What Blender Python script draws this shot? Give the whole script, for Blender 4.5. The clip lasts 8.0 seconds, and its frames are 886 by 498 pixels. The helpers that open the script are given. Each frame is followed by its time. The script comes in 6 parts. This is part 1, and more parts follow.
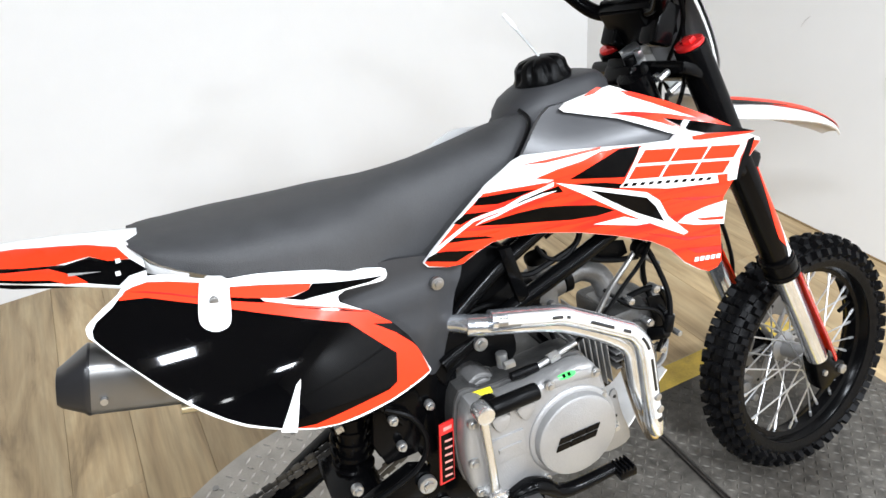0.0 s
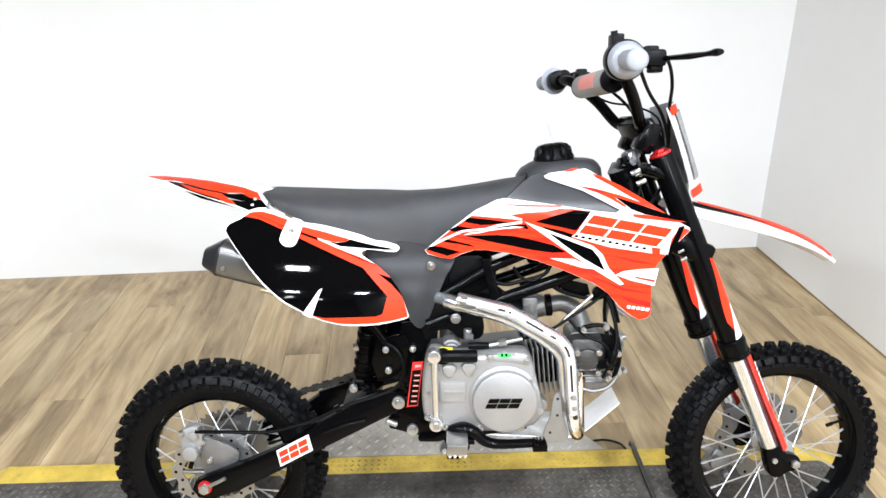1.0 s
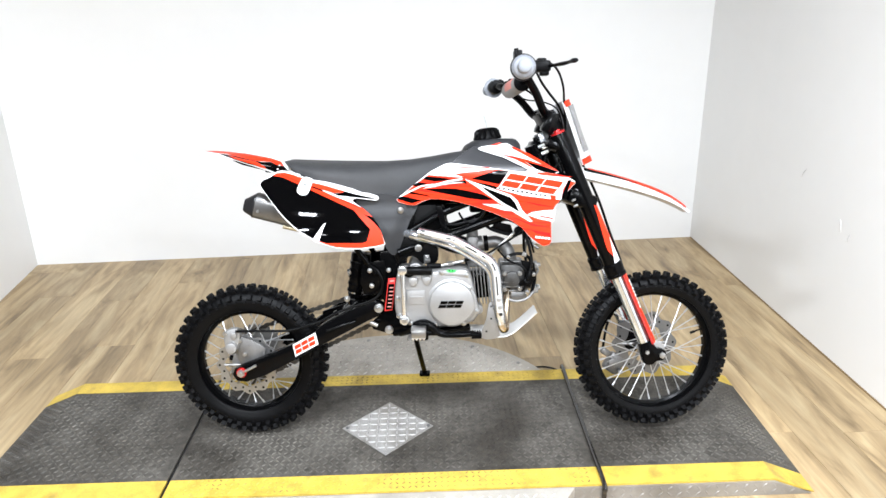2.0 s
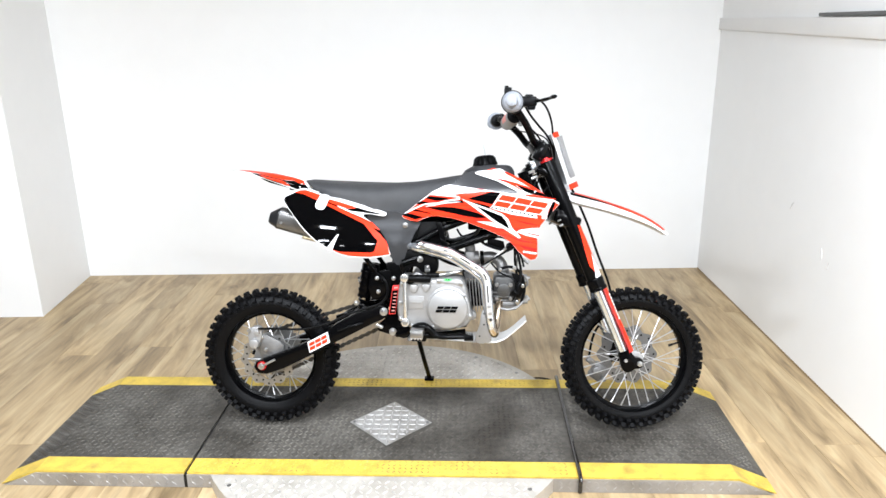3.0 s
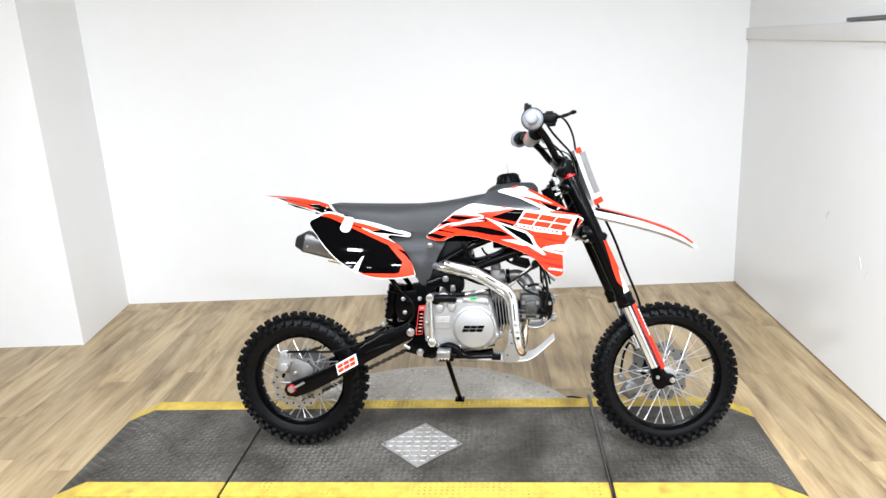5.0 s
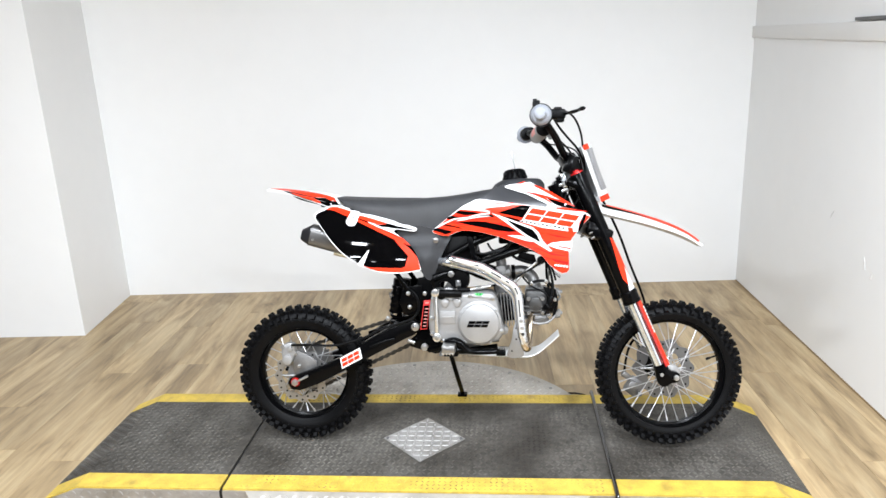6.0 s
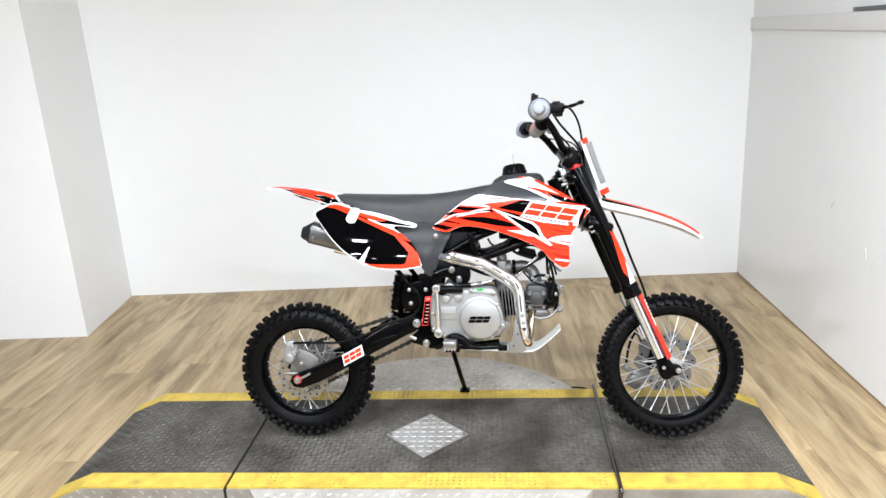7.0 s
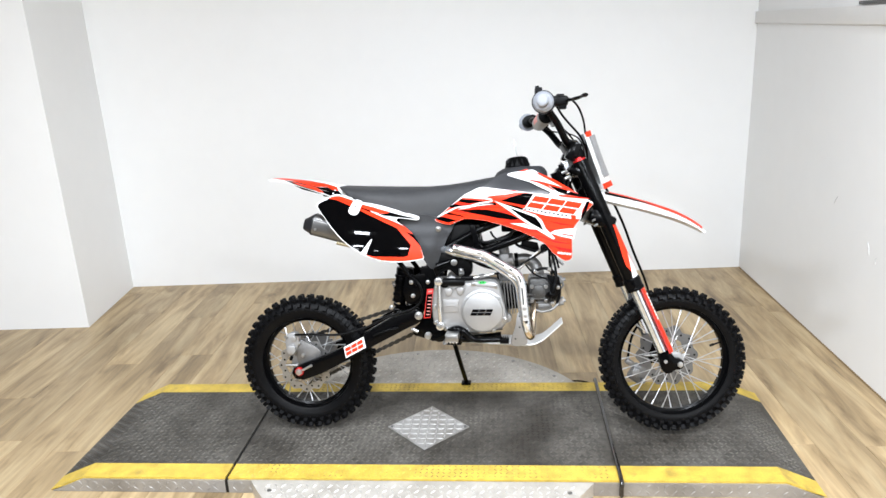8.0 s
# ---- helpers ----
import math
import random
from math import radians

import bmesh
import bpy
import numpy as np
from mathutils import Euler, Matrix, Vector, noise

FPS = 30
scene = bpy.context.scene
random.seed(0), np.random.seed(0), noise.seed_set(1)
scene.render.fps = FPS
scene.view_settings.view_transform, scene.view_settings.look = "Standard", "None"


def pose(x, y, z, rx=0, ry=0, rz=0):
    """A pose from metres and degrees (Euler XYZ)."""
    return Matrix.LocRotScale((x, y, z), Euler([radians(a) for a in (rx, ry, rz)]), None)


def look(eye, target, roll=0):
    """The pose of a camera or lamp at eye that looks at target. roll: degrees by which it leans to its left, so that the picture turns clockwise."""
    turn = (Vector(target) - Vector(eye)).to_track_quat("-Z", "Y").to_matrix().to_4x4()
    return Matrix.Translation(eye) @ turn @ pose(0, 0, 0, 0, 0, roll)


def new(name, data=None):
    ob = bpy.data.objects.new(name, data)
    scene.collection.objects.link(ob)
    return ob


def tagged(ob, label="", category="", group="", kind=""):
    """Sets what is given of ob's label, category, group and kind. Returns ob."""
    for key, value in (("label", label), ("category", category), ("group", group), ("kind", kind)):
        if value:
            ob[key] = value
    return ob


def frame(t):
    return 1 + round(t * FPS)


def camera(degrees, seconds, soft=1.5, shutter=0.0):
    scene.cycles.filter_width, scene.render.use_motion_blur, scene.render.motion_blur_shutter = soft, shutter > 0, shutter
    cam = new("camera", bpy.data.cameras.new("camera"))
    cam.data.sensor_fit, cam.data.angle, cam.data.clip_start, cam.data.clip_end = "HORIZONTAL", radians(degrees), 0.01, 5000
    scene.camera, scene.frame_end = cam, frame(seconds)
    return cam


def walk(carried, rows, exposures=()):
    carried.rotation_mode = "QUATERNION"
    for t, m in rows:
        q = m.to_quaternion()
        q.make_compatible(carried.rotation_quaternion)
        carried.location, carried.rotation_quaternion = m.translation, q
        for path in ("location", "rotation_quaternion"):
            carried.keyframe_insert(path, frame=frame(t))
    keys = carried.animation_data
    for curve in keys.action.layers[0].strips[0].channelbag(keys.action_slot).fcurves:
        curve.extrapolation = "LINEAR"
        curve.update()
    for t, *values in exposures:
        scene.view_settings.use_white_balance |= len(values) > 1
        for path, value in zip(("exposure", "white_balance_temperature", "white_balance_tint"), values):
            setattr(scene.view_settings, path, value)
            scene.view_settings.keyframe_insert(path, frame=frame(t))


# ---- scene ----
cam = camera(64.0, 8.0)

PATH = [
    (0, (-0.39, -0.662, 1.251), (0.225, 0.916, 0.186), -6.1),
    (0.1, (-0.388, -0.711, 1.26), (0.151, 0.882, 0.177), -3.57),
    (0.2, (-0.375, -0.763, 1.275), (0.08, 0.797, 0.29), -1.31),
    (0.3, (-0.361, -0.815, 1.28), (0.045, 0.879, 0.297), -1.95),
    (0.4, (-0.336, -0.865, 1.289), (-0.012, 0.856, 0.325), -1.61),
    (0.5, (-0.307, -0.923, 1.297), (-0.049, 0.835, 0.378), -0.7),
    (0.6, (-0.266, -0.975, 1.294), (-0.076, 0.778, 0.351), 0.4),
    (0.7, (-0.221, -1.035, 1.295), (-0.108, 0.699, 0.411), 1.1),
    (0.8, (-0.179, -1.093, 1.304), (-0.119, 0.693, 0.406), 1.95),
    (0.9, (-0.14, -1.155, 1.302), (-0.12, 0.659, 0.46), 0.75),
    (1, (-0.106, -1.218, 1.304), (-0.12, 0.624, 0.525), -1.0),
    (1.1, (-0.089, -1.287, 1.312), (-0.113, 0.578, 0.589), -1.72),
    (1.2, (-0.087, -1.366, 1.311), (-0.113, 0.511, 0.622), -0.63),
    (1.3, (-0.09, -1.451, 1.31), (-0.1, 0.438, 0.651), 0.48),
    (1.4, (-0.087, -1.526, 1.305), (-0.113, 0.35, 0.612), -0.68),
    (1.5, (-0.085, -1.604, 1.314), (-0.141, 0.248, 0.561), 0.0),
    (1.6, (-0.076, -1.66, 1.316), (-0.14, 0.188, 0.553), -0.5),
    (1.7, (-0.066, -1.719, 1.321), (-0.101, 0.144, 0.596), -0.99),
    (1.8, (-0.051, -1.764, 1.321), (-0.094, 0.093, 0.581), -2.4),
    (1.9, (-0.032, -1.813, 1.323), (-0.055, 0.053, 0.605), -1.1),
    (2, (-0.013, -1.861, 1.328), (-0.024, 0.014, 0.632), -1.2),
    (2.1, (0.01, -1.907, 1.331), (-0.017, -0.018, 0.674), 0.12),
    (2.2, (0.034, -1.957, 1.34), (-0.043, -0.063, 0.704), 1.86),
    (3.3, (0.118, -2.125, 1.34), (-0.033, -0.215, 0.768), -1.76),
    (3.5, (0.118, -2.125, 1.34), (-0.053, -0.209, 0.795), -2.1),
    (3.7, (0.123, -2.124, 1.34), (-0.076, -0.208, 0.803), -2.13),
    (4, (0.13, -2.124, 1.339), (-0.091, -0.211, 0.799), -3.2),
    (4.2, (0.14, -2.122, 1.336), (-0.06, -0.206, 0.797), -3.65),
    (4.5, (0.156, -2.12, 1.333), (-0.042, -0.204, 0.795), -3.7),
    (4.7, (0.156, -2.12, 1.333), (-0.058, -0.204, 0.8), -3.48),
    (6, (0.129, -2.119, 1.333), (-0.091, -0.209, 0.784), -2.3),
    (6.2, (0.129, -2.12, 1.332), (-0.086, -0.207, 0.788), -2.59),
    (6.5, (0.129, -2.122, 1.331), (-0.097, -0.211, 0.785), -2.4),
    (6.7, (0.13, -2.121, 1.331), (-0.089, -0.211, 0.78), -3.03),
    (7, (0.131, -2.12, 1.331), (-0.092, -0.213, 0.773), -3.1),
    (7.2, (0.131, -2.12, 1.33), (-0.092, -0.213, 0.771), -3.13),
    (7.5, (0.13, -2.12, 1.329), (-0.093, -0.214, 0.766), -3.1),
    (7.7, (0.128, -2.119, 1.329), (-0.098, -0.214, 0.764), -3.15),
    (8, (0.126, -2.118, 1.328), (-0.1, -0.216, 0.752), -2.8),
]
EXPOSURES = [(0.0, 0.14, 6500, 10), (0.6, 0.22, 6500, 10), (1.2, 0.26, 6500, 10), (4.6, 0.26, 6500, 10), (5.8, 0.10, 6500, 10), (8.0, 0.10, 6500, 10)]
walk(cam, [(t, look(eye, target, roll)) for t, eye, target, roll in PATH], EXPOSURES)

# ---------------------------------------------------------------- light
DECK = 0.05          # height of the platform's deck over the floor
ROOM_YAW = 4.0       # turn of the booth against the bike
CEILING = 2.75

world = bpy.data.worlds.new("world")
scene.world = world
world.use_nodes = True
world.node_tree.nodes["Background"].inputs[0].default_value = (0.9, 0.95, 1.0, 1)
world.node_tree.nodes["Background"].inputs[1].default_value = 0.05

# short light panels hung under the ceiling: x, y, tip, turn, watts
STRIPS = [(-1.45, -1.30, 3, 4, 42), (-0.20, -1.20, 3, 4, 44), (1.05, -1.10, 3, 4, 44), (-1.45, -2.90, 6, 4, 45), (-0.20, -2.80, 6, 4, 47), (1.05, -2.70, 6, 4, 47)]
for sx, sy, tip, turn, watts in STRIPS:
    lamp = bpy.data.lights.new("strip_light", "AREA")
    lamp.shape, lamp.size, lamp.size_y, lamp.energy, lamp.color = "RECTANGLE", 0.24, 0.17, watts, (0.89, 0.955, 1.045)
    new("strip_light", lamp).matrix_world = pose(sx, sy, CEILING - 0.40, 0, 0, turn) @ pose(0, 0, 0, tip, 0, 0) @ pose(0, 0, -0.045)


# small spots far back in the shop: x, y
SPOTS = [(-2.9, -4.3), (-2.1, -4.6), (-1.0, -4.2), (-0.55, -4.5), (-0.2, -4.25), (0.6, -4.6)]
for sx, sy in SPOTS:
    lamp = bpy.data.lights.new("shop_spot", "AREA")
    lamp.shape, lamp.size, lamp.size_y, lamp.energy, lamp.color = "RECTANGLE", 0.17, 0.17, 7, (0.95, 0.98, 1.0)
    new("shop_spot", lamp).matrix_world = pose(sx, sy, CEILING - 0.12, 35, 0, 4)


# ---------------------------------------------------------------- materials
def material(name, colour, rough=0.5, metal=0.0, vary=0.08, scale=8.0, bump=0.0, bump_scale=60.0, coat=0.0, rand=0.0, stretch=(1, 1, 1), dark=None, dark_scale=3.0, dark_at=(0.45, 0.7), spec=0.5):
    """Principled surface: two scales of noise in the colour, roughness that follows it, fine bump; dark: a second colour in worn patches."""
    m = bpy.data.materials.new(name)
    m.use_nodes = True
    nt = m.node_tree
    n, link = nt.nodes, nt.links.new
    b = n["Principled BSDF"]
    b.inputs["Roughness"].default_value, b.inputs["Metallic"].default_value = rough, metal
    b.inputs["Coat Weight"].default_value = coat
    b.inputs["Specular IOR Level"].default_value = spec
    b.inputs["Coat Roughness"].default_value = 0.06
    co = n.new("ShaderNodeTexCoord")
    mp = n.new("ShaderNodeMapping")
    mp.inputs["Scale"].default_value = stretch
    link(co.outputs["Object"], mp.inputs[0])

    def noise_at(sc, detail=4.0):
        t = n.new("ShaderNodeTexNoise")
        t.inputs["Scale"].default_value, t.inputs["Detail"].default_value = sc, detail
        link(mp.outputs[0], t.inputs["Vector"])
        return t.outputs["Fac"]

    fac = noise_at(scale)
    fine = noise_at(scale * 9.0, 2.0)
    add = n.new("ShaderNodeMath")
    add.operation = "MULTIPLY_ADD"
    link(fine, add.inputs[0])
    add.inputs[1].default_value = 0.4
    link(fac, add.inputs[2])
    val = n.new("ShaderNodeMapRange")
    val.inputs["From Min"].default_value, val.inputs["From Max"].default_value = 0.4, 1.0
    val.inputs["To Min"].default_value, val.inputs["To Max"].default_value = 1.0 - vary, 1.0 + vary
    link(add.outputs[0], val.inputs["Value"])
    out = val.outputs[0]
    if rand:
        info = n.new("ShaderNodeObjectInfo")
        r = n.new("ShaderNodeMapRange")
        r.inputs["To Min"].default_value, r.inputs["To Max"].default_value = 1.0 - rand, 1.0 + rand
        link(info.outputs["Random"], r.inputs["Value"])
        mul = n.new("ShaderNodeMath")
        mul.operation = "MULTIPLY"
        link(out, mul.inputs[0])
        link(r.outputs[0], mul.inputs[1])
        out = mul.outputs[0]
    base = n.new("ShaderNodeRGB")
    base.outputs[0].default_value = (*colour, 1)
    source = base.outputs[0]
    if dark:
        worn = n.new("ShaderNodeMapRange")
        worn.inputs["From Min"].default_value, worn.inputs["From Max"].default_value = dark_at
        link(noise_at(dark_scale, 6.0), worn.inputs["Value"])
        mix = n.new("ShaderNodeMix")
        mix.data_type = "RGBA"
        link(worn.outputs[0], mix.inputs["Factor"])
        link(source, mix.inputs["A"])
        mix.inputs["B"].default_value = (*dark, 1)
        source = mix.outputs["Result"]
    sc = n.new("ShaderNodeVectorMath")
    sc.operation = "SCALE"
    link(source, sc.inputs[0])
    link(out, sc.inputs["Scale"])
    link(sc.outputs[0], b.inputs["Base Color"])
    ro = n.new("ShaderNodeMapRange")
    ro.inputs["To Min"].default_value, ro.inputs["To Max"].default_value = max(0.02, rough * 0.8), min(1.0, rough * 1.2)
    link(fac, ro.inputs["Value"])
    link(ro.outputs[0], b.inputs["Roughness"])
    if bump:
        bp = n.new("ShaderNodeBump")
        bp.inputs["Strength"].default_value, bp.inputs["Distance"].default_value = bump, 0.002
        link(noise_at(bump_scale, 3.0), bp.inputs["Height"])
        link(bp.outputs[0], b.inputs["Normal"])
    return m


WALL = material("wall_paint", (0.82, 0.82, 0.81), 0.6, vary=0.02, scale=1.3, bump=0.08, bump_scale=180)
CEIL = material("ceiling_paint", (0.22, 0.22, 0.22), 0.8, vary=0.05)
SHOP = material("dark_shop_wall", (0.10, 0.10, 0.105), 0.7, vary=0.08)
TRIM = material("trim_paint", (0.78, 0.77, 0.75), 0.4, vary=0.02)
DECK_LUG = material("worn_deck_lug", (0.130, 0.120, 0.104), 0.6, vary=0.40, scale=14, dark=(0.030, 0.026, 0.021), dark_scale=4.2, dark_at=(0.40, 0.70), spec=0.26)
DECK_DARK = material("worn_black_deck", (0.082, 0.075, 0.065), 0.55, vary=0.55, scale=55, bump=0.5, bump_scale=260, dark=(0.030, 0.026, 0.021), dark_scale=4.2, dark_at=(0.40, 0.70), spec=0.26)
YELLOW = material("safety_yellow_paint", (0.53, 0.37, 0.055), 0.55, vary=0.3, scale=22, bump=0.3, bump_scale=120, dark=(0.24, 0.17, 0.05), dark_scale=16, dark_at=(0.58, 0.82))
STEEL_PLATE = material("diamond_plate", (0.34, 0.325, 0.305), 0.42, metal=0.45, vary=0.16, scale=6, bump=0.1, dark=(0.20, 0.185, 0.165), dark_scale=5)
BRIGHT_PLATE = material("bright_diamond_plate", (0.45, 0.42, 0.375), 0.45, metal=0.25, vary=0.16, scale=26, bump=0.15, bump_scale=300, dark=(0.38, 0.35, 0.305), dark_scale=9)
# lugs paler and more metallic than the plate, to give their glints
BRIGHT_LUG = material("rubbed_plate_lug", (0.60, 0.575, 0.54), 0.34, metal=0.55, vary=0.2, scale=30)
GREY_PLATE = material("dull_diamond_plate", (0.33, 0.32, 0.305), 0.42, metal=0.45, vary=0.25, scale=30, bump=0.15, bump_scale=300, dark=(0.20, 0.185, 0.165), dark_scale=12)
GREY_LUG = material("dull_plate_lug", (0.36, 0.35, 0.335), 0.46, metal=0.45, vary=0.25, scale=40)
EDGE_LUG = material("worn_yellow_lug", (0.47, 0.33, 0.06), 0.55, vary=0.35, scale=30, dark=(0.12, 0.09, 0.035), dark_scale=9.0, dark_at=(0.46, 0.62))
SMOKE_TRIM = material("dark_rail", (0.08, 0.08, 0.08), 0.4)
CABLE = material("black_cable", (0.014, 0.012, 0.011), 0.16, vary=0.2, spec=0.7)
SEAM = material("seam_rubber", (0.004, 0.004, 0.004), 0.5)
GAP = material("floor_joint", (0.25, 0.17, 0.085), 0.8)

RED = material("red_gloss_plastic", (0.74, 0.034, 0.009), 0.34, vary=0.05, scale=30, coat=0.03, spec=0.14)
DARKRED = material("dark_red_print", (0.36, 0.012, 0.009), 0.25, vary=0.1, scale=40, coat=0.3)
STREAKED = material("streaked_red_print", (0.74, 0.034, 0.009), 0.3, vary=0.05, scale=14, coat=0.06, spec=0.2, stretch=(0.5, 1, 7), dark=(0.52, 0.016, 0.008), dark_scale=16, dark_at=(0.50, 0.66))
WHITE = material("white_gloss_plastic", (0.70, 0.70, 0.69), 0.32, vary=0.02, scale=12, coat=0.2, spec=0.4)
BLACK = material("black_gloss_print", (0.0010, 0.0010, 0.0012), 0.045, vary=0.1, scale=20, spec=0.11)
VINYL = material("grained_black_vinyl", (0.036, 0.0365, 0.038), 0.55, vary=0.16, scale=30, bump=0.4, bump_scale=700, spec=0.32)
GREY = material("textured_grey_plastic", (0.026, 0.0265, 0.0285), 0.48, vary=0.08, scale=14, bump=0.14, bump_scale=700, spec=0.3)
TANK_GREY = material("smooth_grey_plastic", (0.030, 0.0305, 0.033), 0.36, vary=0.08, scale=14, bump=0.06, bump_scale=700, spec=0.5)
# knob rubber a touch lighter than RUBBER, for the sheen on the blocks
KNOB = material("dusty_tread_rubber", (0.0030, 0.0030, 0.0034), 0.5, vary=0.35, scale=60, bump=0.25, bump_scale=220, spec=0.10)
RUBBER = material("tyre_rubber", (0.0022, 0.0022, 0.0025), 0.40, vary=0.3, scale=18, bump=0.3, bump_scale=200, spec=0.10)
PAINTED = material("black_powder_coat", (0.0015, 0.0015, 0.0017), 0.19, vary=0.15, scale=25, bump=0.08, bump_scale=300, spec=0.08)
HOSE = material("black_rubber_hose", (0.0020, 0.0020, 0.0022), 0.36, vary=0.1, spec=0.08)
CAST = material("cast_aluminium", (0.305, 0.302, 0.298), 0.40, metal=0.55, vary=0.07, scale=22, bump=0.35, bump_scale=500)
CAST_DARK = material("raw_aluminium", (0.20, 0.197, 0.193), 0.40, metal=0.7, vary=0.18, scale=25, bump=0.4, bump_scale=350)
HEAD_DARK = material("dark_cast_aluminium", (0.075, 0.074, 0.072), 0.42, metal=0.7, vary=0.2, scale=25, bump=0.4, bump_scale=350)
SATIN = material("satin_steel", (0.138, 0.136, 0.133), 0.31, metal=0.75, vary=0.06, scale=10)
SATIN_BRIGHT = material("satin_alloy", (0.74, 0.74, 0.735), 0.34, metal=0.45, vary=0.06, scale=14)
PALE_PRINT = material("pale_pink_print", (0.62, 0.25, 0.22), 0.4)
CAP_GREY = material("dark_cap_plastic", (0.013, 0.013, 0.014), 0.32, vary=0.1, spec=0.4)
HEADER = material("bright_header_steel", (0.64, 0.665, 0.70), 0.17, metal=0.9, vary=0.22, scale=22, bump=0.10, bump_scale=90)
LABEL_RED = material("label_red", (0.55, 0.018, 0.016), 0.35, vary=0.05)
SPOKE = material("spoke_steel", (0.55, 0.555, 0.565), 0.36, metal=0.8, vary=0.08)
CHAIN = material("oily_chain_steel", (0.055, 0.051, 0.046), 0.35, metal=0.6, vary=0.3, scale=60)
PAD_RED = material("pad_label_red", (0.68, 0.20, 0.16), 0.45, vary=0.06)
CHROME = material("chrome", (0.84, 0.855, 0.875), 0.26, metal=0.95, vary=0.05, scale=10)
BURNT = material("heat_tinted_steel", (0.60, 0.50, 0.38), 0.16, metal=1.0, vary=0.25, scale=16)
STAINLESS = material("brushed_stainless", (0.30, 0.295, 0.285), 0.32, metal=0.9, vary=0.1, scale=12)
ALLOY = material("polished_alloy", (0.62, 0.62, 0.61), 0.22, metal=0.85, vary=0.05)
DISC_STEEL = material("brake_disc_steel", (0.32, 0.315, 0.305), 0.34, metal=0.8, vary=0.12, scale=40)
DISC_DARK = material("dull_disc_steel", (0.17, 0.168, 0.165), 0.36, metal=0.8, vary=0.12, scale=40)
ZINC = material("zinc_bolt", (0.38, 0.38, 0.375), 0.28, metal=0.85, vary=0.1)
BRASS = material("yellow_zinc_fitting", (0.46, 0.40, 0.27), 0.35, metal=0.8, vary=0.1)
ANODISED = material("red_anodised", (0.62, 0.02, 0.02), 0.25, metal=0.6, vary=0.06)
GRIP_GREY = material("grey_grip_rubber", (0.235, 0.248, 0.275), 0.55, vary=0.10, scale=20)
PAD_GREY = material("grey_bar_pad", (0.235, 0.229, 0.226), 0.42, vary=0.08, scale=20)
SMOKE = material("smoke_grey_plastic", (0.22, 0.22, 0.225), 0.35, vary=0.08, coat=0.2)
GREEN = material("green_paint_mark", (0.03, 0.45, 0.08), 0.4, vary=0.1, scale=60)
YELLOW_TAG = material("yellow_tag", (0.65, 0.55, 0.02), 0.45, vary=0.1, scale=60)
CLEAR_HOSE = material("clear_thin_hose", (0.52, 0.53, 0.53), 0.25, vary=0.04)
BARE_PLASTIC = material("clear_hose", (0.75, 0.76, 0.76), 0.2, vary=0.02)


def wood_material():
    m = bpy.data.materials.new("wood_plank")
    m.use_nodes = True
    n, link = m.node_tree.nodes, m.node_tree.links.new
    b = n["Principled BSDF"]
    co, info = n.new("ShaderNodeTexCoord"), n.new("ShaderNodeObjectInfo")
    off = n.new("ShaderNodeVectorMath")
    off.operation = "MULTIPLY_ADD"
    cmb = n.new("ShaderNodeCombineXYZ")
    for k in range(3):
        link(info.outputs["Random"], cmb.inputs[k])
    link(cmb.outputs[0], off.inputs[0])
    off.inputs[1].default_value = (37.0, 61.0, 13.0)
    link(co.outputs["Object"], off.inputs[2])

    def grain(scale, stretch, detail, rough=0.55, distort=0.0):
        mp, t = n.new("ShaderNodeMapping"), n.new("ShaderNodeTexNoise")
        mp.inputs["Scale"].default_value = stretch
        link(off.outputs[0], mp.inputs[0])
        link(mp.outputs[0], t.inputs["Vector"])
        t.inputs["Scale"].default_value, t.inputs["Detail"].default_value = scale, detail
        t.inputs["Roughness"].default_value, t.inputs["Distortion"].default_value = rough, distort
        return t.outputs["Fac"]

    broad = grain(3.6, (3.6, 0.55, 1), 4, 0.60, 0.7)
    fine = grain(8.0, (8.0, 0.40, 1), 6, 0.62, 0.3)
    ramp = n.new("ShaderNodeValToRGB")
    e = ramp.color_ramp.elements
    e[0].position, e[0].color = 0.30, (0.180, 0.121, 0.058, 1)
    e[1].position, e[1].color = 0.70, (0.49, 0.375, 0.215, 1)
    mid = e.new(0.49)
    mid.color = (0.375, 0.268, 0.142, 1)
    link(broad, ramp.inputs[0])
    streak = n.new("ShaderNodeMapRange")
    streak.inputs["From Min"].default_value, streak.inputs["From Max"].default_value = 0.3, 0.7
    streak.inputs["To Min"].default_value, streak.inputs["To Max"].default_value = 0.80, 1.16
    link(fine, streak.inputs["Value"])
    shade = n.new("ShaderNodeMapRange")
    shade.inputs["To Min"].default_value, shade.inputs["To Max"].default_value = 0.84, 1.12
    link(info.outputs["Random"], shade.inputs["Value"])
    mul = n.new("ShaderNodeMath")
    mul.operation = "MULTIPLY"
    link(streak.outputs[0], mul.inputs[0])
    link(shade.outputs[0], mul.inputs[1])
    sc = n.new("ShaderNodeVectorMath")
    sc.operation = "SCALE"
    link(ramp.outputs[0], sc.inputs[0])
    link(mul.outputs[0], sc.inputs["Scale"])
    link(sc.outputs[0], b.inputs["Base Color"])
    b.inputs["Roughness"].default_value = 0.42
    bp = n.new("ShaderNodeBump")
    bp.inputs["Strength"].default_value, bp.inputs["Distance"].default_value = 0.25, 0.001
    link(fine, bp.inputs["Height"])
    link(bp.outputs[0], b.inputs["Normal"])
    return m


WOOD = wood_material()


# ---------------------------------------------------------------- mesh tools
from mathutils.geometry import delaunay_2d_cdt


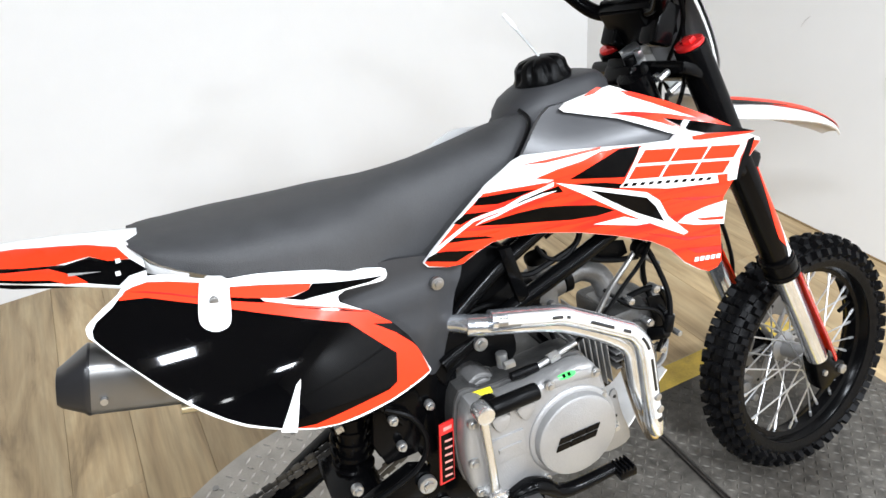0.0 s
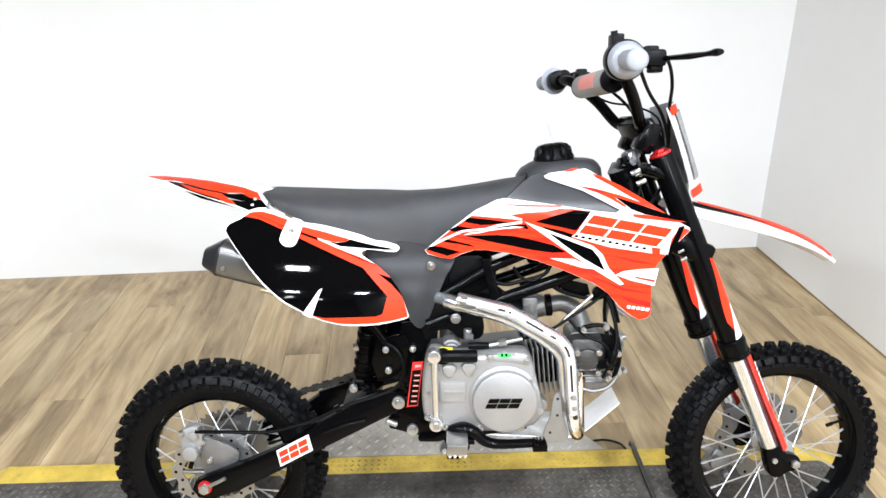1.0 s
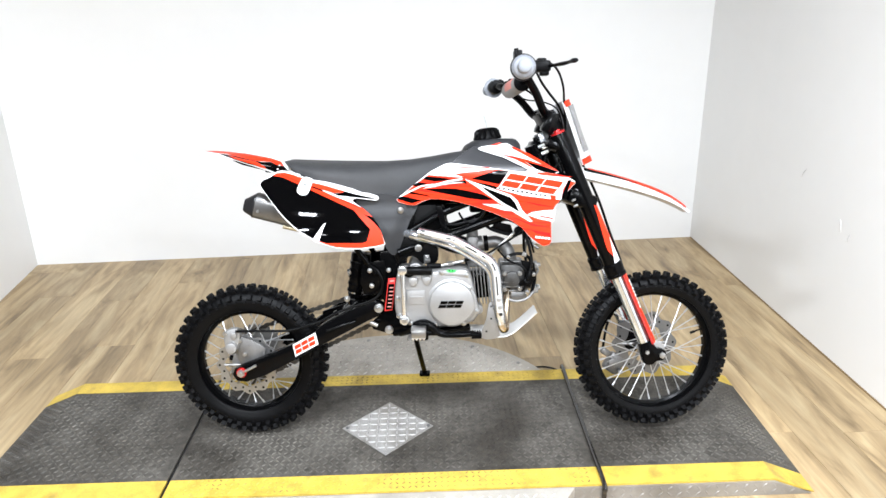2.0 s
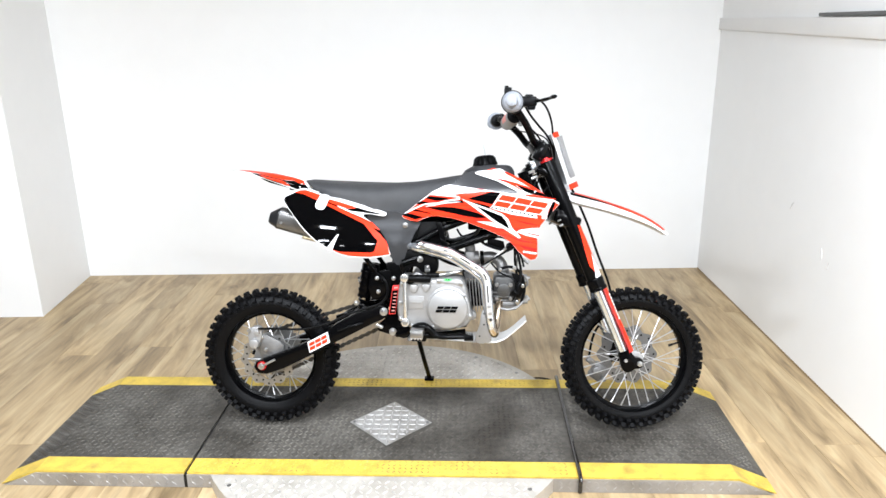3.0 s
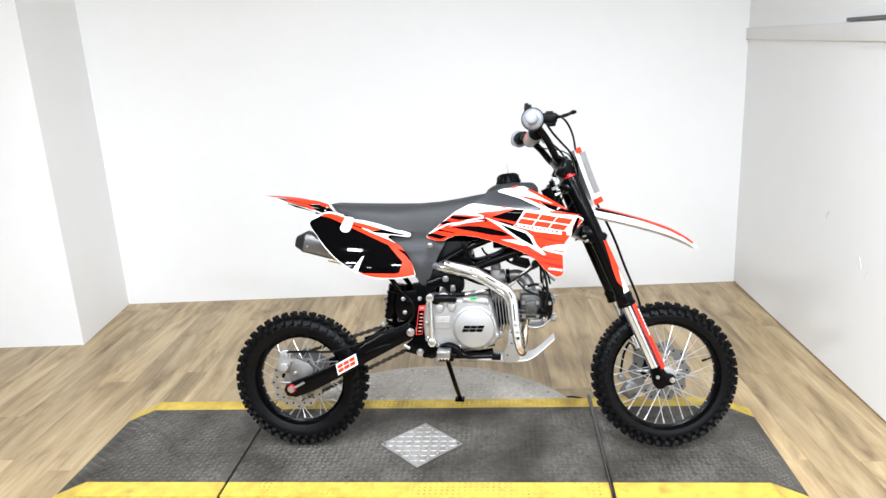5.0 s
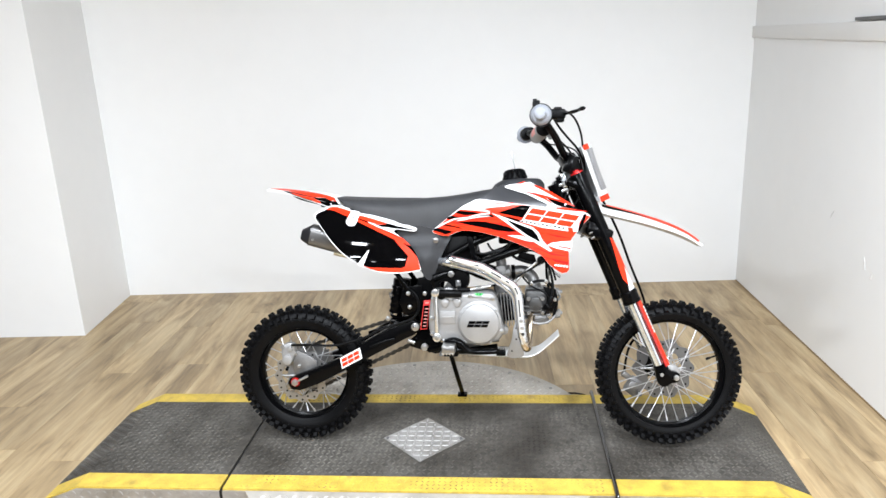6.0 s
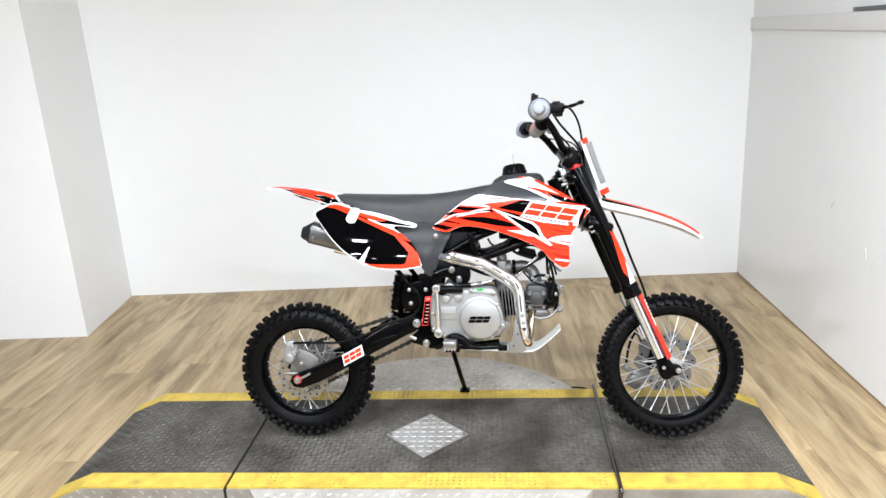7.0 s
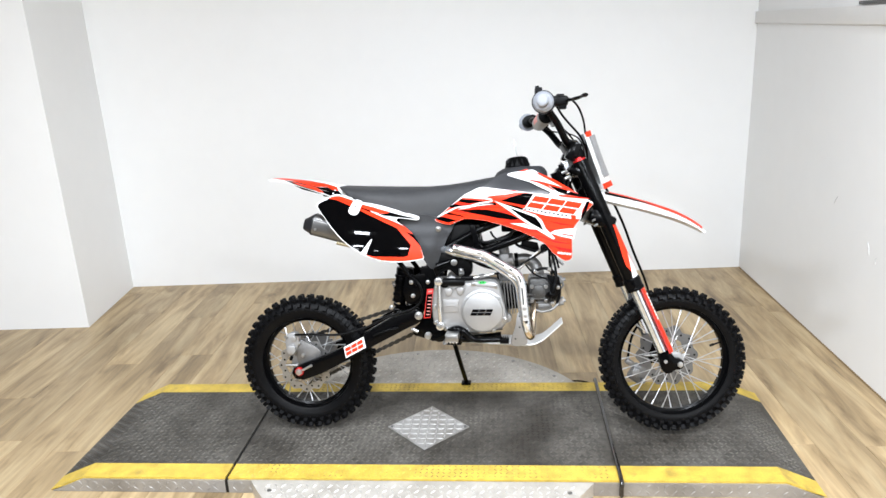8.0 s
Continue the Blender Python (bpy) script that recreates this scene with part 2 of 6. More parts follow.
def lin(a, b, n):
    """n even steps from a to b."""
    return [a + (b - a) * k / (n - 1) for k in range(n)]


def steps(a, b, d):
    return [a + d * k for k in range(int((b - a) / d) + 1)]


def part(name, bm, mat, parent=None, label="", m=None, smooth=True):
    """Links a bmesh as one mesh object under a thing or a part."""
    if m is not None:
        bm.transform(m)
    bmesh.ops.recalc_face_normals(bm, faces=bm.faces)
    me = bpy.data.meshes.new(name)
    bm.to_mesh(me)
    bm.free()
    me.materials.append(mat)
    if smooth:
        me.polygons.foreach_set("use_smooth", [True] * len(me.polygons))
        me.set_sharp_from_angle(angle=radians(38))
    ob = new(name, me)
    if parent is not None:
        ob.parent = parent
    if label:
        tagged(ob, label)
    return ob


def again(ob, m, parent=None):
    """Another object on the same mesh."""
    o = new(ob.name.split(".")[0], ob.data)
    o.parent = parent or ob.parent
    o.matrix_basis = m
    return o


def merge(*bms):
    """One bmesh out of several."""
    out = bmesh.new()
    for b in bms:
        me = bpy.data.meshes.new("tmp")
        b.to_mesh(me)
        b.free()
        out.from_mesh(me)
        bpy.data.meshes.remove(me)
    return out


def block(size, at=(0, 0, 0), bevel=0.003, seg=2, rot=(0, 0, 0)):
    bm = bmesh.new()
    bmesh.ops.create_cube(bm, size=1.0)
    bm.transform(Matrix.Diagonal((*size, 1)))
    if bevel:
        bmesh.ops.bevel(bm, geom=bm.edges[:], offset=min(bevel, min(size) * 0.45), segments=seg, affect="EDGES", profile=0.5)
    bm.transform(pose(*at, *rot))
    return bm


def rod(a, b, r0, r1=None, seg=16, bevel=0.0):
    """A round bar from a to b."""
    a, b = Vector(a), Vector(b)
    bm = bmesh.new()
    bmesh.ops.create_cone(bm, cap_ends=True, segments=seg, radius1=r0, radius2=r0 if r1 is None else r1, depth=(b - a).length)
    if bevel:
        rim = [e for e in bm.edges if any(len(f.verts) > 4 for f in e.link_faces)]
        bmesh.ops.bevel(bm, geom=rim, offset=bevel, segments=2, affect="EDGES", profile=0.5)
    bm.transform(Matrix.Translation((a + b) / 2) @ (b - a).to_track_quat("Z", "Y").to_matrix().to_4x4())
    return bm


def spline(points, n=6, closed=False):
    """A smooth line through points."""
    p = [Vector(q) for q in points]
    k, out = len(p), []
    for i in range(k if closed else k - 1):
        a, b, c, d = (p[(i + j) % k] if closed else p[min(max(i + j, 0), k - 1)] for j in (-1, 0, 1, 2))
        for s in range(n):
            t = s / n
            out.append(0.5 * ((2 * b) + (c - a) * t + (2 * a - 5 * b + 4 * c - d) * t * t + (3 * b - 3 * c + d - a) * t ** 3))
    if not closed:
        out.append(p[-1])
    return out


def tube(points, r, seg=12, n=6, caps=True, flat=1.0, up=(0, 1, 0)):
    """A pipe along a smooth line; r: one radius or one for each point."""
    line = spline(points, n)
    radii = [r] * len(points) if isinstance(r, (int, float)) else list(r)
    bm, rings = bmesh.new(), []
    side = None
    for i, q in enumerate(line):
        ahead = (line[min(i + 1, len(line) - 1)] - line[max(i - 1, 0)]).normalized()
        if side is None:
            side = ahead.cross(Vector(up))
            if side.length < 1e-3:
                side = ahead.cross(Vector((1, 0, 0)))
        side = (side - ahead * side.dot(ahead)).normalized()
        over = ahead.cross(side)
        f = i / n
        k = min(int(f), len(radii) - 2)
        rad = radii[k] + (radii[k + 1] - radii[k]) * (f - k)
        rings.append([bm.verts.new(q + rad * (math.cos(a) * side * flat + math.sin(a) * over)) for a in (2 * math.pi * j / seg for j in range(seg))])
    for a, b in zip(rings, rings[1:]):
        for j in range(seg):
            bm.faces.new((a[j], a[(j + 1) % seg], b[(j + 1) % seg], b[j]))
    if caps:
        bm.faces.new(rings[0][::-1])
        bm.faces.new(rings[-1])
    return bm


def loft(rings, close=True, caps=True):
    """A skin over rings of equally many points."""
    bm = bmesh.new()
    vs = [[bm.verts.new(p) for p in ring] for ring in rings]
    k = len(rings[0])
    for a, b in zip(vs, vs[1:]):
        for j in range(k if close else k - 1):
            bm.faces.new((a[j], a[(j + 1) % k], b[(j + 1) % k], b[j]))
    if caps and close:
        bm.faces.new(vs[0][::-1])
        bm.faces.new(vs[-1])
    return bm


def thicken(bm, d):
    """Gives an open skin a thickness."""
    bmesh.ops.recalc_face_normals(bm, faces=bm.faces)
    bmesh.ops.solidify(bm, geom=bm.faces[:], thickness=d)
    return bm


def rounded(poly, times=2, cut=0.25):
    """Cuts the corners of a closed outline."""
    p = [Vector(q) for q in poly]
    for _ in range(times):
        p = [q for a, b in zip(p, p[1:] + p[:1]) for q in (a.lerp(b, cut), a.lerp(b, 1 - cut))]
    return p


def prism(poly, y0, y1, bevel=0.003, round_by=0, seg=2):
    """An outline in x and z, drawn out from y0 to y1, with rounded edges."""
    p = rounded(poly, round_by) if round_by else [Vector(q) for q in poly]
    bm = bmesh.new()
    low = [bm.verts.new((q[0], y0, q[1])) for q in p]
    high = [bm.verts.new((q[0], y1, q[1])) for q in p]
    k = len(p)
    f0, f1 = bm.faces.new(low), bm.faces.new(high[::-1])
    for j in range(k):
        bm.faces.new((low[j], high[j], high[(j + 1) % k], low[(j + 1) % k]))
    bmesh.ops.recalc_face_normals(bm, faces=bm.faces)
    if bevel:
        bmesh.ops.bevel(bm, geom=list(f0.edges) + list(f1.edges), offset=bevel, segments=seg, affect="EDGES", profile=0.5)
    return bm


def skin(poly, depth, thick=0.003, step=0.02, round_by=2):
    """A curved panel: an outline in x and z laid on the surface y = depth(x, z), with a thickness towards the middle of the bike."""
    p = rounded(poly, round_by) if round_by else [Vector(q) for q in poly]
    # long edges are split, so that they follow the surface
    p = [a.lerp(b, k / cuts) for a, b in zip(p, p[1:] + p[:1]) for cuts in [max(1, math.ceil((b - a).length / step))] for k in range(cuts)]
    xs, zs = [q[0] for q in p], [q[1] for q in p]
    n = len(p)
    flat = [Vector((q[0], q[1])) for q in p]
    # a regular grid of inner points, clear of the outline
    for i in range(math.ceil(min(xs) / step), math.floor(max(xs) / step) + 1):
        for j in range(math.ceil(min(zs) / step), math.floor(max(zs) / step) + 1):
            x, z = i * step, j * step
            inside, near = False, 1.0
            for a, b in zip(flat[:n], flat[1:n] + flat[:1]):
                if (a.y > z) != (b.y > z) and x < a.x + (z - a.y) * (b.x - a.x) / (b.y - a.y):
                    inside = not inside
                d = b - a
                t = min(max(((x - a.x) * d.x + (z - a.y) * d.y) / max(d.length_squared, 1e-12), 0.0), 1.0)
                near = min(near, math.hypot(x - a.x - t * d.x, z - a.y - t * d.y))
            if inside and near > step * 0.2:
                flat.append(Vector((x, z)))
    pts, _, tris, *_ = delaunay_2d_cdt(flat, [], [list(range(n))], 1, 1e-6)
    bm = bmesh.new()
    vs = [bm.verts.new((q.x, depth(q.x, q.y), q.y)) for q in pts]
    for f in tris:
        bm.faces.new([vs[k] for k in f])
    for v in [v for v in bm.verts if not v.link_faces]:
        bm.verts.remove(v)
    faces = bm.faces[:]
    rim = [e for e in bm.edges if len(e.link_faces) == 1]
    sgn = 1.0 if depth(sum(xs) / len(xs), sum(zs) / len(zs)) < 0 else -1.0
    twin = {v: bm.verts.new((v.co.x, v.co.y + sgn * thick, v.co.z)) for v in bm.verts[:]}
    for f in faces:
        bm.faces.new([twin[v] for v in reversed(f.verts)])
    for e in rim:
        a, b = e.verts
        bm.faces.new((a, b, twin[b], twin[a]))
    return bm


def lathe(profile, seg=48, closed=True):
    """A body of revolution round the y axis; profile: radius and y."""
    bm, rings = bmesh.new(), []
    for j in range(seg):
        a = 2 * math.pi * j / seg
        rings.append([bm.verts.new((r * math.cos(a), y, r * math.sin(a))) for r, y in profile])
    k = len(profile)
    for j in range(seg):
        a, b = rings[j], rings[(j + 1) % seg]
        for i in range(k if closed else k - 1):
            bm.faces.new((a[i], a[(i + 1) % k], b[(i + 1) % k], b[i]))
    return bm


def mirrored(bm):
    out = bm.copy()
    out.transform(Matrix.Diagonal((1, -1, 1, 1)))
    bmesh.ops.reverse_faces(out, faces=out.faces[:])
    return out


# ---------------------------------------------------------------- booth
ROOM = pose(1.331, 1.836, 0, 0, 0, ROOM_YAW)   # inner corner of back wall and right wall; x along the back wall, y through it


def in_room(x, y, z=0.0):
    return ROOM @ Vector((x, y, z))


def wall(name, x0, x1, y0, y1, z0, z1, mat=WALL, m=None):
    bm = block((x1 - x0, y1 - y0, z1 - z0), ((x0 + x1) / 2, (y0 + y1) / 2, (z0 + z1) / 2), bevel=0)
    return tagged(part(name, bm, mat, smooth=False, m=ROOM if m is None else m), kind="structure")


WEST = -3.495    # where the back wall ends at the left return
wall("wall_north", -3.60, 0.12, 0.0, 0.12, 0, CEILING)
EAST = Matrix.Translation((1.331, 1.836, 0)) @ pose(0, 0, 0, 0, 0, 2.7)
wall("wall_east", 0.0, 0.12, -6.6, 0.0, 0, CEILING, m=EAST)
# left return of the booth, a slightly splayed face, and the wall that goes on beside it
back_left, nose = in_room(WEST, 0), Vector((-2.063, 0.992, 0))
bm = prism([(back_left.x, back_left.y), (nose.x, nose.y), (nose.x - 2.6, nose.y - 0.18), (nose.x - 2.6, nose.y + 0.9), (back_left.x - 0.1, back_left.y + 0.3)], 0, CEILING, bevel=0)
bm.transform(Matrix(((1, 0, 0, 0), (0, 0, 1, 0), (0, 1, 0, 0), (0, 0, 0, 1))))
tagged(part("wall_return", bm, WALL, smooth=False), kind="structure")
# unseen dark walls and ceiling, added to close the room and cut fill
wall("wall_west", -6.1, -5.98, -6.6, -0.5, 0, CEILING, SHOP)
wall("wall_south", -6.1, 0.12, -6.72, -6.6, 0, CEILING, SHOP)
tagged(part("ceiling", block((6.4, 7.2, 0.1), (-3.0, -3.3, CEILING + 0.05), bevel=0), CEIL, smooth=False, m=ROOM), kind="structure")
# board along the right wall, a little deeper towards the open end, with a dark rail on it
bm = prism([(-6.2, 1.20), (0.0, 1.315), (0.0, 1.371), (-6.2, 1.32)], -0.013, 0.002, 0.003)
bm.transform(EAST @ Matrix(((0, 1, 0, 0), (1, 0, 0, 0), (0, 0, 1, 0), (0, 0, 0, 1))))
tagged(part("trim", bm, TRIM), "white painted board along the wall", kind="structure")
bm = prism([(-3.0, 1.350), (-1.05, 1.366), (-1.05, 1.378), (-3.0, 1.372)], -0.016, 0.002, 0.001)
bm.transform(EAST @ Matrix(((0, 1, 0, 0), (1, 0, 0, 0), (0, 0, 1, 0), (0, 0, 0, 1))))
tagged(part("trim", bm, SMOKE_TRIM), "dark metal rail over the board", kind="structure")

for sx, sy, tip, turn, watts in STRIPS:
    fixture = tagged(new("ceiling_light"), "short white ceiling light with metal housing", "ceiling light", "ceiling lights")
    fixture.matrix_world = pose(sx, sy, CEILING - 0.40, 0, 0, turn) @ pose(0, 0, 0, tip, 0, 0)
    part("housing", block((0.42, 0.20, 0.06), (0, 0, 0), 0.008), TRIM, fixture)
    part("end_cap", block((0.03, 0.21, 0.075), (0.225, 0, 0), 0.006), TRIM, fixture)
    part("end_cap", block((0.03, 0.21, 0.075), (-0.225, 0, 0), 0.006), TRIM, fixture)
    for x in (-0.16, 0.16):
        part("hanger", rod((x, 0.0, 0.02), tuple(pose(0, 0, 0, -tip, 0, 0) @ Vector((x, 0, 0.41))), 0.006, seg=8), TRIM, fixture)

for sx, sy in SPOTS:
    fixture = tagged(new("shop_light"), "small white shop light under the ceiling", "ceiling light", "shop lights")
    fixture.matrix_world = pose(sx, sy, CEILING - 0.12, 35, 0, 4)
    part("housing", block((0.30, 0.16, 0.05), (0, 0, 0.03), 0.008), TRIM, fixture)
    part("hanger", rod((0, 0.02, 0.05), (0, 0.07, 0.12), 0.01, seg=8), TRIM, fixture)

# ---------------------------------------------------------------- platform
DECK_AT = pose(-0.206, 0.020, 0, 0, 0, 1.4)
FAR, HALF, INNER, SEAM_X, BREAK, END = 0.303, 0.312, 0.238, 0.60, 1.07, 1.185
platform = tagged(new("motorcycle_platform"), "low steel platform with worn black deck and yellow edges", "platform")
platform.matrix_world = DECK_AT


def lugs(spots, z, size=(0.020, 0.0052, 0.0014)):
    """Raised lozenges of a tread plate: x, y and turn in degrees for each."""
    verts, faces = [], []
    a, b, h = size[0] / 2, size[1] / 2, size[2]
    for x, y, turn in spots:
        c, s, k = math.cos(radians(turn)), math.sin(radians(turn)), len(verts)
        zz = z(x, y) if callable(z) else z
        for u, v, w in ((-a, 0, 0), (0, -b, 0), (a, 0, 0), (0, b, 0), (-a * 0.45, 0, h), (a * 0.45, 0, h)):
            verts.append((x + u * c - v * s, y + u * s + v * c, zz + w))
        faces += [(k, k + 1, k + 4), (k + 1, k + 5, k + 4), (k + 1, k + 2, k + 5), (k + 2, k + 3, k + 5), (k + 3, k + 4, k + 5), (k + 3, k, k + 4)]
    bm = bmesh.new()
    me = bpy.data.meshes.new("tmp")
    me.from_pydata(verts, [], faces)
    bm.from_mesh(me)
    bpy.data.meshes.remove(me)
    return bm


def tread(x0, x1, y0, y1, inside, pitch=0.024):
    out = []
    for i in range(int((x1 - x0) / pitch) + 1):
        for j in range(int((y1 - y0) / pitch) + 1):
            x, y = x0 + i * pitch, y0 + j * pitch
            if inside(x, y):
                out.append((x, y, 45 if (i + j) % 2 else -45))
    return out


def ramp_z(x, y=0.0):
    a = abs(x)
    return DECK if a <= BREAK else DECK * (END - a) / (END - BREAK) + 0.002


def deck_piece(name, x0, x1, y0, y1, mat, lift=0.0, depth=0.012):
    """A strip of the deck that follows the ramps at both ends."""
    xs = sorted({x0, x1, *[b for b in (-BREAK, BREAK) if x0 < b < x1]})
    bm = bmesh.new()
    top = [[bm.verts.new((x, y, ramp_z(x) + lift)) for x in xs] for y in (y0, y1)]
    low = [[bm.verts.new((x, y, max(ramp_z(x) + lift - depth, 0.0005))) for x in xs] for y in (y0, y1)]
    for i in range(len(xs) - 1):
        bm.faces.new((top[0][i], top[0][i + 1], top[1][i + 1], top[1][i]))
        bm.faces.new((low[0][i], low[1][i], low[1][i + 1], low[0][i + 1]))
        for r in (0, 1):
            bm.faces.new((top[r][i], low[r][i], low[r][i + 1], top[r][i + 1]))
    for i in (0, -1):
        bm.faces.new((top[0][i], top[1][i], low[1][i], low[0][i]))
    return part(name, bm, mat, platform, smooth=False)


g = 0.005
for name, x0, x1 in (("deck_wing", -END, -SEAM_X - g), ("deck_middle", -SEAM_X + g, SEAM_X - g), ("deck_wing", SEAM_X + g, END)):
    deck = deck_piece(name, x0, x1, -INNER + 0.0005, INNER - 0.0005, DECK_DARK)
    for y0, y1 in ((-HALF, -INNER), (INNER, FAR)):
        deck_piece("yellow_edge", x0, x1, y0, y1, YELLOW, lift=0.0004)
    tagged(part("tread_relief", lugs(tread(x0 + 0.02, x1 - 0.02, -INNER + 0.02, INNER - 0.015, lambda x, y: abs(x) + abs(y + 0.015) > 0.155, 0.0175), ramp_z, (0.0165, 0.0052, 0.0022)), DECK_LUG, platform, smooth=False), kind="stuff")
    if name == "deck_middle":
        for y0, y1 in ((-HALF + 0.014, -INNER - 0.005), (INNER + 0.014, FAR - 0.005)):
            tagged(part("edge_relief", lugs(tread(x0 + 0.02, x1 - 0.02, y0, y1, lambda x, y: True, 0.0175), ramp_z, (0.0150, 0.0048, 0.0018)), EDGE_LUG, platform, smooth=False), kind="stuff")
for x in (-SEAM_X, SEAM_X):
    part("seam", block((0.0096, HALF + FAR + 0.01, 0.044), (x, (FAR - HALF) / 2, 0.0225), bevel=0), SEAM, platform)
for sgn in (-1, 1):
    y = sgn * ((HALF if sgn < 0 else FAR) + 0.0035)
    for x0, x1 in ((-END + 0.01, -SEAM_X - g), (-SEAM_X + g, SEAM_X - g), (SEAM_X + g, END - 0.01)):
        outline = [(x0, 0.001), (x1, 0.001)] + [(x, ramp_z(x) - 0.006) for x in sorted({x0, x1, *[b for b in (-BREAK, BREAK) if x0 < b < x1]}, reverse=True)]
        part("side_plate", prism(outline, y - 0.003, y + 0.003, bevel=0), STEEL_PLATE, platform, smooth=False)
        spots = [(x, z, 45 if (i + j) % 2 else -45) for i, x in enumerate(steps(x0 + 0.02, x1 - 0.01, 0.026)) for j, z in enumerate((0.014, 0.034)) if z < ramp_z(x) - 0.014]
        bm = lugs(spots, 0.0)
        bm.transform(pose(0, y + sgn * 0.003, 0, 90, 0, 0) if sgn < 0 else pose(0, y + sgn * 0.003, 0, 90, 0, 180) @ Matrix.Diagonal((-1, 1, 1, 1)))
        tagged(part("side_relief", bm, STEEL_PLATE, platform, smooth=False), kind="stuff")

# round turntable plate under the deck, and the lozenge cover in its middle
DISC_R = 0.61
for sgn in (-1, 1):
    start = math.acos(((HALF if sgn < 0 else FAR) + 0.007) / DISC_R)
    arc = [(sgn * DISC_R * math.sin(a), sgn * DISC_R * math.cos(a)) for a in lin(-start, start, 40)]
    bm = prism([(x, y) for x, y in arc], 0.001, DECK - 0.003, bevel=0.0)
    bm.transform(Matrix(((1, 0, 0, 0), (0, 0, 1, 0), (0, 1, 0, 0), (0, 0, 0, 1))))
    part("turntable_plate", bm, BRIGHT_PLATE, platform, "bright aluminium tread plate, rounded", smooth=False)
    tagged(part("turntable_relief", lugs(tread(-0.6, 0.6, FAR + 0.02 if sgn > 0 else -DISC_R, DISC_R if sgn > 0 else -HALF - 0.02, lambda x, y: math.hypot(x, y) < DISC_R - 0.02), DECK - 0.003, (0.022, 0.0066, 0.0030)), BRIGHT_LUG, platform, smooth=False), kind="stuff")
    for a in lin(-start * 0.86, start * 0.86, 6):
        r = DISC_R - 0.03
        part("screw", rod((sgn * r * math.sin(a), sgn * r * math.cos(a), DECK - 0.003), (sgn * r * math.sin(a), sgn * r * math.cos(a), DECK - 0.0012), 0.007, seg=12), STAINLESS, platform)
part("deck_cable", tube([(SEAM_X + 0.003, FAR + 0.03, 0.042), (SEAM_X + 0.001, FAR - 0.005, DECK + 0.007), (SEAM_X, 0.1, DECK + 0.006), (SEAM_X, -0.15, DECK + 0.006), (SEAM_X, -HALF - 0.004, DECK + 0.005), (SEAM_X, -HALF - 0.012, 0.03), (SEAM_X, -HALF - 0.012, 0.006)], 0.0065, seg=10), CABLE, platform, "shiny black cable laid along the deck seam")
LOZ = 0.140
bm = prism([(-LOZ, 0), (0, -LOZ), (LOZ, 0), (0, LOZ)], DECK - 0.002, DECK + 0.003, bevel=0.0008)
bm.transform(Matrix(((1, 0, 0, 0), (0, 0, 1, -0.017), (0, 1, 0, 0), (0, 0, 0, 1))))
cover = part("cover_plate", bm, GREY_PLATE, platform, "dull lozenge of aluminium tread plate", smooth=False)
spots = []
for i in range(-5, 6):
    for j in range(-5, 6):
        x, y = (i - j) * 0.0150, (i + j) * 0.0150
        if abs(x) + abs(y) < 0.126:
            spots.append((x, y - 0.017, 0 if (i + j) % 2 else 90))
tagged(part("cover_relief", lugs(spots, DECK + 0.003, (0.024, 0.0080, 0.0022)), GREY_LUG, cover, smooth=False), kind="stuff")
for x, y in ((-0.124, 0), (0.124, 0)):
    part("screw", rod((x, y - 0.017, DECK + 0.002), (x, y - 0.017, DECK + 0.0048), 0.0065, seg=12), SMOKE_TRIM, cover)

# scuffs, and a dark strip for the shadow gap under the right-hand wall
SCUFF = material("grey_scuff", (0.64, 0.63, 0.615), 0.7, vary=0.2, scale=60)
east_face = EAST @ Matrix(((0, -1, 0, 0), (1, 0, 0, 0), (0, 0, 1, 0), (0, 0, 0, 1)))
for along, high, length, tilt in ((-1.02, 0.62, 0.045, 55), (-1.30, 0.50, 0.05, -70), (-1.36, 0.47, 0.03, 80)):
    mark = tube([(-length / 2, 0, 0), (0, 0, 0.003), (length / 2, 0, 0)], [0.0008, 0.002, 0.0008], seg=6)
    tagged(part("trim", mark, SCUFF, m=east_face @ Matrix.Translation((along, 0.0012, high)) @ Matrix.Rotation(radians(tilt), 4, "Y")), "grey scuff on the white wall", kind="structure")
tagged(part("baseboard", block((6.5, 0.004, 0.005), (-3.26, 0.002, 0.003), 0.0005), GAP, m=east_face), "thin dark strip for the shadow line at the foot of the wall", kind="structure")

# ---------------------------------------------------------------- dirt bike
BIKE_LEAN = 9.0
bike = tagged(new("dirt_bike"), "red, white and black dirt bike leaning on its side stand", "motorcycle")
bike.matrix_world = pose(0, 0, DECK + 0.010, -BIKE_LEAN, 0, 0)

# turn of the front end about the raked steering axis
AXIS_AT, AXIS_DIR = Vector((0.268, 0, 0.88)), Vector((0.405, 0, -0.914)).normalized()
# the middle of tank and front end lies a little to the left of the right-hand panels
SET_OVER = Matrix.Translation((0.004, 0, 0)) @ Matrix.Rotation(radians(-2.5), 4, "X")
STEER = SET_OVER @ Matrix.Translation(AXIS_AT) @ Matrix.Rotation(radians(-5), 4, AXIS_DIR) @ Matrix.Translation(-AXIS_AT)


def ss(a, b, x):
    t = min(max((x - a) / (b - a), 0.0), 1.0)
    return t * t * (3 - 2 * t)


# ---- wheels
def knob(w, l, h):
    """A tapered tread block, standing on z = 0."""
    return [(-l / 2, -w / 2, 0), (l / 2, -w / 2, 0), (l / 2, w / 2, 0), (-l / 2, w / 2, 0), (-l * 0.35, -w * 0.36, h), (l * 0.35, -w * 0.36, h), (l * 0.35, w * 0.36, h), (-l * 0.35, w * 0.36, h)]


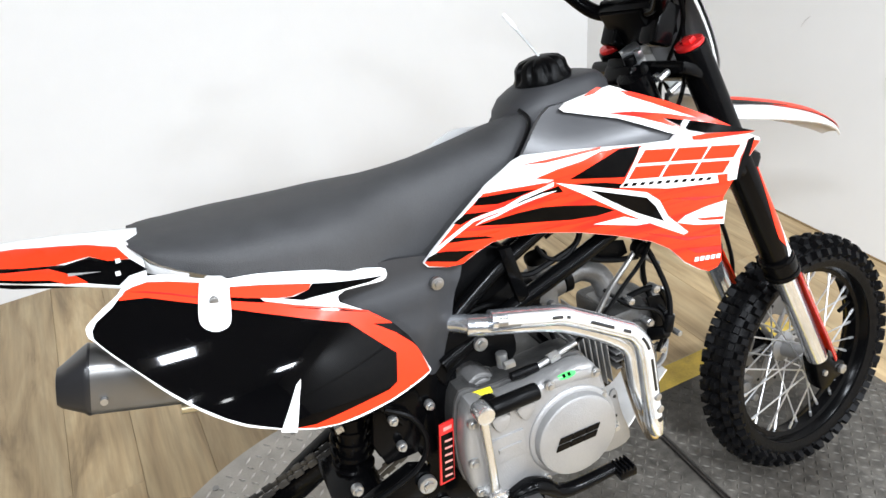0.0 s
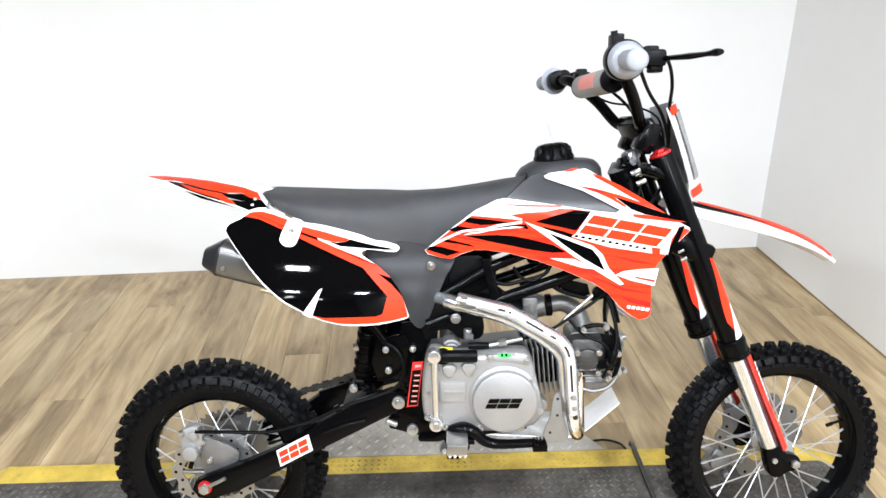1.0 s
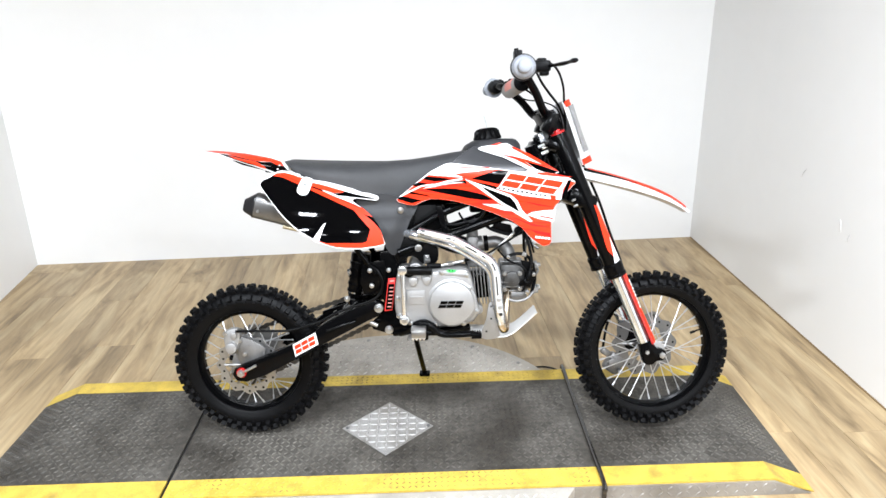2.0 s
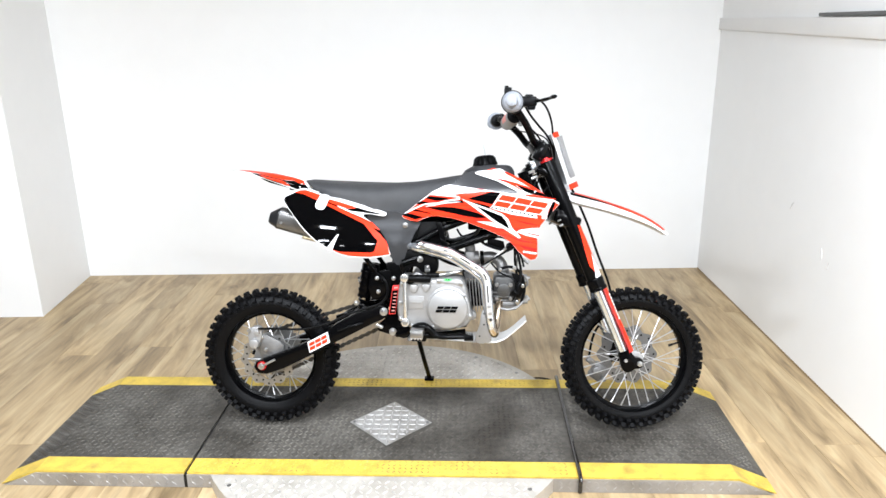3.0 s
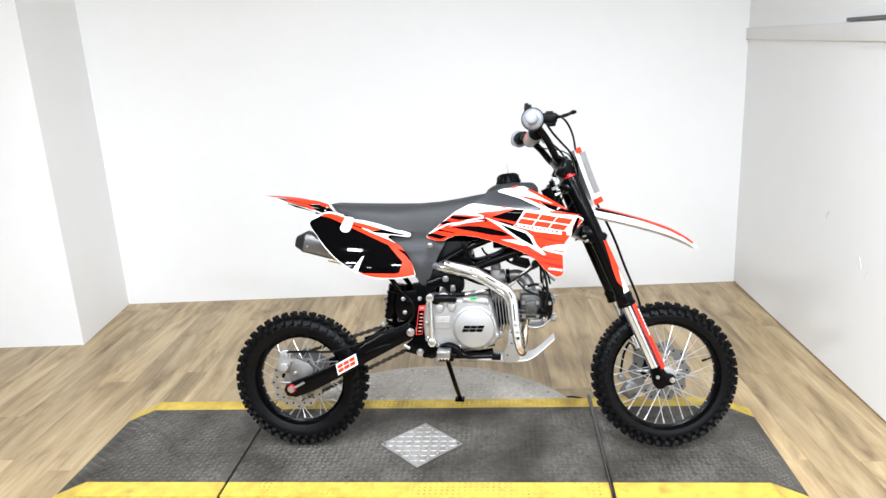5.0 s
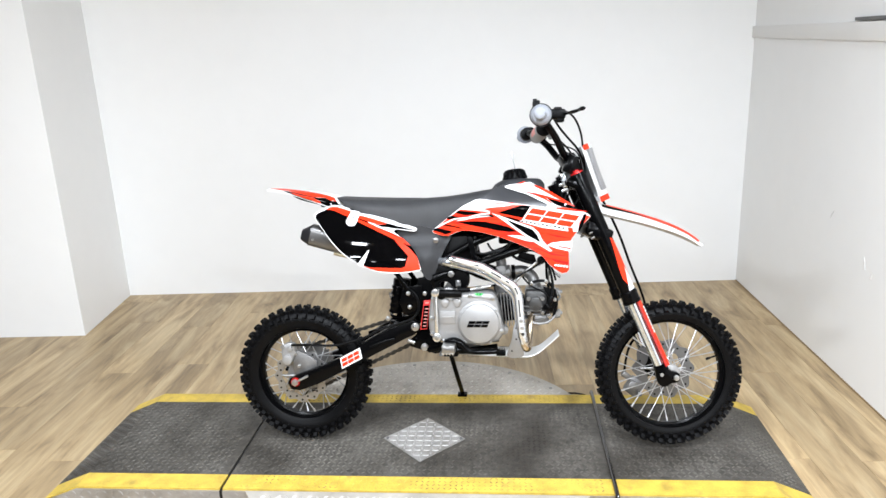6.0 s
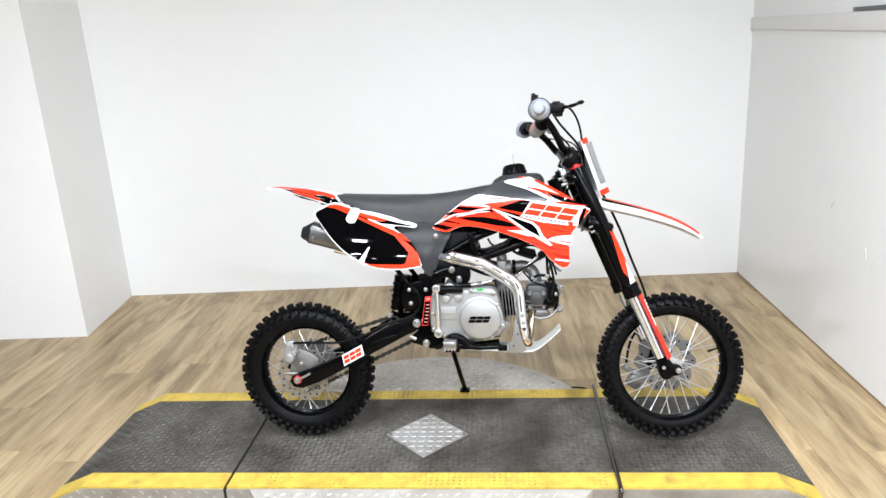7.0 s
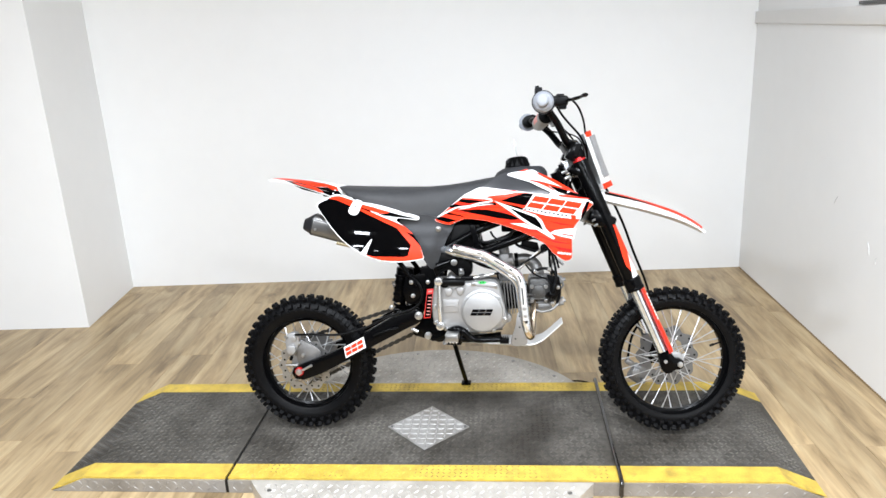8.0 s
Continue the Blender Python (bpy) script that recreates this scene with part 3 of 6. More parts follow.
KNOB_FACES = [(4, 5, 6, 7), (0, 1, 5, 4), (1, 2, 6, 5), (2, 3, 7, 6), (3, 0, 4, 7)]


def tread_blocks(rc, rt, rows, count):
    """Knobs on a tyre whose section is a circle of radius rt at rc from the axle; rows: angle over the section, width, length, height, shift."""
    verts, faces = [], []
    rng = random.Random(4)
    for over, w, l, h, shift in rows:
        for i in range(count):
            a = 2 * math.pi * (i + shift) / count
            c = math.radians(over)
            m = Matrix.Rotation(-a, 4, "Y") @ Matrix.Translation((rc + rt * math.cos(c) * 0.96, rt * math.sin(c) * 0.96, 0)) @ Matrix.Rotation(c, 4, "Z") @ Matrix.Rotation(radians(90), 4, "Y")
            k, s = len(verts), 1 + rng.uniform(-0.05, 0.05)
            # after the turn the block's own z points away from the section's middle, its length runs round the wheel
            verts += [tuple(m @ Vector((x * s, y * s, z))) for x, y, z in knob(w, l, h) for x, y, z in [(x, y, z)]]
            faces += [tuple(k + f for f in face) for face in KNOB_FACES]
    me = bpy.data.meshes.new("tmp")
    me.from_pydata(verts, [], faces)
    bm = bmesh.new()
    bm.from_mesh(me)
    bpy.data.meshes.remove(me)
    return bm


def wheel(name, label, at, radius, section, rim_r, count, spokes, hub_r, hub_w, m_extra=None):
    """A spoked wheel: black rim, knobbly tyre, alloy hub. radius: over the knobs; section: radius of the tyre's section."""
    knob_h = 0.0135
    rt, rc = section, radius - knob_h - section
    place = (m_extra or Matrix()) @ Matrix.Translation(at)
    rim_prof = [(rim_r + 0.006, -0.026), (rim_r + 0.006, 0.026), (rim_r - 0.002, 0.026), (rim_r - 0.006, 0.021), (rim_r - 0.010, 0.012), (rim_r - 0.017, 0.009), (rim_r - 0.017, -0.009), (rim_r - 0.010, -0.012), (rim_r - 0.006, -0.021), (rim_r - 0.002, -0.026)]
    rim = part(name, lathe(rim_prof, 72), PAINTED, bike, label, m=place)
    prof = []
    for k in range(25):
        c = radians(-150 + 300 * k / 24)
        prof.append((max(rc + rt * math.cos(c), rim_r - 0.003), rt * math.sin(c) * (1.0 if abs(c) < 1.7 else 0.92)))
    tyre = part("tyre", lathe(prof, 96), RUBBER, rim, "black knobbly off-road tyre", m=place)
    rows = [(-12, 0.012, 0.016, knob_h, 0.0), (12, 0.012, 0.016, knob_h, 0.0), (-37, 0.013, 0.016, knob_h, 0.5), (37, 0.013, 0.016, knob_h, 0.5),
            (-63, 0.017, 0.015, knob_h * 0.9, 0.0), (63, 0.017, 0.015, knob_h * 0.9, 0.0), (-80, 0.008, 0.010, knob_h * 0.35, 0.5), (80, 0.008, 0.010, knob_h * 0.35, 0.5)]
    part("tread", tread_blocks(rc, rt, rows, count), KNOB, rim, m=place, smooth=False)
    hub = lathe([(0.011, -hub_w), (hub_r * 0.62, -hub_w), (hub_r, -hub_w * 0.92), (hub_r, -hub_w * 0.72), (hub_r * 0.60, -hub_w * 0.58), (hub_r * 0.52, 0), (hub_r * 0.60, hub_w * 0.58), (hub_r, hub_w * 0.72), (hub_r, hub_w * 0.92), (hub_r * 0.62, hub_w), (0.011, hub_w)], 36)
    part("hub", hub, CAST, rim, "cast aluminium hub", m=place)
    first = None
    for i in range(spokes):
        side = -1 if i % 2 else 1
        a0 = 2 * math.pi * i / spokes
        lean = (1 if (i // 2) % 2 else -1) * radians(52)
        a1 = a0 + lean
        p = Vector(((hub_r * 0.93) * math.cos(a1), side * hub_w * 0.82, (hub_r * 0.93) * math.sin(a1)))
        q = Vector(((rim_r - 0.016) * math.cos(a0), side * 0.004, (rim_r - 0.016) * math.sin(a0)))
        part("spoke", merge(rod(p, q, 0.0016, seg=6), rod(q + (p - q) * 0.10, q, 0.0029, 0.0027, seg=6)), SPOKE, rim, m=place)
    part("valve", merge(rod((0, 0, rim_r - 0.016), (0, 0, rim_r - 0.045), 0.003, seg=8), rod((0, 0, rim_r - 0.036), (0, 0, rim_r - 0.050), 0.0042, seg=8)), HOSE, rim, m=place @ pose(0, 0, 0, 0, 72, 0))
    return rim, place


AXLE_R, AXLE_F = (-0.607, 0, 0.226), (0.594, 0, 0.2335)
rear, rear_at = wheel("rear_wheel", "rear wheel, black rim with bright spokes", AXLE_R, 0.234, 0.040, 0.160, 42, 32, 0.050, 0.042)
front, front_at = wheel("front_wheel", "front wheel, black rim with bright spokes", AXLE_F, 0.2375, 0.034, 0.180, 46, 32, 0.030, 0.040, STEER)


def brake_disc(r, y, place, parent, bore=0.75, holes=12, mat=None, wave=0.0045, lobes=12):
    """A scalloped brake disc with drilled holes."""
    bm = bmesh.new()
    n = 96
    ring_out = [r + wave * math.cos(lobes * 2 * math.pi * k / n) for k in range(n)]
    outer, inner = [], []
    for k in range(n):
        a = 2 * math.pi * k / n
        ri = r * bore + 0.003 * math.cos(8 * a)
        outer.append((ring_out[k] * math.cos(a), ring_out[k] * math.sin(a)))
        inner.append((ri * math.cos(a), ri * math.sin(a)))
    vs = [[bm.verts.new((x, yy, z)) for x, z in ring] for ring, yy in ((outer, y - 0.0016), (inner, y - 0.0016), (inner, y + 0.0016), (outer, y + 0.0016))]
    for k in range(n):
        j = (k + 1) % n
        for a, b in zip(vs, vs[1:] + vs[:1]):
            bm.faces.new((a[k], a[j], b[j], b[k]))
    disc = part("brake_disc", bm, mat or DISC_STEEL, parent, "drilled steel brake disc", m=place)
    first = None
    for k in range(holes * 2):
        a, rr = 2 * math.pi * k / (holes * 2), r * (0.83 if k % 2 else 0.94)
        at = place @ Matrix.Translation((rr * math.cos(a), y, rr * math.sin(a)))
        if first is None:
            first = part("disc_hole", rod((0, -0.0021, 0), (0, 0.0021, 0), 0.0035, seg=8), HOSE, parent)
            first.matrix_basis = at
        else:
            again(first, at, parent)
    for k in range(6):
        a = 2 * math.pi * k / 6
        part("disc_arm", rod((0.02 * math.cos(a), y, 0.02 * math.sin(a)), (r * 0.78 * math.cos(a), y, r * 0.78 * math.sin(a)), 0.006, 0.0035, seg=8), STAINLESS, parent, m=place)
    return disc


brake_disc(0.088, -0.052, rear_at, rear)
brake_disc(0.097, 0.054, front_at, front, 0.62, 10, DISC_DARK, 0.0065, 10)
# rear sprocket on the far side
teeth = [((0.092 if k % 4 in (1, 2) else 0.085) * math.cos(2 * math.pi * k / 148), (0.092 if k % 4 in (1, 2) else 0.085) * math.sin(2 * math.pi * k / 148)) for k in range(148)]
part("sprocket", prism(teeth, 0.052, 0.057, bevel=0), STAINLESS, rear, m=rear_at)

# ---- swingarm
ARM = [(-0.640, 0.214), (-0.632, 0.231), (-0.612, 0.240), (-0.520, 0.276), (-0.432, 0.315), (-0.362, 0.366), (-0.292, 0.404), (-0.222, 0.430), (-0.198, 0.420), (-0.196, 0.396), (-0.213, 0.380), (-0.243, 0.366), (-0.291, 0.341), (-0.363, 0.304), (-0.436, 0.264), (-0.540, 0.211), (-0.600, 0.190), (-0.628, 0.194)]
swing = part("swingarm", prism(ARM, -0.104, -0.076, 0.006), PAINTED, bike, "black steel swingarm")
part("far_arm", mirrored(prism(ARM, -0.104, -0.076, 0.006)), PAINTED, swing)
part("cross_brace", block((0.07, 0.16, 0.045), (-0.290, 0, 0.375), 0.01, rot=(0, -28, 0)), PAINTED, swing)
part("rib", tube([(-0.36, -0.1045, 0.342), (-0.315, -0.1055, 0.358), (-0.275, -0.1045, 0.368)], 0.0055, seg=8), PAINTED, swing)
part("axle_bolt", merge(rod((-0.611, -0.116, 0.221), (-0.611, -0.095, 0.221), 0.0118, seg=6, bevel=0.001), rod((-0.611, -0.121, 0.221), (-0.611, -0.11, 0.221), 0.006, seg=12)), ZINC, swing)
part("chain_adjuster", lathe([(0.010, -0.109), (0.0140, -0.109), (0.0148, -0.1075), (0.0148, -0.104), (0.010, -0.104)], 28), ANODISED, swing, "red anodised chain adjuster", m=Matrix.Translation((-0.611, 0, 0.221)))
part("adjuster_screw", rod((-0.600, -0.108, 0.226), (-0.567, -0.108, 0.243), 0.004, seg=8), ZINC, swing)


def slanted_mark(x, z, w, h, turn, y, mats, parent, slant=0.35, backing=None, gap=0.12, depth=0.0012, lift=0.0):
    """A plain emblem: two rows of three slanted bars, on an optional backing; lies in the x-z plane at y, facing the right side."""
    m = Matrix.Translation((x, y, z)) @ Matrix.Rotation(radians(-turn), 4, "Y")
    if backing:
        e = h * 0.22
        part("emblem_backing", prism([(-w / 2 - e * 1.1, -h / 2 - e), (w / 2 + e * 0.6, -h / 2 - e), (w / 2 + slant * h + e, h / 2 + e), (-w / 2 + slant * h - e * 0.5, h / 2 + e)], -0.0004, 0.0006, 0), backing, parent, m=m, smooth=False)
    bw = w / 3
    for k in range(3):
        x0 = -w / 2 + k * bw
        for v0, v1 in ((0.0, 0.44), (0.56, 1.0)):
            at = lambda u, v: (x0 + bw * (1 - gap) * u + slant * h * v, -h / 2 + h * v)
            part("emblem_bar", prism([at(0, v0), at(1, v0), at(1, v1), at(0, v1)], -0.0004 - depth, 0.0002, 0), mats, parent, m=m, smooth=False)


slanted_mark(-0.426, 0.300, 0.068, 0.024, 28, -0.1046, RED, swing, backing=WHITE)

# ---- seat
def seat_top(x):
    pts = [(-0.475, 0.822), (-0.39, 0.817), (-0.28, 0.813), (-0.18, 0.811), (-0.11, 0.815), (-0.05, 0.823), (0.003, 0.832), (0.046, 0.838)]
    for (a, za), (b, zb) in zip(pts, pts[1:]):
        if x <= b:
            return za + (zb - za) * (x - a) / (b - a)
    return pts[-1][1]


def seat_low(x):
    pts = [(-0.475, 0.8265), (-0.455, 0.810), (-0.430, 0.793), (-0.400, 0.780), (-0.372, 0.770), (-0.289, 0.745), (-0.197, 0.722), (-0.150, 0.708), (0.046, 0.72)]
    for (a, za), (b, zb) in zip(pts, pts[1:]):
        if x <= b:
            return za + (zb - za) * (x - a) / (b - a)
    return pts[-1][1]


rings = []
for x in lin(-0.464, 0.046, 40):
    top, low = seat_top(x), seat_low(x)
    top = low + (top - low) * (0.25 + 0.75 * ss(-0.472, -0.450, x))
    hw = 0.060 + 0.034 * ss(-0.475, -0.36, x) - 0.034 * ss(-0.25, -0.13, x) - 0.012 * ss(0.0, 0.046, x)
    hw *= 0.62 + 0.38 * ss(-0.470, -0.440, x)
    h = top - low
    ring = []
    for k in range(21):
        a = math.pi * k / 20
        c, s = math.cos(a), math.sin(a)
        ring.append((x, -hw * math.copysign(abs(c) ** 0.72, c), low + h * s ** 0.62))
    rings.append(ring)
seat = part("seat", loft(rings), VINYL, bike, "long black seat in grained vinyl")
part("seat_piping", tube([(0.050, 0.0, 0.842), (0.046, -0.030, 0.836), (0.030, -0.052, 0.824), (-0.010, -0.072, 0.790)], 0.0028, seg=8), HOSE, seat)

# ---- printed graphics: thin layers on the panels
def printed(outline, surface, layer, mat, parent, label="", name="decal"):
    """A printed layer on a curved panel, each layer half a millimetre over the last."""
    part(name, skin(outline, lambda x, z: surface(x, z) - 0.0005 * layer - 0.0002, 0.0006, 0.012, 0), mat, parent, label)


# ---- tail fender: a narrow gable that widens towards the seat
def crown(x):
    return 0.8514 - 0.0286 * (x + 0.70) - 0.3888 * (x + 0.70) ** 2


def tail_edge(x):
    """Lower edge of the fender's sides."""
    return min(0.8574 - 0.2595 * (x + 0.70) - 0.2166 * (x + 0.70) ** 2, crown(x) - 0.004)


def tail_half(x):
    return 0.046 + 0.038 * min(max((x + 0.69) / 0.246, 0.0), 1.2)


def tail_y(x, z):
    f = min(max((crown(x) - z) / (crown(x) - tail_edge(x)), 0.0), 1.1)
    return -(0.012 + (tail_half(x) - 0.012) * f ** 0.8)


def tail_print(outline, layer, mat, label="", name="decal"):
    part(name, skin(outline, lambda x, z: tail_y(x, z) - 0.0012 * layer - 0.0008, 0.001, 0.006, 0), mat, tail, label)


rings = []
for x in lin(-0.698, -0.452, 32):
    side = [(f, -(0.012 + (tail_half(x) - 0.012) * f ** 0.8), crown(x) - (crown(x) - tail_edge(x)) * f) for f in lin(1.0, 0.0, 11)]
    rings.append([(x, y, z) for f, y, z in side] + [(x, -y, z) for f, y, z in reversed(side)])
tail = part("rear_fender", thicken(loft(rings, close=False), 0.003), WHITE, bike, "white rear fender with red and black graphics")
tail_print([(-0.696, 0.8515), (-0.659, 0.8510), (-0.608, 0.8455), (-0.569, 0.8405), (-0.528, 0.8327), (-0.503, 0.8273), (-0.4746, 0.8182), (-0.4648, 0.8069), (-0.4855, 0.8112), (-0.502, 0.8191), (-0.533, 0.8215), (-0.564, 0.8279), (-0.604, 0.8377), (-0.625, 0.8430), (-0.668, 0.8485)], 1, RED, "red upper field of the fender")
tail_print([(-0.645, 0.8450), (-0.604, 0.8382), (-0.564, 0.8279), (-0.525, 0.8194), (-0.502, 0.8185), (-0.4855, 0.8112), (-0.464, 0.8062), (-0.4500, 0.7945), (-0.4687, 0.7953), (-0.480, 0.7915), (-0.509, 0.8021), (-0.539, 0.8111), (-0.562, 0.8175), (-0.600, 0.8297)], 1, BLACK)
tail_print([(-0.619, 0.8395), (-0.579, 0.8291), (-0.5405, 0.8212), (-0.528, 0.8151), (-0.516, 0.8089), (-0.5075, 0.8023), (-0.527, 0.8071), (-0.5406, 0.8137), (-0.562, 0.8198), (-0.5935, 0.8293)], 2, RED)
tail_print([(-0.524, 0.8138), (-0.494, 0.8063), (-0.524, 0.8118)], 3, PAD_GREY, name="caption_bar")
# two small white patches, highlights painted onto the fender
for x, z in ((-0.4759, 0.8088), (-0.4784, 0.8001)):
    tail_print([(x - 0.0024, z - 0.0012), (x + 0.0024, z - 0.0018), (x + 0.0024, z + 0.0012), (x - 0.0024, z + 0.0018)], 2, WHITE, name="caption_bar")
part("lower_fin", skin([(-0.6134, 0.8309), (-0.561, 0.8134), (-0.5265, 0.8038), (-0.4932, 0.7935), (-0.507, 0.7959), (-0.546, 0.8053), (-0.577, 0.813), (-0.596, 0.8211)], lambda x, z: -tail_half(x) + 0.004, 0.05, 0.03, 0), BLACK, tail)
part("tail_light_cover", block((0.05, 0.05, 0.014), (-0.50, 0, 0.794), 0.005), HOSE, tail)
part("fender_trim", skin([(-0.4705, 0.8302), (-0.4638, 0.8220), (-0.4573, 0.8090), (-0.4468, 0.7963), (-0.4290, 0.7901), (-0.4107, 0.7867), (-0.4130, 0.7781), (-0.4394, 0.7732), (-0.4534, 0.7759), (-0.4536, 0.7871), (-0.4576, 0.7987), (-0.4625, 0.8076), (-0.4666, 0.8168), (-0.4703, 0.8254)], lambda x, z: -0.030 - 0.068 * ss(-0.478, -0.40, x), 0.006, 0.012, 0), WHITE, tail, "white fender edge along the seat")

# ---- side number plates
PLATE = [(-0.5192, 0.7648), (-0.5197, 0.7718), (-0.5151, 0.7764), (-0.4994, 0.7842), (-0.4838, 0.7903), (-0.4766, 0.7956), (-0.4662, 0.7982), (-0.4532, 0.7978), (-0.4290, 0.7923), (-0.4033, 0.7814), (-0.3760, 0.7726), (-0.3460, 0.7676), (-0.3037, 0.7564), (-0.2399, 0.7366), (-0.2022, 0.7239), (-0.1973, 0.7175), (-0.1993, 0.7124), (-0.2075, 0.7098), (-0.2282, 0.7137), (-0.2554, 0.7184), (-0.2645, 0.7168), (-0.2650, 0.7126), (-0.2440, 0.6975), (-0.2270, 0.6835), (-0.2102, 0.6665), (-0.1975, 0.6465), (-0.1885, 0.6244), (-0.1819, 0.6034), (-0.1796, 0.5952), (-0.1894, 0.5914), (-0.2070, 0.5891), (-0.2362, 0.5866), (-0.2745, 0.5880), (-0.3026, 0.5921), (-0.3347, 0.6022), (-0.3691, 0.6200), (-0.4009, 0.6384), (-0.4199, 0.6539), (-0.4378, 0.6703), (-0.4627, 0.6969), (-0.4820, 0.7211), (-0.5016, 0.7433), (-0.5149, 0.7599)]


def plate_y(x, z):
    a, b = x + 0.33, z - 0.65
    return -(0.169 - 0.210 * a - 0.325 * b - 0.595 * a * a - 2.911 * b * b - 0.636 * a * b)


def inset(poly, d):
    """A closed outline drawn in by d."""
    p = [Vector((q[0], q[1])) for q in poly]
    area = sum(a.x * b.y - b.x * a.y for a, b in zip(p, p[1:] + p[:1]))
    sg = 1 if area > 0 else -1
    out = []
    for a, b, c in zip(p[-1:] + p[:-1], p, p[1:] + p[:1]):
        n1 = Vector((-(b - a).y, (b - a).x)).normalized() * sg
        n2 = Vector((-(c - b).y, (c - b).x)).normalized() * sg
        n = (n1 + n2)
        n = n / max(n.length, 0.4)
        out.append(b + n * d / max(0.5, n.dot(n1)))
    return out


side_plate = part("number_plate_side", skin(inset(PLATE, 0.0018), plate_y, 0.004, 0.012, 0), WHITE, bike, "white side panel with black field and red border")
part("plate_rim", tube([(x, plate_y(x, z) + 0.001, z) for x, z in inset(PLATE, 0.0022)] + [(PLATE[0][0] + 0.002, plate_y(*PLATE[0]) + 0.001, PLATE[0][1])], 0.0014, seg=8, n=2), WHITE, side_plate)
printed(inset([(-0.5121, 0.7637), (-0.5117, 0.7686), (-0.5069, 0.7736), (-0.4897, 0.7805), (-0.4801, 0.7865), (-0.4552, 0.7840), (-0.4092, 0.7664), (-0.3839, 0.7534), (-0.3788, 0.7508), (-0.3247, 0.7260), (-0.2573, 0.6936), (-0.2081, 0.6384), (-0.2192, 0.5971), (-0.2336, 0.5977), (-0.3067, 0.6044), (-0.3522, 0.6161), (-0.3679, 0.6242), (-0.3992, 0.6439), (-0.4182, 0.6592), (-0.4402, 0.6803), (-0.4608, 0.7025), (-0.4805, 0.7255), (-0.5001, 0.7480), (-0.5094, 0.7588)], -0.0012), plate_y, 1, BLACK, side_plate, "gloss black field")
printed(inset([(-0.4809, 0.7858), (-0.4745, 0.7900), (-0.4669, 0.7910), (-0.4527, 0.7911), (-0.4315, 0.7855), (-0.4052, 0.7767), (-0.3782, 0.7674), (-0.3768, 0.7556), (-0.3447, 0.7408), (-0.3170, 0.7280), (-0.2694, 0.7081), (-0.2386, 0.6925), (-0.2162, 0.6716), (-0.1967, 0.6422), (-0.1907, 0.6255), (-0.1855, 0.6061), (-0.1842, 0.5978), (-0.2100, 0.5941), (-0.2429, 0.5922), (-0.2803, 0.5946), (-0.3082, 0.5984), (-0.3335, 0.6067), (-0.3524, 0.6155), (-0.3330, 0.6087), (-0.2402, 0.6029), (-0.2281, 0.6066), (-0.2185, 0.6394), (-0.2633, 0.6920), (-0.3316, 0.7253), (-0.3851, 0.7504), (-0.4107, 0.7625), (-0.4560, 0.7814), (-0.4745, 0.7849)], -0.0010), plate_y, 2, RED, side_plate, "orange-red border band")
printed([(-0.4703, 0.7892), (-0.4547, 0.7852), (-0.4344, 0.7779), (-0.4088, 0.7672), (-0.4093, 0.7659), (-0.4348, 0.7766), (-0.4552, 0.7840)], plate_y, 3, DARKRED, side_plate)
printed([(-0.3754, 0.7650), (-0.3385, 0.7551), (-0.2906, 0.7398), (-0.2960, 0.7359), (-0.3165, 0.7368), (-0.3317, 0.7405), (-0.3794, 0.7569)], plate_y, 3, RED, side_plate)
printed([(-0.3792, 0.7574), (-0.3489, 0.7463), (-0.3447, 0.7408), (-0.3777, 0.7534)], plate_y, 3, BLACK, side_plate)
printed([(-0.2893, 0.7394), (-0.2587, 0.7301), (-0.2314, 0.7229), (-0.2055, 0.7165), (-0.2224, 0.7172), (-0.2551, 0.7222), (-0.2893, 0.7276), (-0.3059, 0.7298), (-0.3259, 0.7385), (-0.3135, 0.7357), (-0.2960, 0.7359)], plate_y, 4, BLACK, side_plate)
printed([(-0.3231, 0.7296), (-0.2696, 0.7076), (-0.2386, 0.6925), (-0.2702, 0.7062)], plate_y, 3, BLACK, side_plate)
printed([(-0.2361, 0.6790), (-0.2129, 0.6696), (-0.1988, 0.6498), (-0.1905, 0.6310), (-0.1971, 0.6410), (-0.2131, 0.6596)], plate_y, 3, BLACK, side_plate)
printed([(-0.3348, 0.6632), (-0.3413, 0.6478), (-0.3547, 0.6117), (-0.3710, 0.6203), (-0.3550, 0.6416), (-0.3412, 0.6600)], plate_y, 3, WHITE, side_plate, "white spike in the black field")
part("mounting_tab", skin([(-0.4017, 0.7824), (-0.3730, 0.7737), (-0.3774, 0.7617), (-0.3815, 0.7457), (-0.3855, 0.7370), (-0.3916, 0.7341), (-0.4033, 0.7350), (-0.4118, 0.7409), (-0.4152, 0.7474), (-0.4123, 0.7582)], lambda x, z: plate_y(x, z) - 0.004, 0.004, 0.012, 1), WHITE, side_plate, "white mounting tab with a screw")
part("tab_screw", rod((-0.3952, -0.105, 0.7590), (-0.3952, plate_y(-0.3952, 0.7590) - 0.0050, 0.7590), 0.0052, seg=16, bevel=0.001), STAINLESS, side_plate)
part("number_plate_far", mirrored(skin(PLATE, plate_y, 0.004, 0.02, 0)), WHITE, bike, "white side panel")

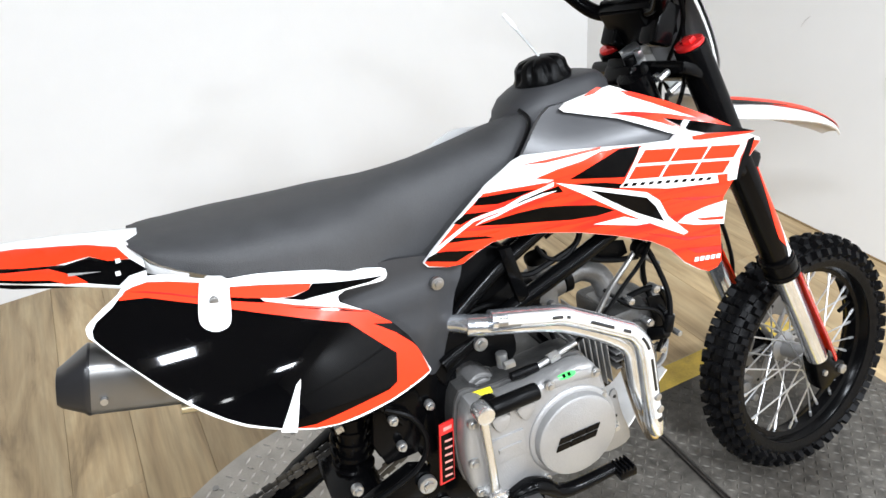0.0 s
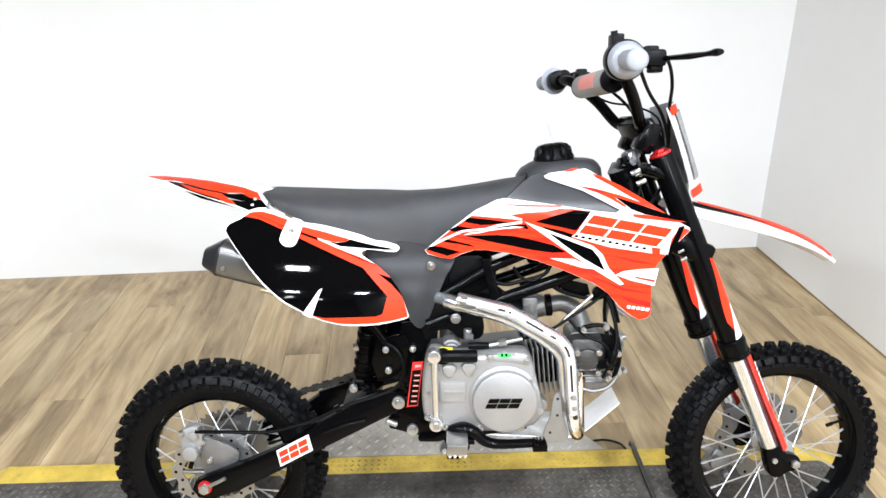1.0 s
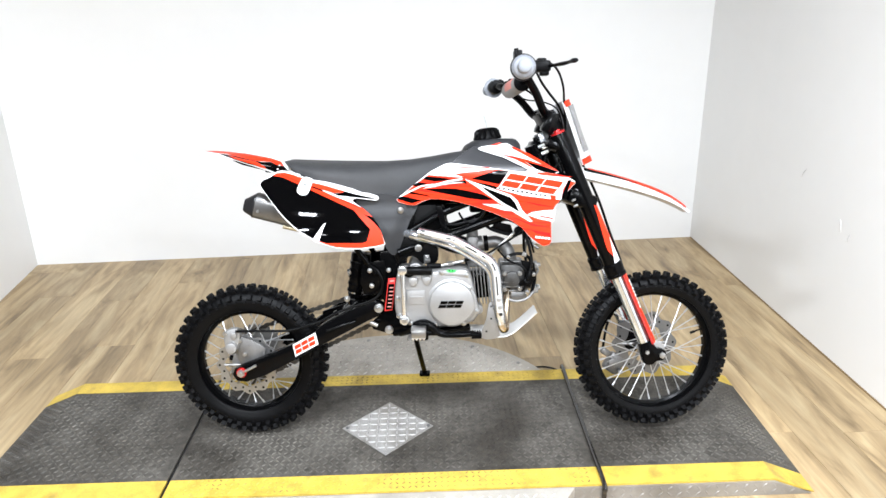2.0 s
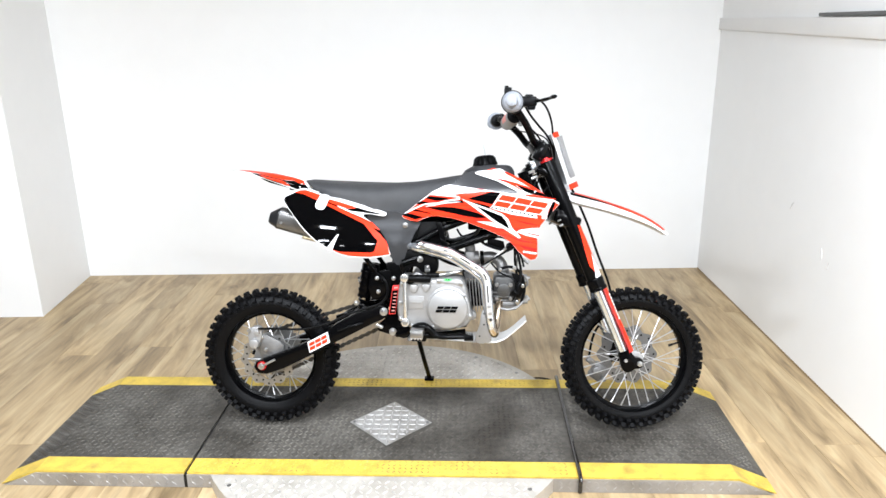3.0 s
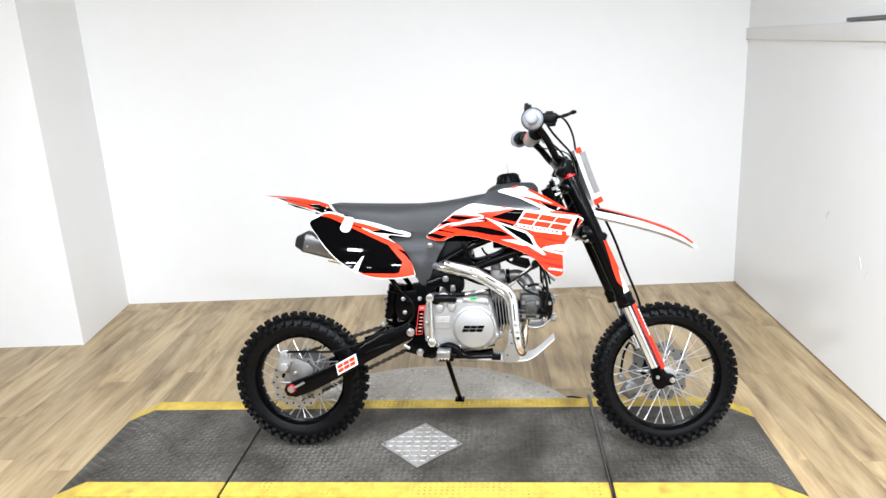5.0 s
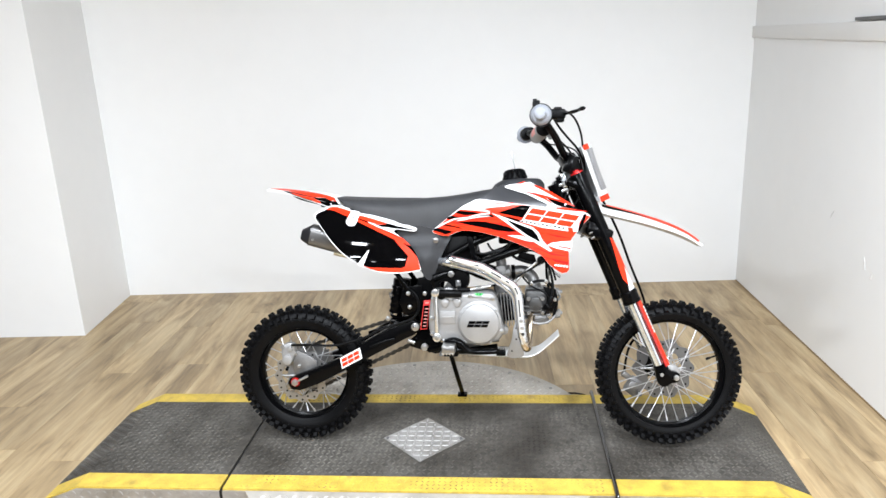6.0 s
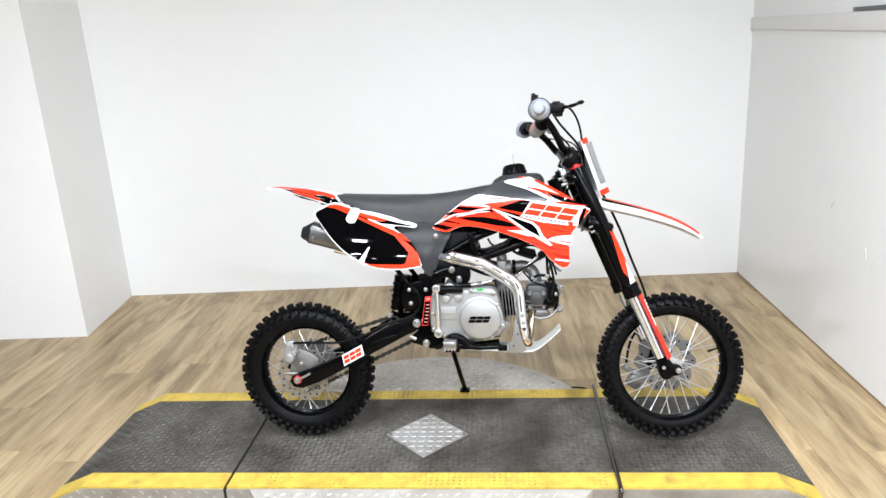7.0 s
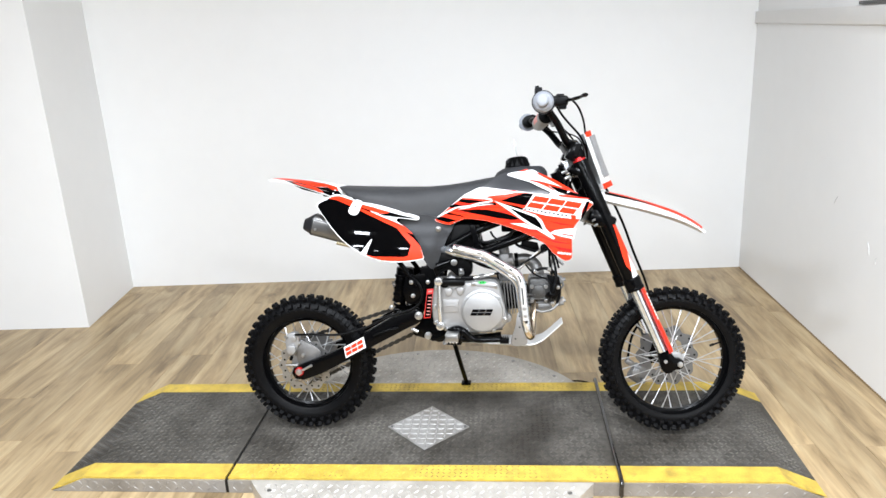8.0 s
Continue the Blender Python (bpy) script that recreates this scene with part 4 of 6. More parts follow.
# ---- grey airbox panel between seat and engine
PANEL = [(-0.275, 0.728), (-0.195, 0.730), (-0.120, 0.712), (-0.088, 0.700), (-0.098, 0.676), (-0.112, 0.655), (-0.122, 0.632), (-0.132, 0.606), (-0.140, 0.586), (-0.149, 0.562), (-0.166, 0.550), (-0.186, 0.585), (-0.24, 0.66)]
panel = part("airbox_panel", merge(skin(PANEL, lambda x, z: -0.083 - 0.010 * ss(0.700, 0.665, z) - 0.008 * ss(0.66, 0.62, z) + 0.016 * ss(0.045, 0.0, -0.095 - 0.40 * (0.69 - z) - x), 0.006, 0.012, 2)), GREY, bike, "dark grey textured plastic panel")
part("panel_screw", merge(rod((-0.139, -0.096, 0.682), (-0.139, -0.089, 0.682), 0.0085, seg=20, bevel=0.001), rod((-0.139, -0.099, 0.682), (-0.139, -0.095, 0.682), 0.005, seg=6, bevel=0.0008)), STAINLESS, panel)
part("airbox", merge(block((0.17, 0.13, 0.13), (-0.185, 0, 0.650), 0.02), prism([(-0.16, 0.690), (-0.100, 0.692), (-0.026, 0.692), (-0.006, 0.643), (-0.036, 0.613), (-0.120, 0.604), (-0.172, 0.548), (-0.19, 0.60)], -0.054, 0.054, 0.006, 1)), HOSE, bike, "black airbox")

# ---- tank and shrouds
rings = []
for x in lin(0.030, 0.212, 20):
    u = (x - 0.030) / 0.182
    top = 0.832 + 0.016 * ss(0.0, 0.75, u) - 0.030 * ss(0.86, 1.0, u)
    hw = 0.050 + 0.022 * ss(0, 0.5, u) - 0.03 * ss(0.85, 1, u)
    tw = 0.5
    ring = []
    for k in range(19):
        a = math.pi * k / 18
        c, s = math.cos(a), math.sin(a)
        ring.append((x, -hw * math.copysign(abs(c) ** 0.7, c), 0.70 + (top - 0.70) * s ** 0.6))
    rings.append(ring)
tank = part("fuel_tank", loft(rings), GREY, bike, "dark grey plastic fuel tank", m=SET_OVER)
part("tank_neck", loft([[(cx + rx * math.copysign(abs(math.cos(a)) ** 0.8, math.cos(a)), ry * math.copysign(abs(math.sin(a)) ** 0.8, math.sin(a)), z) for a in (2 * math.pi * k / 32 for k in range(32))] for cx, rx, ry, z in ((0.114, 0.088, 0.062, 0.815), (0.116, 0.086, 0.060, 0.836), (0.120, 0.080, 0.056, 0.850), (0.125, 0.068, 0.050, 0.860), (0.128, 0.058, 0.046, 0.8655), (0.128, 0.050, 0.042, 0.8675), (0.128, 0.03, 0.02, 0.868))]), GREY, tank, m=SET_OVER)
# filler cap with grip flutes
cap_ring = lambda r, z, d: [((r - d * (1 if (k % 6) in (0, 1) else 0)) * math.cos(2 * math.pi * k / 60), (r - d * (1 if (k % 6) in (0, 1) else 0)) * math.sin(2 * math.pi * k / 60), z) for k in range(60)]
cap = part("filler_cap", loft([cap_ring(0.040, 0.868, 0), cap_ring(0.041, 0.874, 0), cap_ring(0.038, 0.880, 0.004), cap_ring(0.036, 0.892, 0.006), cap_ring(0.029, 0.899, 0.006), cap_ring(0.018, 0.902, 0.0), cap_ring(0.006, 0.9025, 0.0)]), HOSE, tank, "black ribbed filler cap", m=SET_OVER @ Matrix.Translation((0.106, -0.003, -0.003)) @ pose(0, 0, 0.87, 0, -6, 0) @ Matrix.Translation((0, 0, -0.87)))
part("breather_hose", tube([(0.106, -0.003, 0.897), (0.103, 0.018, 0.915), (0.099, 0.046, 0.938)], 0.0019, seg=8), CLEAR_HOSE, tank, "thin clear breather hose", m=SET_OVER)
part("breather_tip", tube([(0.0995, 0.043, 0.936), (0.0975, 0.056, 0.947), (0.095, 0.068, 0.957)], [0.0026, 0.0042, 0.0028], seg=8), BARE_PLASTIC, tank, m=SET_OVER)

SHROUD = [(-0.152, 0.711), (-0.139, 0.723), (-0.098, 0.756), (-0.055, 0.789), (-0.015, 0.808), (0.001, 0.811), (0.061, 0.803), (0.113, 0.796), (0.163, 0.789), (0.203, 0.785), (0.209, 0.789), (0.175, 0.806), (0.146, 0.820), (0.116, 0.829), (0.081, 0.840), (0.075, 0.846), (0.089, 0.852), (0.119, 0.856), (0.157, 0.860), (0.168, 0.855), (0.182, 0.846), (0.237, 0.815), (0.283, 0.788), (0.335, 0.760), (0.337, 0.753), (0.306, 0.718), (0.281, 0.686), (0.274, 0.667), (0.271, 0.654), (0.274, 0.611), (0.274, 0.593), (0.267, 0.583), (0.252, 0.580), (0.236, 0.587), (0.214, 0.604), (0.193, 0.630), (0.167, 0.648), (0.114, 0.671), (0.061, 0.690), (0.009, 0.704), (-0.034, 0.710), (-0.056, 0.710), (-0.077, 0.703), (-0.099, 0.693), (-0.120, 0.695), (-0.146, 0.703)]


def shroud_y(x, z):
    u = min(max((x + 0.15) / 0.46, 0.0), 1.08)
    y = 0.088 + 0.045 * u ** 1.5
    y -= 0.060 * ss(0.775, 0.875, z) * ss(-0.1, 0.1, x)
    y += 0.006 * ss(0.70, 0.60, z)
    return -y


shroud = part("tank_shroud", skin(inset(SHROUD, 0.0016), shroud_y, 0.004, 0.012, 0), WHITE, bike, "white tank shroud with red and black graphics")
part("tank_shroud", mirrored(skin(SHROUD, shroud_y, 0.004, 0.02, 0)), WHITE, bike, "white tank shroud", m=SET_OVER)
part("tank_side", skin([(-0.010, 0.795), (0.018, 0.820), (0.048, 0.842), (0.076, 0.852), (0.150, 0.840), (0.226, 0.795), (0.225, 0.768), (0.05, 0.785)], lambda x, z: shroud_y(x, z) + 0.0075, 0.006, 0.012, 1), TANK_GREY, tank, "grey textured side of the tank")


def sticker_on(outline, layer, mat, label="", name="decal"):
    printed(outline, shroud_y, layer, mat, shroud, label, name)


# lower field in streaked red, then white, black and dark red shapes over it
sticker_on(inset([(-0.147, 0.711), (-0.098, 0.751), (-0.060, 0.777), (-0.013, 0.773), (0.029, 0.769), (0.071, 0.780), (0.122, 0.790), (0.163, 0.785), (0.200, 0.779), (0.300, 0.764), (0.333, 0.754), (0.304, 0.721), (0.279, 0.688), (0.270, 0.660), (0.271, 0.611), (0.271, 0.594), (0.265, 0.586), (0.252, 0.583), (0.238, 0.590), (0.216, 0.607), (0.194, 0.633), (0.168, 0.651), (0.115, 0.674), (0.062, 0.693), (0.010, 0.707), (-0.034, 0.713), (-0.057, 0.713), (-0.079, 0.706), (-0.100, 0.696), (-0.120, 0.698), (-0.143, 0.706)], -0.0010), 1, STREAKED)
sticker_on([(0.0112, 0.7794), (0.0408, 0.7837), (0.0769, 0.7859), (0.1043, 0.7915), (0.1339, 0.7893), (0.1438, 0.7899), (0.1097, 0.7890), (0.1011, 0.7810), (0.0624, 0.7688), (0.0504, 0.7673), (0.0352, 0.7719)], 2, STREAKED)
sticker_on([(-0.0087, 0.8005), (0.0256, 0.7983), (0.0653, 0.7973), (0.1064, 0.7965), (0.1053, 0.7940), (0.0640, 0.7942), (0.0284, 0.7949)], 2, STREAKED)
sticker_on([(0.057, 0.767), (0.091, 0.778), (0.129, 0.789), (0.158, 0.787), (0.147, 0.770), (0.133, 0.751)], 3, BLACK)
sticker_on([(0.061, 0.760), (0.106, 0.750), (0.128, 0.743), (0.125, 0.737), (0.084, 0.750)], 3, BLACK)
sticker_on([(-0.0665, 0.7747), (-0.0268, 0.7707), (0.0096, 0.7657), (-0.0242, 0.7610), (-0.0435, 0.7602), (-0.0752, 0.7666)], 2, BLACK)
sticker_on([(-0.0876, 0.7589), (-0.0521, 0.7528), (-0.0384, 0.7527), (-0.0659, 0.7528), (-0.0869, 0.7490), (-0.0948, 0.7467), (-0.1039, 0.7509)], 2, BLACK)
sticker_on([(-0.0768, 0.7400), (-0.0539, 0.7403), (-0.0151, 0.7410), (0.0161, 0.7395), (0.0473, 0.7334), (0.0908, 0.7227), (0.1170, 0.7086), (0.0897, 0.7078), (0.0534, 0.7121), (0.0063, 0.7219), (-0.0321, 0.7295)], 2, BLACK)
sticker_on([(0.0302, 0.7611), (0.0405, 0.7622), (0.0459, 0.7524), (0.0195, 0.7562), (-0.0057, 0.7545), (-0.0293, 0.7518), (-0.0451, 0.7485), (-0.0698, 0.7464), (-0.0527, 0.7491), (-0.0289, 0.7547), (-0.0052, 0.7589)], 2, BLACK)
sticker_on([(0.0376, 0.7568), (0.0193, 0.7547), (-0.0060, 0.7523), (-0.0296, 0.7488), (-0.0456, 0.7448), (-0.0650, 0.7427), (-0.0767, 0.7407), (-0.0646, 0.7456), (-0.0452, 0.7478), (-0.0293, 0.7518), (-0.0056, 0.7553), (0.0181, 0.7581)], 4, WHITE)
sticker_on([(0.0334, 0.7693), (0.0150, 0.7657), (-0.0126, 0.7617), (-0.0366, 0.7545), (-0.0598, 0.7526), (-0.0791, 0.7505), (-0.0952, 0.7438), (-0.1155, 0.7346), (-0.1361, 0.7242), (-0.1431, 0.7180), (-0.1329, 0.7208), (-0.1140, 0.7303), (-0.0936, 0.7395), (-0.0782, 0.7465), (-0.0588, 0.7486), (-0.0348, 0.7503), (-0.0116, 0.7569), (0.0153, 0.7611), (0.0328, 0.7642)], 5, WHITE)
sticker_on([(-0.1233, 0.7332), (-0.1082, 0.7332), (-0.0641, 0.7224), (-0.0539, 0.7171), (-0.0869, 0.7237), (-0.1129, 0.7277)], 2, BLACK)
sticker_on([(-0.1388, 0.7212), (-0.1183, 0.7178), (-0.0801, 0.7077), (-0.0896, 0.7059), (-0.1074, 0.7004), (-0.1470, 0.7131)], 2, BLACK)
sticker_on([(-0.1069, 0.7412), (-0.0697, 0.7364), (-0.0286, 0.7262), (-0.0703, 0.7327)], 2, DARKRED)
sticker_on([(0.037, 0.767), (0.164, 0.722), (0.182, 0.706), (0.194, 0.680), (0.222, 0.650), (0.215, 0.648), (0.175, 0.672), (0.130, 0.701), (0.070, 0.745)], 3, WHITE)
sticker_on([(0.082, 0.746), (0.163, 0.715), (0.176, 0.699), (0.187, 0.675), (0.148, 0.697), (0.113, 0.722)], 4, BLACK)
sticker_on([(0.085, 0.697), (0.130, 0.696), (0.170, 0.677), (0.147, 0.679)], 2, WHITE)
sticker_on([(0.155, 0.666), (0.220, 0.643), (0.277, 0.632), (0.219, 0.638)], 2, DARKRED)
sticker_on([(0.200, 0.704), (0.237, 0.697), (0.280, 0.688), (0.237, 0.692)], 2, DARKRED)
sticker_on([(0.220, 0.674), (0.251, 0.679), (0.284, 0.681), (0.277, 0.648), (0.235, 0.657), (0.207, 0.667)], 2, WHITE)
sticker_on([(0.236, 0.666), (0.278, 0.659), (0.276, 0.655), (0.245, 0.661)], 3, STREAKED)
sticker_on([(0.218, 0.626), (0.271, 0.617), (0.272, 0.607), (0.232, 0.616)], 2, DARKRED)
sticker_on([(0.3152, 0.7607), (0.3245, 0.7625), (0.3141, 0.7299), (0.2998, 0.7048), (0.3004, 0.7210), (0.3070, 0.7396)], 6, BLACK)
# upper wing
sticker_on([(0.1659, 0.8509), (0.1835, 0.8455), (0.2216, 0.8275), (0.2633, 0.8027), (0.2921, 0.7835), (0.2724, 0.7905), (0.2346, 0.8102), (0.1988, 0.8304), (0.1740, 0.8432)], 2, STREAKED)
sticker_on([(0.1347, 0.8300), (0.1705, 0.8251), (0.2126, 0.8145), (0.2540, 0.8011), (0.2892, 0.7856), (0.2448, 0.7994), (0.2040, 0.8114), (0.2076, 0.8067), (0.2213, 0.7973), (0.2213, 0.7938), (0.1992, 0.8064), (0.1738, 0.8179)], 2, STREAKED)
sticker_on([(0.2040, 0.8114), (0.2448, 0.7994), (0.2890, 0.7849), (0.3252, 0.7702), (0.2962, 0.7751), (0.2550, 0.7826), (0.2310, 0.7912), (0.2236, 0.7968)], 3, BLACK)
sticker_on([(0.2334, 0.7828), (0.2548, 0.7818), (0.2962, 0.7751), (0.3269, 0.7698), (0.3150, 0.7686), (0.2836, 0.7717), (0.2458, 0.7756), (0.2343, 0.7781)], 2, STREAKED)
sticker_on([(0.1139, 0.8528), (0.1291, 0.8581), (0.1382, 0.8605), (0.1437, 0.8580), (0.1305, 0.8537)], 2, STREAKED)
# emblem: plain slanted bars on a white field
sticker_on([(0.1238, 0.7394), (0.1315, 0.7445), (0.1566, 0.7843), (0.1656, 0.7873), (0.2130, 0.7799), (0.3143, 0.7625), (0.3119, 0.7536), (0.3027, 0.7366), (0.3004, 0.7234), (0.2980, 0.7085), (0.2754, 0.7091), (0.2453, 0.7132), (0.1944, 0.7201)], 5, WHITE, "white backing of the emblem")


def on_mark(u, v):
    """Emblem coordinates, 0 to 1 across and up, to x and z."""
    a, b, c = Vector((0.1401, 0.7464)), Vector((0.2791, 0.7222)), Vector((0.1594, 0.7814))
    q = a + (b - a) * u + (c - a) * v
    return (q.x, q.y)


for k in range(3):
    u0, u1 = k * 0.345, k * 0.345 + 0.315
    sticker_on([on_mark(u0, 0.54), on_mark(u1 + 0.015, 0.54), on_mark(u1 + 0.03, 1), on_mark(u0 + 0.03, 1)], 6, RED, name="emblem_bar")
    sticker_on([on_mark(u0 - 0.02, 0), on_mark(u1 - 0.02, 0), on_mark(u1, 0.44), on_mark(u0, 0.44)], 6, RED, name="emblem_bar")
sticker_on([on_mark(1.00, -0.42), on_mark(1.09, -0.40), on_mark(1.04, -0.04), on_mark(0.93, -0.06)], 6, RED, name="emblem_bar")
for k in range(11):
    u0 = -0.05 + k * 0.088
    sticker_on([on_mark(u0, -0.24), on_mark(u0 + 0.045, -0.24), on_mark(u0 + 0.051, -0.13), on_mark(u0 + 0.006, -0.13)], 6, BLACK, name="caption_bar")
for k in range(5):
    x = 0.228 + k * 0.0085
    sticker_on([(x, 0.604 - 0.001 * k), (x + 0.006, 0.603 - 0.001 * k), (x + 0.008, 0.609 - 0.001 * k), (x + 0.002, 0.610 - 0.001 * k)], 4, WHITE, name="caption_bar")

# ---- front fork
FORK_TOP, FORK_LOW = Vector((0.288, -0.081, 0.884)), Vector((0.552, -0.081, 0.257))
along = (FORK_LOW - FORK_TOP).normalized()


def fork_at(s, y=-0.081, fwd=0.0):
    q = FORK_TOP + (FORK_LOW - FORK_TOP) * s
    return Vector((q.x + fwd * 0.91, y, q.z + fwd * 0.40))


fork = part("front_fork", merge(*[rod(fork_at(0.014, y), fork_at(0.62, y), 0.0235, seg=28, bevel=0.002) for y in (-0.081, 0.081)]), PAINTED, bike, "black upside-down front fork", m=STEER)
for y in (-0.081, 0.081):
    part("fork_seal", merge(rod(fork_at(0.60, y), fork_at(0.655, y), 0.0275, seg=28, bevel=0.003), rod(fork_at(0.61, y), fork_at(0.618, y), 0.0285, seg=28), rod(fork_at(0.645, y), fork_at(0.660, y), 0.029, seg=28, bevel=0.002)), PAINTED, fork, m=STEER)
    part("stanchion", rod(fork_at(0.65, y), fork_at(0.97, y), 0.0178, seg=24), HEADER, fork, "bright fork stanchion", m=STEER)
    part("fork_cap", merge(rod(fork_at(0.006, y), fork_at(0.020, y), 0.0205, seg=24, bevel=0.002), rod(fork_at(-0.002, y), fork_at(0.008, y), 0.010, seg=6, bevel=0.001)), ANODISED, fork, "red anodised fork cap", m=STEER)
    sg = -1 if y < 0 else 1
    # axle lug with the pinch bolt
    part("axle_lug", merge(prism([(AXLE_F[0] + x, AXLE_F[2] + z) for x, z in ((-0.068, 0.056), (-0.034, 0.064), (-0.016, 0.020), (0.007, 0.017), (0.016, 0.008), (0.016, -0.008), (0.006, -0.017), (-0.014, -0.019), (-0.024, -0.029), (-0.043, -0.030), (-0.054, -0.014))], sg * 0.060, sg * 0.090, 0.006, 1)), PAINTED, fork, m=STEER)
    part("axle_nut", rod((AXLE_F[0] + 0.002, sg * 0.088, AXLE_F[2]), (AXLE_F[0] + 0.002, sg * 0.096, AXLE_F[2]), 0.0095, seg=6, bevel=0.001), ZINC, fork, m=STEER)
    part("pinch_bolt", rod((AXLE_F[0] - 0.043, sg * 0.088, AXLE_F[2] + 0.010), (AXLE_F[0] - 0.043, sg * 0.094, AXLE_F[2] + 0.010), 0.006, seg=6), ZINC, fork, m=STEER)
    # guard on the outer leg: red at the front of the stanchion
    guard_r = lambda s, a, r: fork_at(s, y) + r * (math.cos(a) * Vector((0.914, 0, 0.405)) + math.sin(a) * Vector((0, sg, 0)))
    bm = loft([[guard_r(s, radians(a), 0.0265 + 0.004 * ss(0.7, 0.95, s)) for a in lin(-40, 50, 12)] for s in lin(0.655, 0.985, 12)], close=False)
    guard = part("fork_guard", thicken(bm, 0.0025), RED, fork, "red fork guard", m=STEER)
    bm = loft([[guard_r(s, radians(a), 0.0262 + 0.004 * ss(0.7, 0.95, s)) for a in lin(50.5, 66, 6)] for s in lin(0.655, 0.985, 12)], close=False)
    part("guard_edge", thicken(bm, 0.0025), DARKRED, guard, m=STEER)
    # printed field on the upper tube: red ending in a white point; the far leg shows its inner side
    side = 1 if y < 0 else -1
    bm = loft([[guard_r(s, side * radians(a), 0.0241) for a in lin(44 - 30 * ss(0, 4, k), 60 + 34 * ss(0, 9, k) - 30 * ss(9, 11, k), 8)] for k, s in enumerate(lin(0.325, 0.585, 12))], close=False)
    part("tube_decal", thicken(bm, 0.0006), RED, fork, m=STEER)
    bm = loft([[guard_r(s, side * radians(a), 0.0245) for a in lin(38 - 4 * k, 40 + 9 * k, 5)] for k, s in enumerate(lin(0.49, 0.598, 6))], close=False)
    part("tube_decal", thicken(bm, 0.0006), WHITE, fork, m=STEER)
    for k in range(8):
        s = 0.69 + k * 0.017
        bm = loft([[guard_r(q, radians(a), 0.0298) for a in (26, 34, 42)] for q in (s, s + 0.012)], close=False)
        part("caption_bar", thicken(bm, 0.0006), WHITE, fork, m=STEER)
part("upper_clamp", merge(block((0.062, 0.200, 0.020), tuple(fork_at(0.058, 0, -0.018)), 0.008, rot=(0, 23.8, 0)), block((0.05, 0.06, 0.03), tuple(fork_at(0.04, 0, -0.055)), 0.006, rot=(0, 23.8, 0))), PAINTED, fork, m=STEER)
part("lower_clamp", merge(block((0.085, 0.205, 0.045), tuple(fork_at(0.30, 0, -0.01)), 0.010, rot=(0, 23.8, 0))), PAINTED, fork, m=STEER)
for y in (-0.100, 0.100):
    for s in (0.285, 0.31):
        part("clamp_bolt", rod(fork_at(s, y, -0.03), fork_at(s, y, -0.042), 0.0036, seg=8), CAST_DARK, fork, m=STEER)
for s, y in ((0.03, -0.075), (0.06, -0.085)):
    part("clamp_bolt", rod(fork_at(s, y, -0.045), fork_at(s, y, -0.065), 0.0048, seg=8, bevel=0.001), ZINC, fork, m=STEER)
part("stem_nut", rod(fork_at(0.03, 0, -0.032), fork_at(-0.015, 0, -0.032), 0.016, seg=6, bevel=0.001), CHROME, fork, m=STEER)

# ---- handlebar
bars = part("handlebar", tube([(0.1510, -0.330, 1.0280), (0.1580, -0.28, 1.0330), (0.168, -0.215, 1.0355), (0.184, -0.165, 1.027), (0.222, -0.115, 0.985), (0.250, -0.075, 0.941), (0.262, -0.045, 0.930), (0.264, 0, 0.929), (0.262, 0.045, 0.930), (0.250, 0.075, 0.941), (0.222, 0.115, 0.985), (0.184, 0.165, 1.027), (0.168, 0.215, 1.036), (0.160, 0.28, 1.037), (0.157, 0.330, 1.0376)], 0.0112, seg=16), PAINTED, bike, "black handlebar", m=STEER)
part("cross_bar", rod((0.188, -0.142, 1.014), (0.188, 0.142, 1.014), 0.007, seg=12), PAINTED, bars, m=STEER)
part("bar_pad", rod((0.188, -0.105, 1.014), (0.188, 0.105, 1.014), 0.0235, seg=28, bevel=0.006), PAD_GREY, bars, "grey round crossbar pad", m=STEER)
bm = loft([[(0.188 - 0.0240 * math.cos(radians(a)), yy, 1.014 + 0.0240 * math.sin(radians(a))) for a in lin(-25, 45, 9)] for yy in (-0.055, 0.05)], close=False)
part("pad_label", thicken(bm, 0.0006), PAD_RED, bars, m=STEER)
for y0, y1 in ((-0.107, -0.098), (0.098, 0.107)):
    part("pad_end", rod((0.188, y0, 1.014), (0.188, y1, 1.014), 0.0237, seg=28, bevel=0.002), HOSE, bars, m=STEER)
